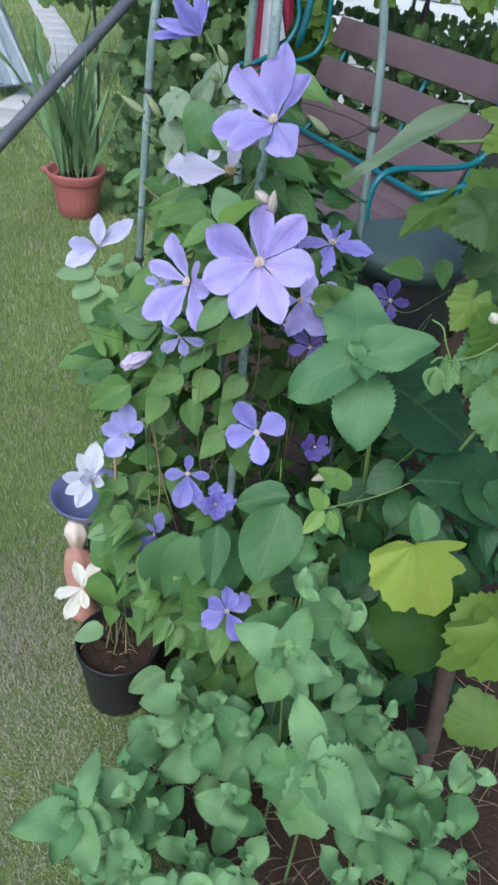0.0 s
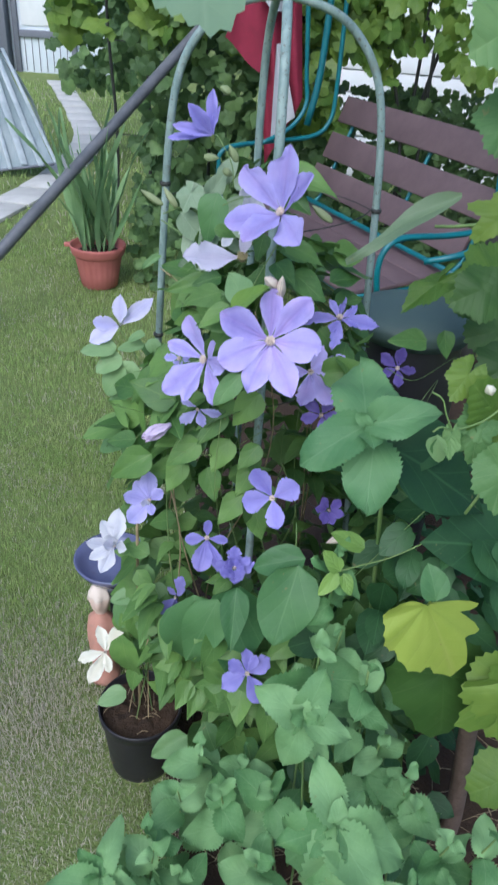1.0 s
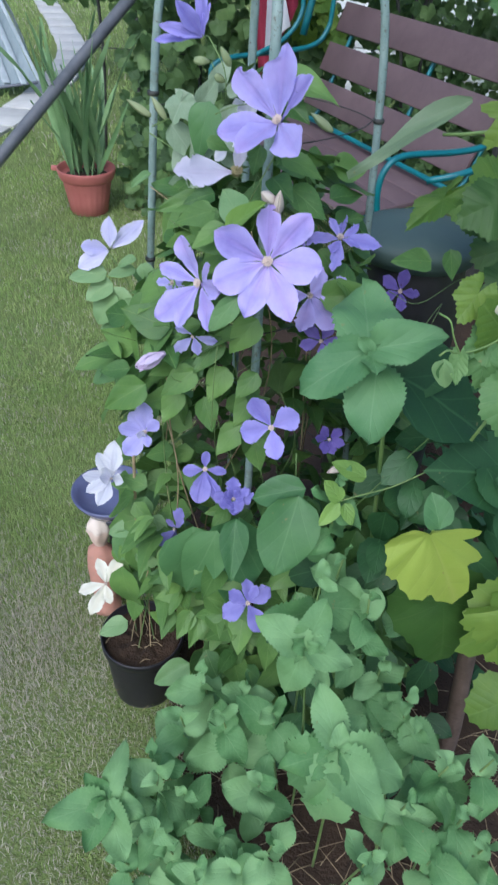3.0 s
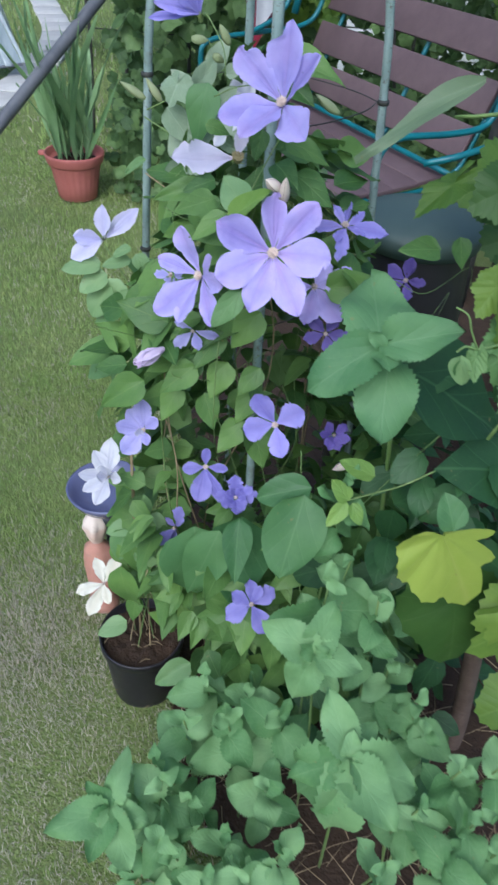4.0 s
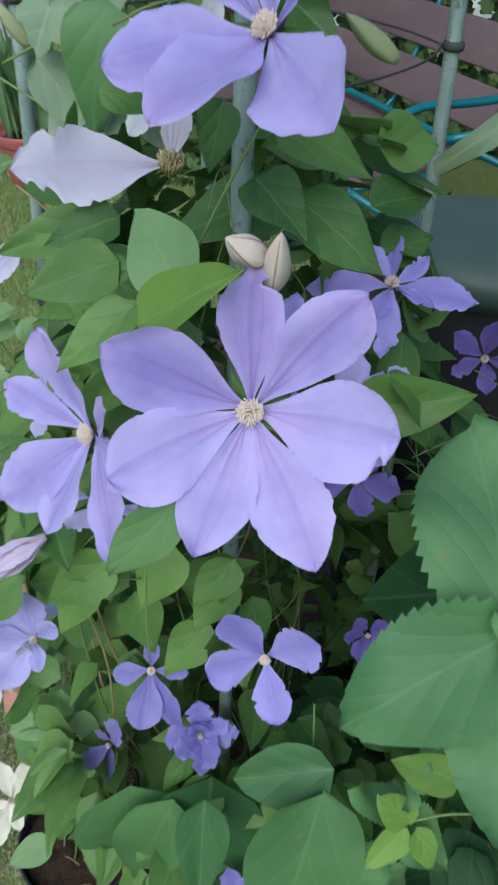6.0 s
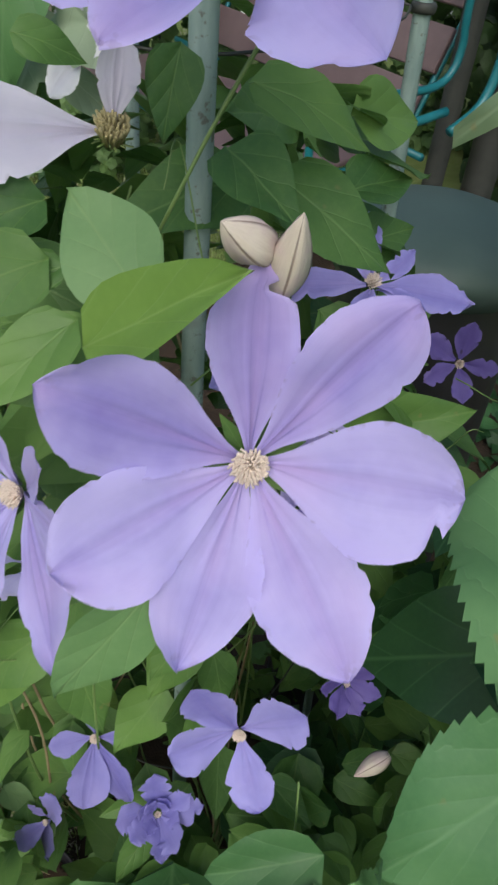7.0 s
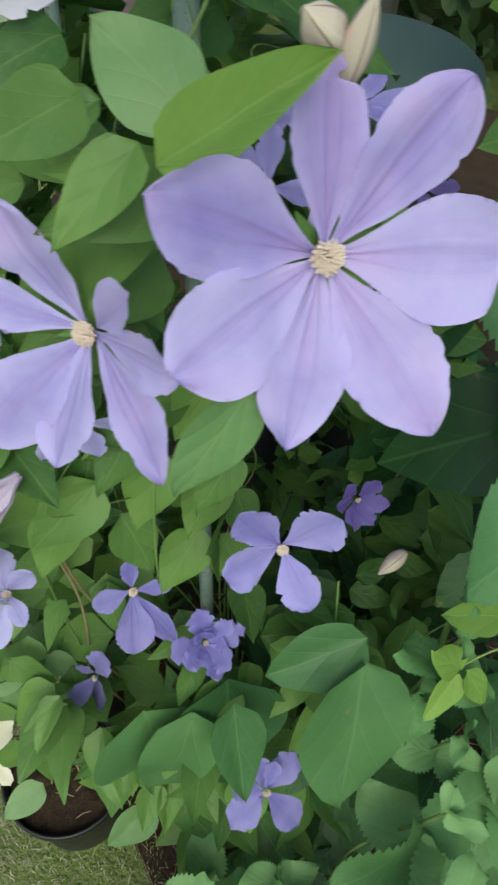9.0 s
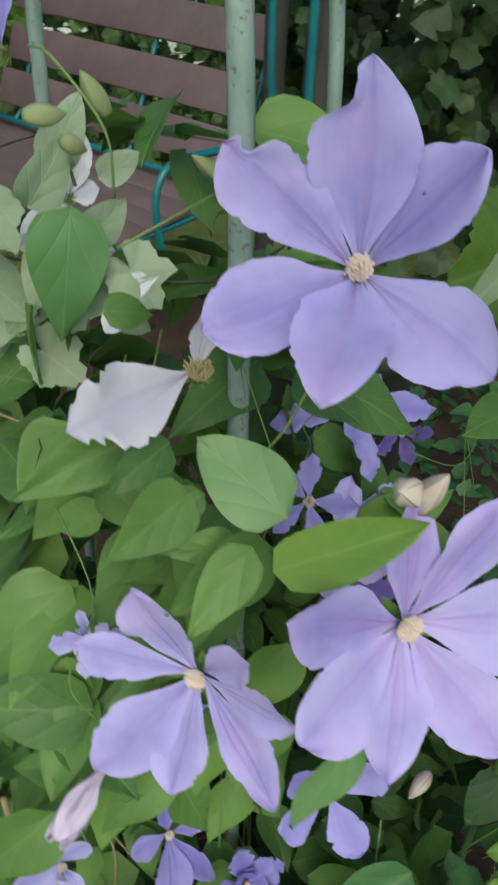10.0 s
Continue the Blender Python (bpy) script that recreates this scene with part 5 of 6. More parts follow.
def joined(name, forms, items, parent, label=""):
    """Many leaves as one mesh: items of (place, along, up, length)."""
    vs, us, fs, o = [], [], [], 0
    for i, (p, along, up, ln) in enumerate(items):
        me = forms[i % len(forms)]
        n = len(me.vertices)
        co = np.empty(n * 3, dtype=np.float32)
        me.vertices.foreach_get("co", co)
        m = np.array(axes(along, up, p, ln, ln, ln))
        vs.append(co.reshape(-1, 3) @ m[:3, :3].T + m[:3, 3])
        uv = np.zeros((n, 2), dtype=np.float32)
        idx = np.empty(len(me.loops), dtype=np.int32)
        me.loops.foreach_get("vertex_index", idx)
        luv = np.empty(len(me.loops) * 2, dtype=np.float32)
        me.uv_layers[0].data.foreach_get("uv", luv)
        uv[idx] = luv.reshape(-1, 2)
        us.append(uv)
        fs += [tuple(v + o for v in poly.vertices) for poly in me.polygons]
        o += n
    me = mesh(name, np.concatenate(vs).tolist(), fs, forms[0].materials[0], np.concatenate(us))
    if parent is None:
        return me
    return tagged(part(name, me, parent, None, label), kind="stuff")


joined("foliage", LEAF["light"], shares[255:], clematis, "dense green clematis leaves")

# stalks of the clematis
rng = random.Random(5)
for i in range(16):
    a = rng.uniform(0, 6.3)
    pts, top = [], rng.uniform(0.8, 1.25)
    for s in range(7):
        z = top * s / 6
        r = 0.06 + (shell(z) - 0.04) * (0.15 + 0.35 * s / 6)
        pts.append((0.07 + r * math.cos(a + 0.5 * math.sin(s)), 1.25 + 0.8 * r * math.sin(a + 0.4 * s), z))
    tube("stem", pts, 0.0021, M["stem_dry" if i % 3 == 0 else "stem"], clematis, 4, 6, 0.6)
for pts in (
    [(0.054, 1.060, 1.292), (0.065, 1.050, 1.321), (0.080, 1.050, 1.352), (0.097, 1.050, 1.384)],
   
    [(0.016, 1.200, 1.403), (0.013, 1.200, 1.442), (-0.009, 1.220, 1.477), (-0.017, 1.240, 1.479)], [(0.002, 1.150, 1.393), (0.036, 1.150, 1.407), (0.093, 1.200, 1.402)],
    [(0.240, 0.950, 0.770), (0.291, 0.930, 0.881), (0.351, 0.900, 1.017)], [(0.193, 0.930, 0.504), (0.179, 0.950, 0.629), (0.156, 0.970, 0.912)],
    [(0.012, 1.000, 0.933), (0.013, 1.000, 1.012), (0.018, 1.000, 1.095)],
):
    tube("stalk", pts, 0.0009, M["stem"], clematis, 5, 6)

# low dark growth on the bed before the bench
rng = random.Random(41)
low = []
for _ in range(420):
    c = rng.choice(((1.0, 1.75), (1.35, 2.0), (1.6, 2.35), (1.25, 2.45), (0.8, 2.1), (1.75, 1.95)))
    q = Vector((c[0] + rng.gauss(0, 0.13), c[1] + rng.gauss(0, 0.13), 0))
    q.z = rng.uniform(0.02, 0.30) * max(0.2, 1 - ((q.x - c[0]) ** 2 + (q.y - c[1]) ** 2) * 12)
    low.append((q, Vector((rng.gauss(0, 1), rng.gauss(-0.2, 1), rng.uniform(-0.3, 0.6))), Vector((rng.gauss(0, 0.3), rng.gauss(-0.2, 0.3), 1)), rng.uniform(0.04, 0.085)))
thing("ground_cover", (1.3, 2.1, 0), "low dark green plants growing in the shaded bed", "ground cover", kind="stuff", me=joined("ground_cover", [leaf_mesh("leaf", M["shade_leaf"], ovate, 0.7, 5, 1, 0.2, 0.1 * i, seed=i) for i in range(4)], low, None)).matrix_basis = Matrix()

# bare side stems by the faded petals
for pts in [[(-0.112, 1.3, 1.321), (-0.072, 1.28, 1.305), (-0.026, 1.27, 1.286)], [(-0.108, 1.3, 1.332), (-0.048, 1.29, 1.363), (0.006, 1.28, 1.39)], [(0.008, 1.27, 1.387), (0.003, 1.28, 1.41), (-0.01, 1.29, 1.435)]]:
    tube("stem", pts, 0.0013, M["stem"], clematis, 5, 6, 0.7)
tube("stem", [(-0.114, 1.3, 1.232), (-0.083, 1.27, 1.223), (-0.053, 1.25, 1.211)], 0.0012, M["stem_dry"], clematis, 5, 6, 0.7)

# tendrils and thin side shoots
rng = random.Random(15)
for i in range(26):
    a, z = rng.uniform(2.4, 6.2), rng.uniform(0.90, 1.30)
    r = shell(z) * rng.uniform(0.5, 1.1) + 0.02
    p = Vector((0.08 + r * math.cos(a), 1.24 + r * math.sin(a), z))
    if p.y < 1.04:
        continue
    d = Vector((rng.gauss(0, 0.8), rng.gauss(0, 0.5), rng.uniform(-0.2, 1.0))).normalized()
    s = rng.uniform(0.05, 0.13)
    e = Vector((rng.gauss(0, 0.02), rng.gauss(0, 0.02), -0.01))
    tube("tendril", [p, p + d * s * 0.5 + e, p + d * s - e, p + d * s * 1.1 + Vector((0, 0, -0.012))], 0.0007, M["stem"], clematis, 5, 5, 0.5)


# ---- mint bed ----
def mint(at, top, spread, tiers, seed, kind="mint", label="bright green mint shoot with toothed leaves", tilt=(0, -0.25, 1)):
    """A square-stemmed shoot with crossed pairs of leaves, the longest below."""
    rng = random.Random(seed)
    at, top = Vector(at), Vector(top)
    shoot = thing("mint_shoot", at, label, "herb", "mint bed")
    mid = (at + top) / 2 + Vector((rng.uniform(-0.02, 0.02), 0.02, 0))
    tube("stem", [at, mid, top], 0.0026, M["stem"], shoot, 5, 6, 0.7)
    axis = Vector(tilt).normalized()
    side = axis.orthogonal().normalized()
    for tier in range(tiers):
        f = tier / max(1, tiers - 1)
        ln = spread * (0.40 + 0.60 * min(1.0, f * 2.2)) * rng.uniform(0.85, 1.12)
        drop = f * (0.05 + 0.035 * tiers)
        base = top.lerp(at, min(0.9, drop / max(0.05, (top - at).length))) if tier else top
        for half in range(2):
            a = tier * 1.57 + half * math.pi + rng.uniform(-0.35, 0.35) + seed
            d = Matrix.Rotation(a, 3, axis) @ side
            lift = 0.75 - 0.95 * f + rng.uniform(-0.25, 0.25)
            face = axis + Vector((rng.gauss(0, 0.5), rng.gauss(0, 0.5), 0))
            leaf(shoot, kind, base, base + (d + axis * lift).normalized() * ln, face, rng.uniform(0.85, 1.15), rng.randrange(5))
    return shoot


big_mint = thing("mint_shoot", (0.26, 0.66, 0), "tall mint shoot with a rosette of large toothed leaves", "herb", "mint bed")
MC = Vector((0.220, 0.585, 0.669))
tube("stem", [(0.26, 0.68, 0), (0.25, 0.66, 0.35), MC - Vector((0, 0, 0.01))], 0.0032, M["stem"], big_mint, 5, 6, 0.7)
for q, up, w, v in (
    ((0.205, 0.500, 0.500), (0.0, -0.6, 0.75), 0.55, 3), ((0.280, 0.500, 0.632), (0.1, -0.5, 0.85), 0.85, 4), ((0.336, 0.560, 0.630), (0.1, -0.5, 0.85), 0.85, 2), ((0.131, 0.560, 0.561), (-0.1, -0.5, 0.85), 0.9, 3),
    ((0.193, 0.660, 0.728), (0.0, -0.55, 0.8), 0.72, 4), ((0.138, 0.575, 0.622), (-0.1, -0.5, 0.85), 0.8, 0), ((0.268, 0.635, 0.680), (0.1, -0.5, 0.85), 0.8, 1), ((0.226, 0.600, 0.707), (0.0, -0.5, 0.85), 0.9, 2), ((0.193, 0.565, 0.668), (0.0, -0.5, 0.85), 0.9, 3),
    ((0.235, 0.530, 0.639), (0.0, -0.5, 0.85), 1.0, 4)):
    leaf(big_mint, "mint", MC, q, up, w, v)
left_mint = thing("mint_shoot", (-0.16, 0.70, 0), "low mint shoot leaning over the lawn", "herb", "mint bed")
LM = Vector((-0.146, 0.640, 0.372))
tube("stem", [(-0.08, 0.72, 0), (-0.11, 0.70, 0.15), LM], 0.0026, M["stem"], left_mint, 5, 6, 0.7)
for q, up, w, v in (
    ((-0.253, 0.600, 0.362), (0.0, -0.4, 0.9), 0.75, 0), ((-0.173, 0.560, 0.349), (0.0, -0.6, 0.75), 0.75, 1), ((-0.107, 0.550, 0.333), (0.0, -0.6, 0.75), 0.75, 2), ((-0.125, 0.700, 0.441), (0.0, -0.5, 0.85), 0.6, 3),
    ((-0.189, 0.670, 0.405), (-0.2, -0.5, 0.85), 0.8, 4), ((-0.075, 0.620, 0.361), (0.1, -0.5, 0.85), 0.8, 0)):
    leaf(left_mint, "mint", LM, q, up, w, v)
mid_mint = thing("mint_shoot", (0.22, 0.80, 0), "bright green mint shoot with toothed leaves", "herb", "mint bed")
MM = Vector((0.176, 0.720, 0.722))
tube("stem", [(0.22, 0.80, 0), (0.21, 0.78, 0.35), MM], 0.0028, M["stem"], mid_mint, 5, 6, 0.7)
for q, up, w, v in (
    ((0.205, 0.760, 0.794), (0.0, -0.6, 0.75), 0.8, 0), ((0.099, 0.740, 0.771), (0.0, -0.6, 0.75), 0.8, 1), ((0.254, 0.700, 0.715), (0.1, -0.5, 0.85), 0.8, 2), ((0.142, 0.670, 0.658), (-0.1, -0.6, 0.75), 0.9, 3),
    ((0.152, 0.710, 0.757), (0.0, -0.6, 0.75), 0.9, 4), ((0.196, 0.710, 0.745), (0.0, -0.6, 0.75), 0.9, 0), ((0.216, 0.700, 0.646), (0.1, -0.6, 0.75), 0.7, 4), ((0.135, 0.730, 0.682), (-0.1, -0.5, 0.8), 0.8, 2)):
    leaf(mid_mint, "mint", MM, q, up, w, v)
rng = random.Random(77)
for i, (p, s, n) in enumerate((
    ((-0.060, 0.680, 0.389), 0.07, 4), ((0.042, 0.700, 0.401), 0.07, 4), ((-0.029, 0.800, 0.378), 0.085, 4), ((0.051, 0.780, 0.421), 0.075, 4), ((0.049, 0.620, 0.376), 0.075, 4), ((-0.058, 0.600, 0.346), 0.065, 4),
    ((0.108, 0.660, 0.419), 0.065, 4), ((0.094, 0.840, 0.441), 0.075, 4), ((0.143, 0.550, 0.429), 0.07, 4), ((0.017, 0.560, 0.367), 0.06, 3), ((0.355, 0.580, 0.522), 0.06, 4), ((0.421, 0.620, 0.574), 0.055, 4),
    ((0.448, 0.570, 0.517), 0.065, 4), ((0.351, 0.760, 0.516), 0.075, 4), ((0.275, 0.880, 0.676), 0.07, 4), ((0.295, 0.820, 0.582), 0.07, 4), ((0.391, 0.520, 0.514), 0.06, 4), ((0.073, 0.540, 0.403), 0.06, 3),
    ((0.502, 0.640, 0.561), 0.07, 4), ((0.249, 0.840, 0.631), 0.07, 4), ((0.401, 0.720, 0.490), 0.05, 3), ((0.485, 0.540, 0.473), 0.055, 4), ((0.146, 0.760, 0.466), 0.07, 4), ((0.166, 0.820, 0.569), 0.065, 3), ((0.517, 0.580, 0.521), 0.05, 3),
    ((0.337, 0.900, 0.626), 0.06, 4), ((0.007, 0.860, 0.439), 0.065, 4), ((-0.113, 0.720, 0.312), 0.055, 3), ((0.275, 0.480, 0.567), 0.055, 3),
    ((-0.102, 0.660, 0.315), 0.06, 3), ((-0.012, 0.680, 0.318), 0.06, 3), ((-0.038, 0.600, 0.278), 0.06, 3), ((0.055, 0.620, 0.326), 0.06, 3), ((0.099, 0.560, 0.345), 0.06, 3), ((-0.124, 0.580, 0.280), 0.055, 3), ((0.024, 0.540, 0.352), 0.055, 3), ((-0.075, 0.720, 0.383), 0.065, 3),
    ((0.125, 0.660, 0.413), 0.06, 3), ((0.377, 0.740, 0.549), 0.07, 3), ((0.333, 0.800, 0.581), 0.07, 3), ((0.383, 0.620, 0.407), 0.07, 3),
    ((0.224, 0.890, 0.928), 0.055, 3), ((0.200, 0.800, 0.794), 0.07, 3), ((0.283, 0.800, 0.758), 0.065, 3), ((0.241, 0.850, 0.798), 0.06, 3))):
    if i < 29 and (i % 5 == 4 or i in (1, 6, 15, 19, 23, 25)):
        continue
    s, n = s * rng.uniform(0.95, 1.3), 3 + i % 2
    foot = (p[0] + rng.uniform(-0.03, 0.05), p[1] + rng.uniform(0.0, 0.10), 0)
    mint(foot, p, s, n, i + 3, tilt=(rng.uniform(-0.2, 0.2), rng.uniform(-0.6, -0.2), 0.9))

# ---- hydrangea shoot ----
hyd = thing("hydrangea_shoot", (0.36, 1.0, 0), "green hydrangea shoot with large toothed leaves", "shrub")
H0 = Vector((0.228, 0.869, 1.177))
tube("stem", [(0.38, 1.02, 0), (0.33, 0.97, 0.5), (0.29, 0.97, 1.0), H0], 0.0045, M["stem"], hyd, 6, 8, 0.7)
for p, q, up, w, v in (
    (H0, (0.222, 0.990, 1.218), (-0.1, -0.55, 0.8), 0.88, 0), (H0, (0.134, 0.833, 1.132), (0.0, -0.6, 0.8), 0.74, 1), (H0, (0.308, 0.840, 1.228), (0.1, -0.6, 0.8), 0.72, 2),
    (H0 + Vector((0.012, 0.012, -0.022)), (0.232, 0.792, 1.077), (0.0, -0.75, 0.65), 0.80, 0), (H0 + Vector((0, -0.008, 0)), (0.231, 0.820, 1.171), (0.0, -0.7, 0.7), 0.95, 4), (H0 + Vector((0, -0.006, 0)), (0.209, 0.860, 1.200), (-0.2, -0.7, 0.7), 0.8, 1)):
    leaf(hyd, "hydrangea", p, q, up, w, v)
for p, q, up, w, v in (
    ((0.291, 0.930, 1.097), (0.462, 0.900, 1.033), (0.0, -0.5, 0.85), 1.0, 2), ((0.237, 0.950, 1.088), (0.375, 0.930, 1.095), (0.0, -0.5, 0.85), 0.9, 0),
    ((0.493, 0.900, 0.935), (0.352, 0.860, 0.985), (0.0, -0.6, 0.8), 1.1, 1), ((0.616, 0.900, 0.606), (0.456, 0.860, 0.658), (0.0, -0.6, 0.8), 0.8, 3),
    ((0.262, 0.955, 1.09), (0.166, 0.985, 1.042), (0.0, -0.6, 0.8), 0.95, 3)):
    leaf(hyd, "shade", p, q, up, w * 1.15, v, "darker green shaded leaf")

rng = random.Random(31)
items = []
while len(items) < 330:
    a, z = rng.uniform(0, 6.3), rng.uniform(0.08, 1.0)
    r = (0.24 - 0.10 * max(0.0, z - 0.5)) * (1 - 0.5 * rng.random() ** 2)
    p = Vector((0.40 + r * math.cos(a), 1.02 + 0.8 * r * math.sin(a), z))
    if p.y < (0.80 if z > 0.85 else 0.88) or p.x > 0.50 and z < 0.75 and p.y < 1.0 or not keeps_blooms_in_view(p):
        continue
    if 0.08 < p.x < 0.31 and 0.70 < z < 1.06 and p.y < 1.25:
        continue
    out = Vector((math.cos(a), math.sin(a), 0))
    items.append((p, out + Vector((rng.gauss(0, 0.6), rng.gauss(0, 0.6), rng.uniform(-0.9, 0.2))), out * 0.5 + Vector((0, -0.4, 0.8)), rng.uniform(0.055, 0.09)))
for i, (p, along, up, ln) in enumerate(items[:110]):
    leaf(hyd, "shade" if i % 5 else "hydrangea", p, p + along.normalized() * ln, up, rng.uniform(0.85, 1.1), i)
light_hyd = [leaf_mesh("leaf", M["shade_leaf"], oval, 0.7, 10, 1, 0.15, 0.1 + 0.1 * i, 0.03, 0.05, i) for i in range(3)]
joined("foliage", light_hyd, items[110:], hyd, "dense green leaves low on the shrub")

# ---- grape vine ----
grape = thing("grape_vine", (0.6, 0.97, 0), "grape vine with lobed yellow-green leaves on a brown trunk", "climbing plant")
tube("trunk", [(0.61, 0.96, -0.03), (0.60, 0.955, 0.12), (0.56, 0.95, 0.45), (0.545, 0.95, 0.76), (0.62, 0.93, 1.2), (0.66, 0.90, 1.7), (0.55, 0.8, 2.1), (0.3, 0.8, 2.25)], 0.022, M["bark"], grape, 8, 10, 0.45)
for pts in ([(0.62, 0.93, 1.2), (0.5, 0.85, 1.3), (0.42, 0.8, 1.22), (0.36, 0.78, 1.1)], [(0.66, 0.9, 1.7), (0.5, 0.75, 1.75), (0.3, 0.72, 1.85), (0.1, 0.75, 1.92)],
            [(0.6, 0.93, 1.3), (0.45, 1.0, 1.42), (0.32, 1.08, 1.40)]):
    tube("cane", pts, 0.004, M["stem"], grape, 6, 6, 0.6)
for kind, p, q, up, w, v, lab in (
    ("vine_yellow", (0.342, 0.780, 0.925), (0.418, 0.760, 0.782), (0.15, -0.85, 0.5), 1.0, 0, "yellowing lobed leaf"), ("oval", (0.346, 0.760, 0.955), (0.332, 0.775, 1.004), (0.1, -0.85, 0.5), 1.1, 2, ""),
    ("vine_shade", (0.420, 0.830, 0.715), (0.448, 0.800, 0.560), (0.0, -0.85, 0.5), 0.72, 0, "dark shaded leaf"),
    ("vine", (0.542, 0.780, 0.790), (0.490, 0.760, 0.640), (-0.2, -0.8, 0.5), 1.0, 0, ""), ("vine_round", (0.548, 0.750, 0.545), (0.488, 0.735, 0.512), (0.1, -0.55, 0.8), 1.0, 1, ""),
    ("vine", (0.503, 0.800, 0.784), (0.572, 0.780, 0.637), (0.1, -0.7, 0.6), 1.0, 2, ""), ("vine_round", (0.368, 0.800, 1.250), (0.335, 0.790, 1.290), (0.0, -0.85, 0.5), 1.0, 0, ""),
    ("vine_pale", (0.385, 0.760, 1.212), (0.375, 0.730, 1.138), (-0.2, -0.85, 0.4), 0.9, 0, ""), ("vine_pale", (0.370, 0.800, 1.240), (0.313, 0.780, 1.233), (0.2, -0.7, 0.6), 0.8, 1, ""),
    ("vine_pale", (0.348, 0.790, 1.236), (0.348, 0.770, 1.185), (-0.2, -0.9, 0.3), 0.8, 2, ""), ("vine_pale", (0.314, 0.780, 1.231), (0.313, 0.765, 1.198), (-0.5, -0.7, 0.3), 0.6, 3, ""), ("vine", (0.395, 0.820, 1.254), (0.367, 0.790, 1.198), (0.1, -0.85, 0.5), 0.9, 1, ""),
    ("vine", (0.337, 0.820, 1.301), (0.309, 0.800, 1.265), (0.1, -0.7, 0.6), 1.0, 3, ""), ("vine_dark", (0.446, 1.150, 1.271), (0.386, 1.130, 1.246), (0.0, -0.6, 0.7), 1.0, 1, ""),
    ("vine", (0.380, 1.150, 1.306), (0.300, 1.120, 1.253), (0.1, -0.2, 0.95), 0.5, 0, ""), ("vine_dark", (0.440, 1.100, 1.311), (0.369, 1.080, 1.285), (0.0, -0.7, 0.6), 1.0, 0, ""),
    ("clematis", (0.360, 1.150, 1.186), (0.293, 1.130, 1.191), (0.0, -0.5, 0.8), 1.0, 0, ""), ("clematis", (0.391, 1.150, 1.205), (0.401, 1.130, 1.161), (0.0, -0.7, 0.6), 1.0, 1, ""),
    ("vine_pale", (0.266, 0.720, 1.672), (0.222, 0.700, 1.649), (-0.2, -0.9, 0.3), 1.3, 0, "pale backlit leaf"), ("vine_pale", (0.290, 0.740, 1.611), (0.266, 0.720, 1.557), (-0.2, -0.9, 0.3), 1.0, 1, "pale backlit leaf"),
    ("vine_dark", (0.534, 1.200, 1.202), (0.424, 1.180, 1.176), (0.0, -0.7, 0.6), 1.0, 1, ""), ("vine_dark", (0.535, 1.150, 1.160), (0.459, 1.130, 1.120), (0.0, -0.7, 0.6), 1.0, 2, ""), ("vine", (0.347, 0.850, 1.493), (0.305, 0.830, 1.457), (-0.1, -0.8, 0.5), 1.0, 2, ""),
    ("vine_grey", (-0.012, 0.800, 1.748), (-0.005, 0.740, 1.657), (0.0, -0.93, 0.35), 1.1, 1, "pale green hanging leaf"),
    ("vine", (0.188, 0.950, 1.753), (0.190, 0.930, 1.685), (0.0, -0.9, 0.4), 1.2, 1, "pale backlit leaf"), ("vine", (0.167, 1.300, 1.750), (0.177, 1.300, 1.670), (0.1, -0.9, 0.4), 0.8, 0, ""),
    ("grey", (0.361, 1.120, 1.438), (0.194, 1.080, 1.342), (-0.3, -0.45, 0.85), 0.28, 0, "long greyish-green leaf held level"),
    ("vine", (0.581, 1.370, 1.222), (0.425, 1.330, 1.217), (-0.2, -0.8, 0.5), 1.0, 0, ""),
):
    leaf(grape, kind, p, q, up, w, v, lab)

tube("tendril", [(0.291, 0.78, 1.226), (0.300, 0.78, 1.234), (0.314, 0.78, 1.231), (0.339, 0.78, 1.239), (0.362, 0.78, 1.258), (0.40, 0.80, 1.29)], 0.0014, M["stem"], grape, 6, 6)
tube("tendril", [(0.314, 0.78, 1.231), (0.304, 0.785, 1.250), (0.297, 0.79, 1.268), (0.285, 0.80, 1.272)], 0.0012, M["stem"], grape, 6, 6)
leaf(grape, "pale", (0.298, 0.78, 1.222), (0.305, 0.775, 1.180), (-0.5, -0.85, 0.2), 0.9, 1, "small curled pale leaf")
leaf(grape, "oval", (0.316, 0.79, 1.226), (0.322, 0.785, 1.182), (0.2, -0.85, 0.4), 1.6, 2)
bud(grape, (0.352, 0.78, 1.286), (0.340, 0.775, 1.298), 0.012, "petal_cream", "whitish round bud")

# ---- pot with the young clematis ----
POT = Vector((-0.150, 1.12, 0))
pot = thing("plant_pot", POT, "black plastic nursery pot filled with dark soil, standing on the lawn", "flower pot")
prof = [(0.074, 0.0), (0.078, 0.0), (0.080, 0.01), (0.093, 0.17), (0.094, 0.182), (0.1, 0.184), (0.101, 0.205), (0.0985, 0.208), (0.0955, 0.205), (0.094, 0.18), (0.091, 0.165)]
part("body", mesh("body", *turned(prof, 56), M["black_plastic"]), pot, Matrix.Translation(POT))
soil_v, soil_f = turned([(0.0925, 0.172)] + [(0.0905 * (1 - i / 9), 0.182) for i in range(9)], 40)
soil_v = [(x, y, z + 0.012 * noise.noise(Vector((x * 60, y * 60, 0.7))) + 0.006 * noise.noise(Vector((x * 160, y * 160, 3.0)))) for x, y, z in soil_v]
part("soil", mesh("soil", soil_v, soil_f, M["soil"]), pot, Matrix.Translation(POT))
young = thing("young_clematis", POT + Vector((0, 0, 0.16)), "young clematis with a cream flower tied to a cane", "climbing plant")
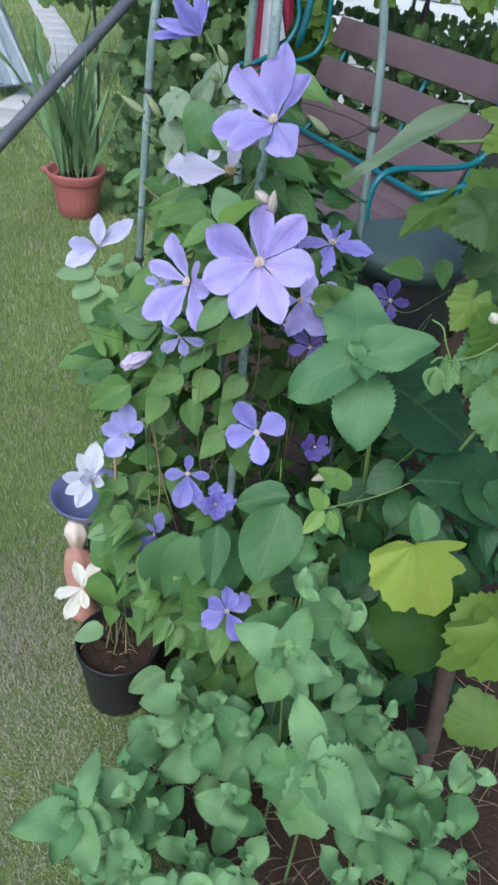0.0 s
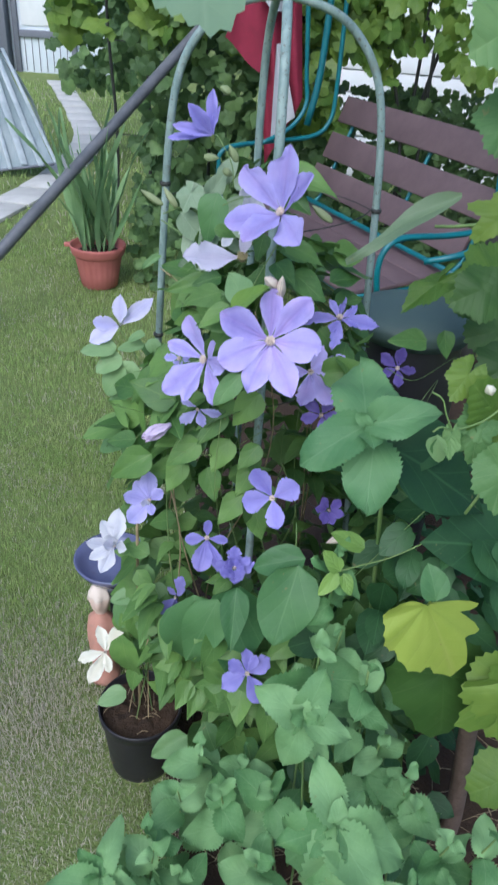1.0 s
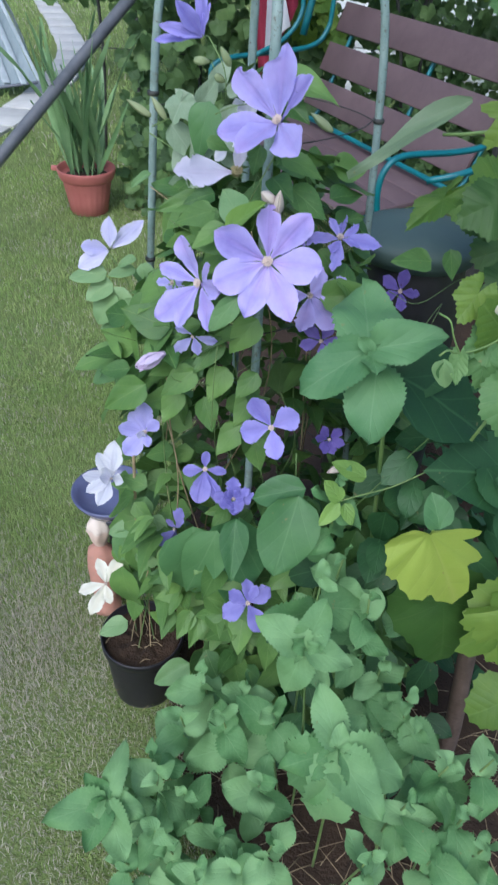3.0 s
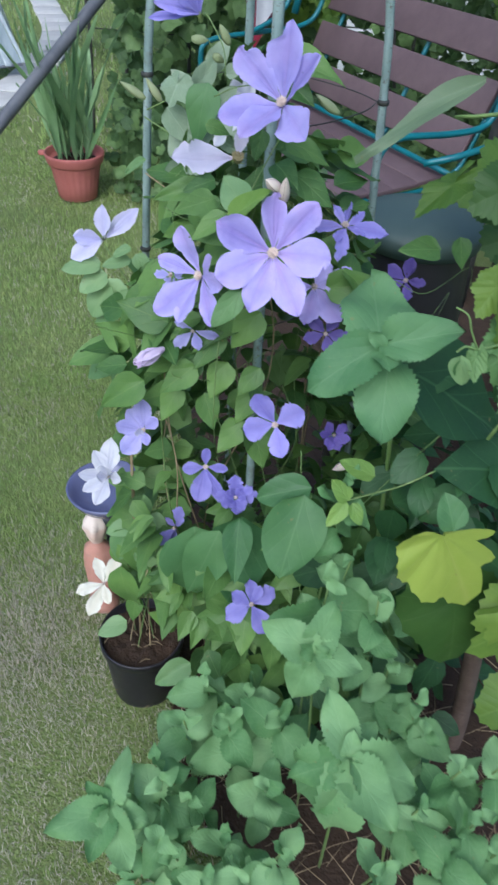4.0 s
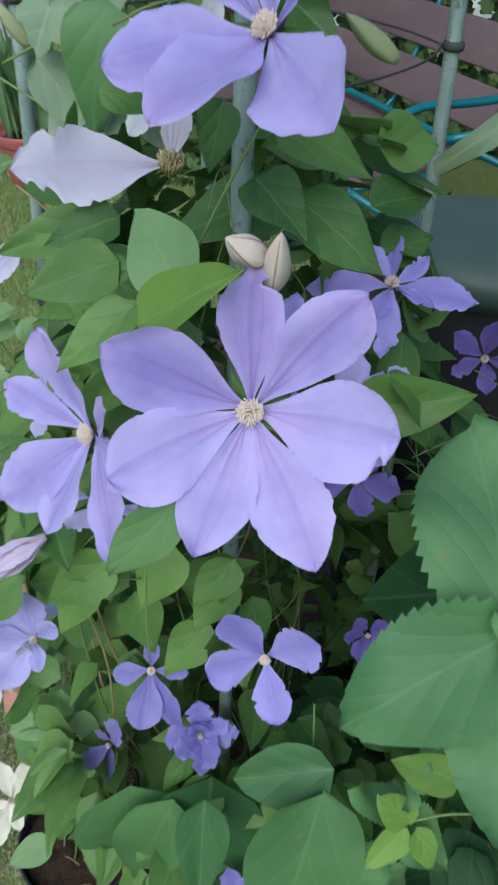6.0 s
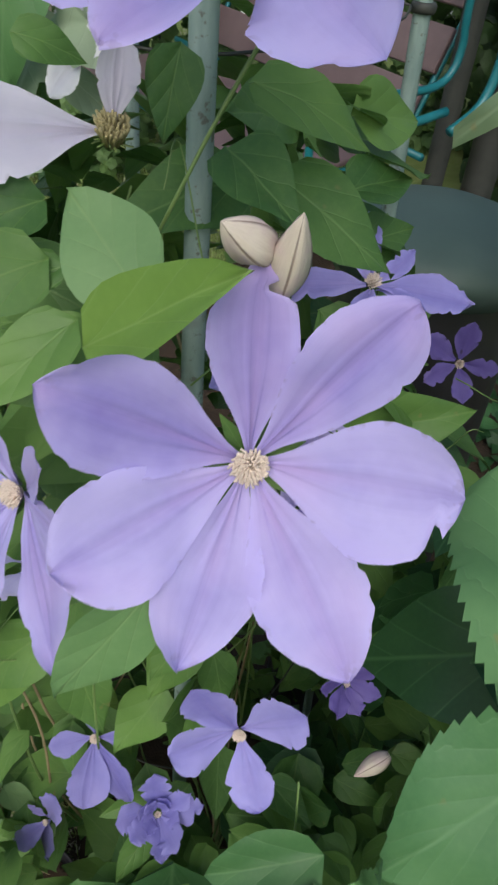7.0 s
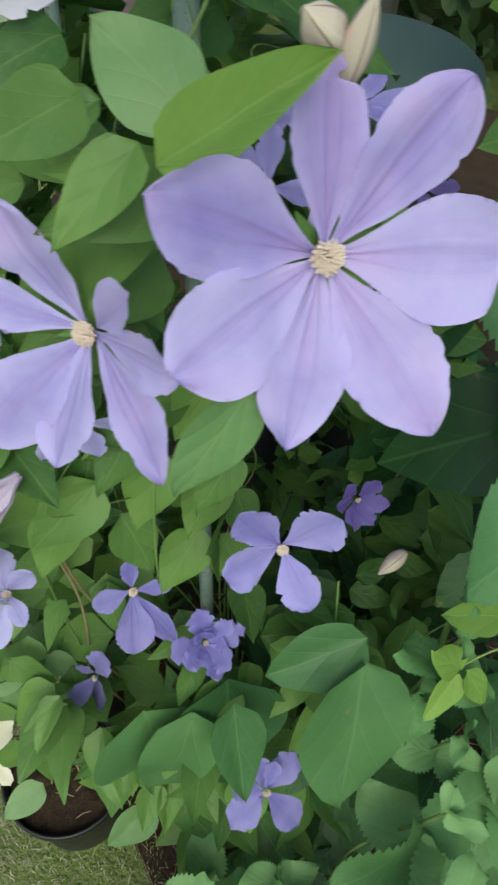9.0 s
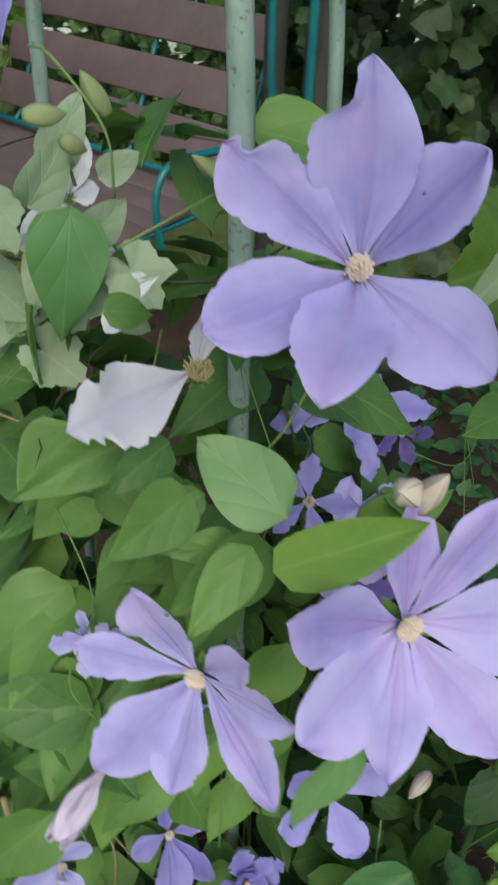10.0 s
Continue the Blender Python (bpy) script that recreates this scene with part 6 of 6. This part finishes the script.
tube("cane", [POT + Vector((-0.005, 0.01, 0.12)), POT + Vector((-0.002, 0.03, 0.55)), POT + Vector((0.0, 0.05, 0.82))], 0.0035, M["stem_dry"], young, 3, 6)
for i in range(6):
    a = i * 1.1
    tube("stem", [POT + Vector((0.03 * math.cos(a), 0.03 * math.sin(a), 0.165)), POT + Vector((0.02 * math.cos(a + 1), 0.02 * math.sin(a + 1), 0.3)), POT + Vector((0.05 * math.cos(a + 2), 0.04 * math.sin(a + 2), 0.38 + 0.03 * i))], 0.0016, M["stem_dry" if i % 2 else "stem"], young, 5, 5)
blossom(young, (-0.220, 1.095, 0.414), (-0.15, 0.6, 0.95), [(195, 0.066, 0.40, 4), (105, 0.062, 0.42, 10), (58, 0.072, 0.42, 10), (-118, 0.082, 0.38, 2), (-80, 0.050, 0.40, 2)], "petal_cream", 0, 0.006, 30, label="cream star-shaped flower")
for p, q, up, w, v in (
    ((-0.175, 1.080, 0.305), (-0.236, 1.050, 0.287), (0, -0.4, 0.9), 0.9, 0), ((-0.152, 1.100, 0.362), (-0.161, 1.070, 0.309), (0, -0.7, 0.7), 1.0, 1), ((-0.149, 1.150, 0.543), (-0.211, 1.130, 0.540), (0, -0.5, 0.8), 0.9, 2),
    ((-0.189, 1.130, 0.499), (-0.181, 1.100, 0.416), (-0.4, -0.7, 0.4), 0.7, 3), ((-0.152, 1.120, 0.496), (-0.096, 1.110, 0.468), (0, -0.6, 0.8), 0.9, 4), ((-0.136, 1.140, 0.520), (-0.150, 1.110, 0.481), (0, -0.7, 0.7), 0.9, 0),
    ((-0.176, 1.080, 0.476), (-0.159, 1.050, 0.312), (-0.3, -0.7, 0.5), 0.6, 3), ((-0.157, 1.120, 0.504), (-0.142, 1.100, 0.438), (0, -0.7, 0.6), 0.9, 1), ((-0.127, 1.140, 0.643), (-0.142, 1.120, 0.574), (0, -0.7, 0.6), 0.9, 2),
    ((-0.114, 1.130, 0.596), (-0.080, 1.110, 0.566), (0, -0.7, 0.6), 0.9, 0), ((-0.168, 1.140, 0.540), (-0.191, 1.120, 0.462), (0, -0.7, 0.6), 0.9, 4),
    ((-0.058, 1.050, 0.336), (-0.110, 1.030, 0.396), (0, -0.6, 0.8), 0.9, 1), ((-0.028, 1.020, 0.235), (-0.109, 0.980, 0.200), (0, -0.6, 0.8), 0.8, 2)):
    leaf(young, "pale" if v % 2 == 0 else "clematis", p, q, up, w, v)
rng = random.Random(93)
for i in range(14):
    a, r = rng.uniform(0, 6.3), rng.uniform(0.01, 0.075)
    p = POT + Vector((r * math.cos(a), r * math.sin(a), 0.186))
    d = Vector((rng.gauss(0, 1), rng.gauss(0, 1), rng.uniform(0.1, 0.9))).normalized() * rng.uniform(0.02, 0.05)
    tube("dry_stalk", [p, p + d * 0.5 + Vector((0, 0, 0.008)), p + d], 0.0009, M["stem_dry"], young, 3, 4)

# ---- figurine and lamp beside the pot ----
FIG = Vector((-0.288, 1.36, 0))
fig_profile = [(0.050, 0.0), (0.060, 0.006), (0.060, 0.03), (0.046, 0.045), (0.050, 0.09), (0.054, 0.13), (0.050, 0.17), (0.047, 0.21), (0.042, 0.24), (0.026, 0.258), (0.024, 0.266), (0.034, 0.28), (0.040, 0.30), (0.041, 0.32), (0.036, 0.342), (0.022, 0.358), (0.006, 0.364)]


def fig_bulge(a, i):
    """Arms at the sides, a round belly and a small nose."""
    if 6 <= i <= 8:
        return 1 + 0.22 * math.exp(-((abs(math.cos(a)) - 1) / 0.12) ** 2)
    if 11 <= i <= 15:
        return 1 + 0.30 * math.exp(-((a - 4.71) / 0.30) ** 2) * (i in (12, 13)) + 0.22 * math.exp(-((abs(a - 4.71) - 1.1) / 0.28) ** 2) * (i in (13, 14)) - 0.10 * math.exp(-((abs(a - 4.71) - 0.55) / 0.2) ** 2) * (i == 13)
    return 1 + (0.12 * max(0, -math.sin(a)) if 3 <= i <= 6 else 0)


fig = thing("garden_figurine", FIG, "small pinkish clay garden figurine standing on the lawn", "figurine", me=mesh("garden_figurine", *turned([(0.68 * r, z) for r, z in fig_profile], 40, fig_bulge), M["figurine"]))

LAMP = Vector((-0.258, 1.406, 0.393))
lamp = thing("garden_lamp", (LAMP.x, LAMP.y, 0), "garden lamp with a blue-violet glazed dish on a dark post", "garden lamp")
LB = Matrix.Translation((LAMP.x, LAMP.y, LAMP.z))
part("dish", mesh("dish", *turned([(0.02, -0.034), (0.056, -0.031), (0.084, -0.013), (0.097, 0.012), (0.100, 0.021), (0.096, 0.022), (0.083, 0.004), (0.05, -0.014), (0.01, -0.018)], 44), M["blue_glaze"]), lamp, LB)
part("collar", mesh("collar", *turned([(0.03, -0.07), (0.058, -0.066), (0.06, -0.05), (0.05, -0.036), (0.02, -0.03)], 32), M["dark_metal"]), lamp, LB)
tube("post", [(LAMP.x, LAMP.y, 0), (LAMP.x, LAMP.y, LAMP.z * 0.5), (LAMP.x, LAMP.y, LAMP.z - 0.06)], 0.016, M["dark_metal"], lamp, 2, 12)

# ---- terracotta planter with sword leaves ----
TP = Vector((-0.885, 4.40, 0))
tpot = thing("terracotta_planter", TP, "terracotta-coloured plastic planter with a ribbed wall", "flower pot")
tpr = [(0.105, 0.0), (0.112, 0.004), (0.128, 0.10), (0.143, 0.185), (0.148, 0.195), (0.146, 0.2), (0.158, 0.205), (0.163, 0.215), (0.172, 0.245), (0.174, 0.262), (0.170, 0.268), (0.163, 0.262), (0.155, 0.235), (0.146, 0.22)]
part("body", mesh("body", *turned(tpr, 96, lambda a, i: 1 + (0.012 * math.cos(24 * a) if 1 <= i <= 3 else 0)), M["terracotta"]), tpot, Matrix.Translation(TP))
part("soil", mesh("soil", *turned([(0.148, 0.215), (0.10, 0.226), (0.05, 0.222), (0.01, 0.226)], 32, lambda a, i: 1 + 0.03 * math.sin(4 * a + i)), M["soil"]), tpot, Matrix.Translation(TP))
part("handle", from_bm("handle", box(0.05, 0.03, 0.03, 0.01), M["terracotta"]), tpot, Matrix.Translation(TP + Vector((-0.185, 0, 0.25))))
glad = thing("gladiolus", TP + Vector((0, 0, 0.22)), "tuft of upright sword-shaped green leaves", "potted plant")
sword = [leaf_mesh("leaf", M["blade"], lance, 0.052, 10, 1, 0.5, 0.06 + 0.06 * i, 0.0, seed=i) for i in range(4)]
rng = random.Random(8)
for i in range(38):
    a, r = rng.uniform(0, 6.3), 0.10 * math.sqrt(rng.random())
    lean = Vector((rng.gauss(-0.08, 0.20), rng.gauss(0, 0.20), 1))
    ln = rng.uniform(0.45, 0.92)
    base = TP + Vector((r * math.cos(a), r * math.sin(a), 0.215))
    part("leaf", sword[i % 4], glad, axes(lean, (math.cos(a * 3), math.sin(a * 3), 0.1), base, ln * rng.uniform(0.9, 1.3), ln, ln))


# ---- garden swing: slatted bench in a teal tube frame ----
SU, SN = Vector((-0.45, 0.893, 0)), Vector((0.893, 0.45, 0))


def sw(u, n, z):
    """A place by its run along the bench, its depth towards the back and its height."""
    return SU * u + SN * n + Vector((0, 0, z))


swing = thing("garden_swing", sw(3.0, 2.1, 0), "garden swing bench with brown wooden slats and teal tube arms", "garden swing")
slat_me = from_bm("slat", box(1.40, 0.146, 0.022, 0.005), M["slat"])


def slat(u, n, z, tilt):
    x, zz = SU, (Matrix.Rotation(radians(tilt), 3, SU) @ Vector((0, 0, 1)))
    y = zz.cross(x)
    c = sw(u, n, z)
    part("slat", slat_me, swing, Matrix(((x.x, y.x, zz.x, c.x), (x.y, y.y, zz.y, c.y), (x.z, y.z, zz.z, c.z), (0, 0, 0, 1))))


for n, z in ((2.565, 1.095), (2.485, 0.905), (2.40, 0.735)):
    slat(3.14, n, z, -68)
for n, z in ((2.24, 0.60), (2.11, 0.585), (1.98, 0.575), (1.85, 0.575)):
    slat(3.14, n, z, -4)
for u in (2.45, 3.0, 3.72):
    tube("back_bar", [sw(u, 1.82, 0.555), sw(u, 2.2, 0.56), sw(u, 2.37, 0.62), sw(u, 2.44, 0.745), sw(u, 2.62, 1.15)], 0.011, M["teal"], swing, 5, 8)
tube("seat_rail", [sw(2.25, 2.27, 0.645), sw(3.0, 2.27, 0.645), sw(3.84, 2.27, 0.645)], 0.013, M["teal"], swing, 2, 8)
tube("front_rail", [sw(2.25, 1.8, 0.555), sw(3.0, 1.8, 0.555), sw(3.84, 1.8, 0.555)], 0.013, M["teal"], swing, 2, 8)
tube("armrest", [sw(2.25, 1.80, 0.60), sw(2.25, 1.775, 0.74), sw(2.25, 1.80, 0.83), sw(2.25, 1.88, 0.866), sw(2.25, 2.1, 0.858), sw(2.25, 2.25, 0.865), sw(2.25, 2.315, 0.905), sw(2.25, 2.332, 0.98), sw(2.25, 2.314, 1.132), sw(2.25, 2.28, 1.9)], 0.013, M["teal"], swing, 6, 8)
tube("armrest", [sw(3.84, 1.80, 0.60), sw(3.84, 1.775, 0.80), sw(3.84, 1.82, 0.90), sw(3.84, 2.1, 0.93), sw(3.84, 2.36, 0.95), sw(3.84, 2.47, 1.02), sw(3.84, 2.50, 1.2), sw(3.84, 2.50, 1.9)], 0.013, M["teal"], swing, 6, 8)
tube("hanger", [sw(3.80, 2.02, 0.93), sw(3.82, 2.2, 1.0), sw(3.83, 2.3, 1.12), sw(3.84, 2.29, 1.3), sw(3.84, 2.24, 1.9)], 0.013, M["teal"], swing, 6, 8)
tube("strut", [sw(3.9, 2.36, 1.0), sw(3.9, 2.42, 1.3), sw(3.9, 2.45, 1.9)], 0.020, M["teal"], swing, 3, 8)
tube("strut", [sw(2.28, 2.66, 0.0), sw(2.27, 2.64, 1.0), sw(2.22, 2.62, 1.9)], 0.062, M["wire"], swing, 3, 8)
tube("hanger", [sw(2.15, 2.25, 0.76), sw(2.15, 2.346, 0.81), sw(2.15, 2.387, 0.866), sw(2.15, 2.405, 0.953), sw(2.15, 2.40, 1.039), sw(2.15, 2.36, 1.9)], 0.016, M["teal"], swing, 5, 8)
tube("strut", [sw(2.34, 2.47, 0.0), sw(2.34, 2.46, 1.0), sw(2.33, 2.42, 1.9)], 0.040, M["wire"], swing, 3, 8)
tube("stub", [sw(2.22, 1.98, 0.77), sw(2.16, 2.06, 0.80), sw(2.14, 2.2, 0.83)], 0.014, M["teal"], swing, 4, 8)
RL, RR = Vector((-1.255, 3.700, 0.416)), Vector((-0.347, 4.900, 1.396))
tube("leg", [RL + (RL - RR) * 0.45, RL, RR, RR + (RR - RL) * 0.35], 0.032, M["dark_pipe"], swing, 2, 12, label="dark grey steel tube leg")
LEGTOP = RR + (RR - RL) * 0.35
tube("beam", [LEGTOP, sw(3.0, 2.3, 1.92), sw(2.2, 2.5, 1.92)], 0.02, M["dark_pipe"], swing, 2, 10)

# folded canopy hung up behind the bench
canopy = thing("folded_canopy", (0.154, 4.750, 1.304), "red and pale grey folded cloth hanging from a line", "cloth")


def cloth(name, mat, top, bottom, folds, depth, seed, label=""):
    rows, cols = 14, 26
    t0, t1, b0, b1 = (Vector(p) for p in (*top, *bottom))
    verts, faces = [], []
    for side in range(2):
        for i in range(rows + 1):
            for j in range(cols + 1):
                s, t = j / cols, i / rows
                p = t0.lerp(t1, s).lerp(b0.lerp(b1, s), t)
                verts.append(p + Vector((0, depth * math.sin(folds * s * 6.28 + 0.8 * math.sin(3 * t + seed)) + side * 0.004, 0.01 * math.sin(7 * s + seed) * t)))
    n = (rows + 1) * (cols + 1)
    for side in range(2):
        for i in range(rows):
            for j in range(cols):
                a = side * n + i * (cols + 1) + j
                f = (a, a + 1, a + cols + 2, a + cols + 1)
                faces.append(f if side else f[::-1])
    part(name, mesh(name, verts, faces, mat), canopy, None, label)


cloth("red_panel", M["red_cloth"], ((-0.002, 4.700, 1.879), (0.243, 4.700, 1.895)), ((0.123, 4.700, 0.730), (0.322, 4.700, 1.120)), 2.0, 0.03, 0)
cloth("red_corner", M["red_cloth"], ((-0.035, 4.660, 1.666), (0.087, 4.660, 1.727)), ((-0.149, 4.660, 1.409), (0.111, 4.660, 1.204)), 1.0, 0.02, 1)
cloth("grey_panel", M["grey_cloth"], ((-0.001, 4.600, 1.876), (0.194, 4.600, 1.888)), ((0.049, 4.600, 1.605), (0.196, 4.600, 1.532)), 1.5, 0.02, 2, "pale grey lining")
cloth("grey_tail", M["grey_cloth"], ((0.144, 4.620, 1.401), (0.176, 4.620, 1.403)), ((0.146, 4.620, 0.881), (0.283, 4.620, 1.034)), 1.0, 0.01, 3, "pale grey lining")

# ---- water butt ----
RB = Vector((0.435, 1.56, 0))
barrel = thing("water_butt", RB, "narrow dark green plastic water butt with a domed lid", "water butt")
BH = 1.06
# black body: shade below the lid is put into its colour
part("body", mesh("body", *turned([(0.104, 0.0), (0.112, 0.01), (0.132, BH * 0.35), (0.134, BH * 0.6), (0.128, BH * 0.86), (0.120, BH - 0.03), (0.118, BH - 0.02)], 56, lambda a, i: 1 + 0.006 * math.cos(18 * a)), M["black_plastic"]), barrel, Matrix.Translation(RB))
part("lid", mesh("lid", *turned([(0.122, BH - 0.03), (0.136, BH - 0.028), (0.139, BH), (0.136, BH + 0.01), (0.120, BH + 0.022), (0.088, BH + 0.034), (0.044, BH + 0.042), (0.008, BH + 0.044)], 56), M["green_plastic"]), barrel, Matrix.Translation(RB))

# ---- vines behind the lawn ----
hedge = thing("vine_hedge", (-0.2, 5.8, 0), "tall tangle of grape vines on wires behind the lawn", "hedge", kind="stuff")
rng = random.Random(11)
hedge_leaf = [vine_mesh("leaf", M["hedge"], i, 0.3, 0.15, 20) for i in range(3)]


def tangle(count, area, height, size, seed, dense=0.5):
    rng = random.Random(seed)
    items = []
    while len(items) < count:
        x, y, z = rng.uniform(*area[:2]), rng.uniform(*area[2:]), height[0] + (height[1] - height[0]) * rng.random()
        if noise.noise(Vector((x * 2.2, y * 2.2, z * 2.2))) < -dense:
            continue
        items.append((Vector((x, y, z)), Vector((rng.gauss(0, 0.7), rng.gauss(-0.2, 0.5), rng.gauss(-0.6, 0.5))), Vector((rng.gauss(0, 0.5), -0.9, rng.gauss(0.5, 0.4))), rng.uniform(0.6, 1.2) * size))
    return items


joined("leaves", hedge_leaf, tangle(1500, (-0.75, 0.5, 5.0, 5.9), (0.0, 2.1), 0.10, 1, 0.35), hedge)
joined("leaves", [vine_mesh("leaf", M["vine"], i + 30, 0.2, 0.2, 24) for i in range(3)], tangle(330, (-1.25, 0.4, 4.9, 5.3), (1.35, 2.2), 0.12, 12, 0.2), hedge)
joined("leaves", hedge_leaf, tangle(700, (-1.9, -0.7, 7.4, 8.4), (0.7, 2.6), 0.12, 2, 0.3), hedge)
joined("leaves", hedge_leaf, tangle(500, (-0.7, 0.6, 4.3, 5.0), (0.0, 0.5), 0.075, 5, 0.2), hedge)
for i, (x, y) in enumerate(((-0.98, 5.6), (-0.75, 5.7), (-0.3, 5.5), (0.25, 5.6))):
    tube("trunk", [(x, y, -0.02), (x + 0.03, y, 0.7), (x - 0.02, y + 0.05, 1.5), (x + 0.04, y, 2.3)], 0.014, M["wire"], hedge, 4, 6, 0.7)
for z in (0.7, 1.3):
    tube("wire", [(-1.0, 5.6, z), (-0.2, 5.6, z - 0.02), (0.5, 5.6, z)], 0.004, M["wire"], hedge, 3, 5)
hedge2 = thing("house_vine", (1.4, 5.2, 0), "grape vine with yellow-green leaves on dark rods before a white wall", "climbing plant")
house_leaf = [vine_mesh("leaf", M["vine"], i + 9, 0.3, 0.15, 24) for i in range(3)]
tagged(joined("leaves", house_leaf, tangle(560, (0.45, 2.5, 4.7, 5.4), (1.42, 2.5), 0.11, 3, 0.1), hedge2), kind="stuff")
tagged(joined("leaves", house_leaf, tangle(150, (0.33, 0.85, 4.75, 5.2), (0.89, 1.69), 0.10, 14, 0.2), hedge2), kind="stuff")
tagged(joined("leaves", house_leaf, tangle(120, (0.4, 0.95, 4.8, 5.3), (0.9, 1.8), 0.10, 6, 0.1), hedge2), kind="stuff")
tagged(joined("leaves", hedge_leaf, tangle(2200, (0.5, 2.9, 4.9, 5.8), (0.0, 1.12), 0.075, 4, 0.55), hedge2), kind="stuff")
tagged(joined("leaves", house_leaf, tangle(46, (1.12, 1.62, 4.45, 4.75), (1.02, 1.62), 0.12, 17, 0.05), hedge2), kind="stuff")
# hedge on the right: its darkness is in the leaf colour
shade_leaf = [vine_mesh("leaf", M["vine_deep_shade"], i + 20, 0.3, 0.15, 16) for i in range(3)]
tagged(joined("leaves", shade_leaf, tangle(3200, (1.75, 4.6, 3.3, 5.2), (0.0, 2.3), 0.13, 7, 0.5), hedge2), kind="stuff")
for p, q in (((0.781, 5.000, 1.508), (0.978, 5.000, 0.971)), ((1.069, 5.100, 1.732), (1.057, 5.100, 0.978)), ((1.126, 5.050, 1.736), (1.138, 5.050, 0.956)), ((1.243, 5.200, 1.590), (1.110, 5.200, 0.948))):
    p, q = Vector(p), Vector(q)
    tube("rod", [p + (p - q) * 0.6, p, q, Vector((q.x + (q.x - p.x) * 0.8, q.y, 0))], 0.011, M["wire"], hedge2, 3, 6)

# ---- white house wall ----
house = thing("house", (3.0, 7.2, 0), "house with white horizontal board cladding", "house")
board = from_bm("board", box(7.0, 0.03, 0.19, 0.006), M["white_board"])
part("wall", from_bm("wall", box(7.0, 0.2, 3.6, 0.01), M["white_board"]), house, pose(4.3, 7.36, 1.8, 0, 0, -12))
for i in range(18):
    part("board", board, house, pose(4.3 - 0.03, 7.36 - 0.125, 0.12 + 0.2 * i, -4, 0, -12))

# ---- shed at the end of the path ----
shed = thing("shed", (-4.2, 15, 0), "white shed with a grey-framed panelled door", "shed")
part("wall", from_bm("wall", box(5.0, 0.2, 2.9, 0.01), M["blue_white"]), shed, pose(-5.2, 15.35, 1.45))
part("roof", from_bm("roof", box(5.4, 2.5, 0.12, 0.02), M["roof"]), shed, pose(-5.2, 16.2, 3.0, 8))
DOOR_X = -3.93
door = part("door", from_bm("door", box(0.98, 0.05, 2.1, 0.008), M["blue_white"]), shed, pose(DOOR_X, 15.22, 1.03))
for x in (-0.53, 0.53):
    part("frame", from_bm("frame", box(0.10, 0.09, 2.3, 0.01), M["dark_frame"]), door, pose(DOOR_X + x, 15.18, 1.12))
for z in (0.64, 2.2):
    part("rail", from_bm("rail", box(0.955, 0.08, 0.12, 0.01), M["dark_frame"]), door, pose(DOOR_X, 15.175, z))
part("pane", from_bm("pane", box(0.84, 0.02, 1.3, 0.004), M["white_board"]), door, pose(DOOR_X, 15.185, 1.42))
for i in range(7):
    part("batten", from_bm("batten", box(0.012, 0.015, 0.56, 0.003), M["dark_frame"]), door, pose(DOOR_X - 0.39 + 0.13 * i, 15.19, 0.30))
part("gatepost", from_bm("gatepost", box(0.42, 0.3, 2.8, 0.01), M["dark_frame"]), shed, pose(DOOR_X - 0.86, 15.1, 1.4))

# ---- cold frame with cloudy sheets ----
cold = thing("cold_frame", (-3.0, 7.8, 0), "leaning cold frame covered with cloudy plastic sheet", "cold frame")
sheet_v, sheet_f = [], []
CF = [Vector((-3.077, 7.600, 1.180)), Vector((-2.461, 7.900, 0.967)), Vector((-1.829, 7.100, 0.127)), Vector((-2.934, 6.900, -0.026))]
for i in range(13):
    for j in range(13):
        p = CF[0].lerp(CF[1], j / 12).lerp(CF[3].lerp(CF[2], j / 12), i / 12)
        sheet_v.append(p + Vector((0, 0.03 * noise.noise(p * 3), 0.05 * noise.noise(p * 2.5))))
for i in range(12):
    for j in range(12):
        a = i * 13 + j
        sheet_f.append((a, a + 1, a + 14, a + 13))
part("sheet", mesh("sheet", sheet_v, sheet_f, M["film"]), cold)
for a, b in ((CF[0], CF[1]), (CF[2], CF[3])):
    tube("lath", [a, (a + b) / 2, b], 0.014, M["dark_frame"], cold, 2, 6)
for i in range(9):
    a, b = CF[1].lerp(CF[0], i / 8), CF[2].lerp(CF[3], i / 8)
    d, away = b - a, (CF[0] - CF[1]).cross(CF[2] - CF[1]).normalized()
    part("slat", from_bm("slat", box(0.034 + 0.018 * (i % 3), d.length * (1.02 + 0.03 * math.sin(i * 2.3)), 0.012, 0.003), M["film_slat"]), cold, axes(d + Vector((0.04 * math.sin(i * 3.1), 0, 0)), away, (a + b) / 2 + away * (0.035 if away.y < 0 else -0.035)))
for p in (CF[1], CF[0]):
    tube("prop", [p, p + Vector((0.1, 0.5, -p.z * 0.5)), Vector((p.x + 0.15, p.y + 0.8, 0))], 0.018, M["blue_white"], cold, 2, 6)

# ---- far edge of the garden ----
far = thing("far_trees", (0, 30, 0), "dark row of trees beyond the garden", "trees", kind="stuff", me=None)
clump = [vine_mesh("leaf", M["hedge"], i + 3, 0.2, 0.2, 12) for i in range(3)]
joined("crown", clump, tangle(1600, (-26, 26, 26, 32), (0.0, 9.0), 0.9, 9, 0.2), far)
for i in range(9):
    tube("trunk", [(-24 + 6 * i, 29.5, -0.05), (-23.9 + 6 * i, 29.4, 3), (-24.2 + 6 * i, 29.6, 7)], 0.22, M["bark"], far, 3, 8, 0.5)
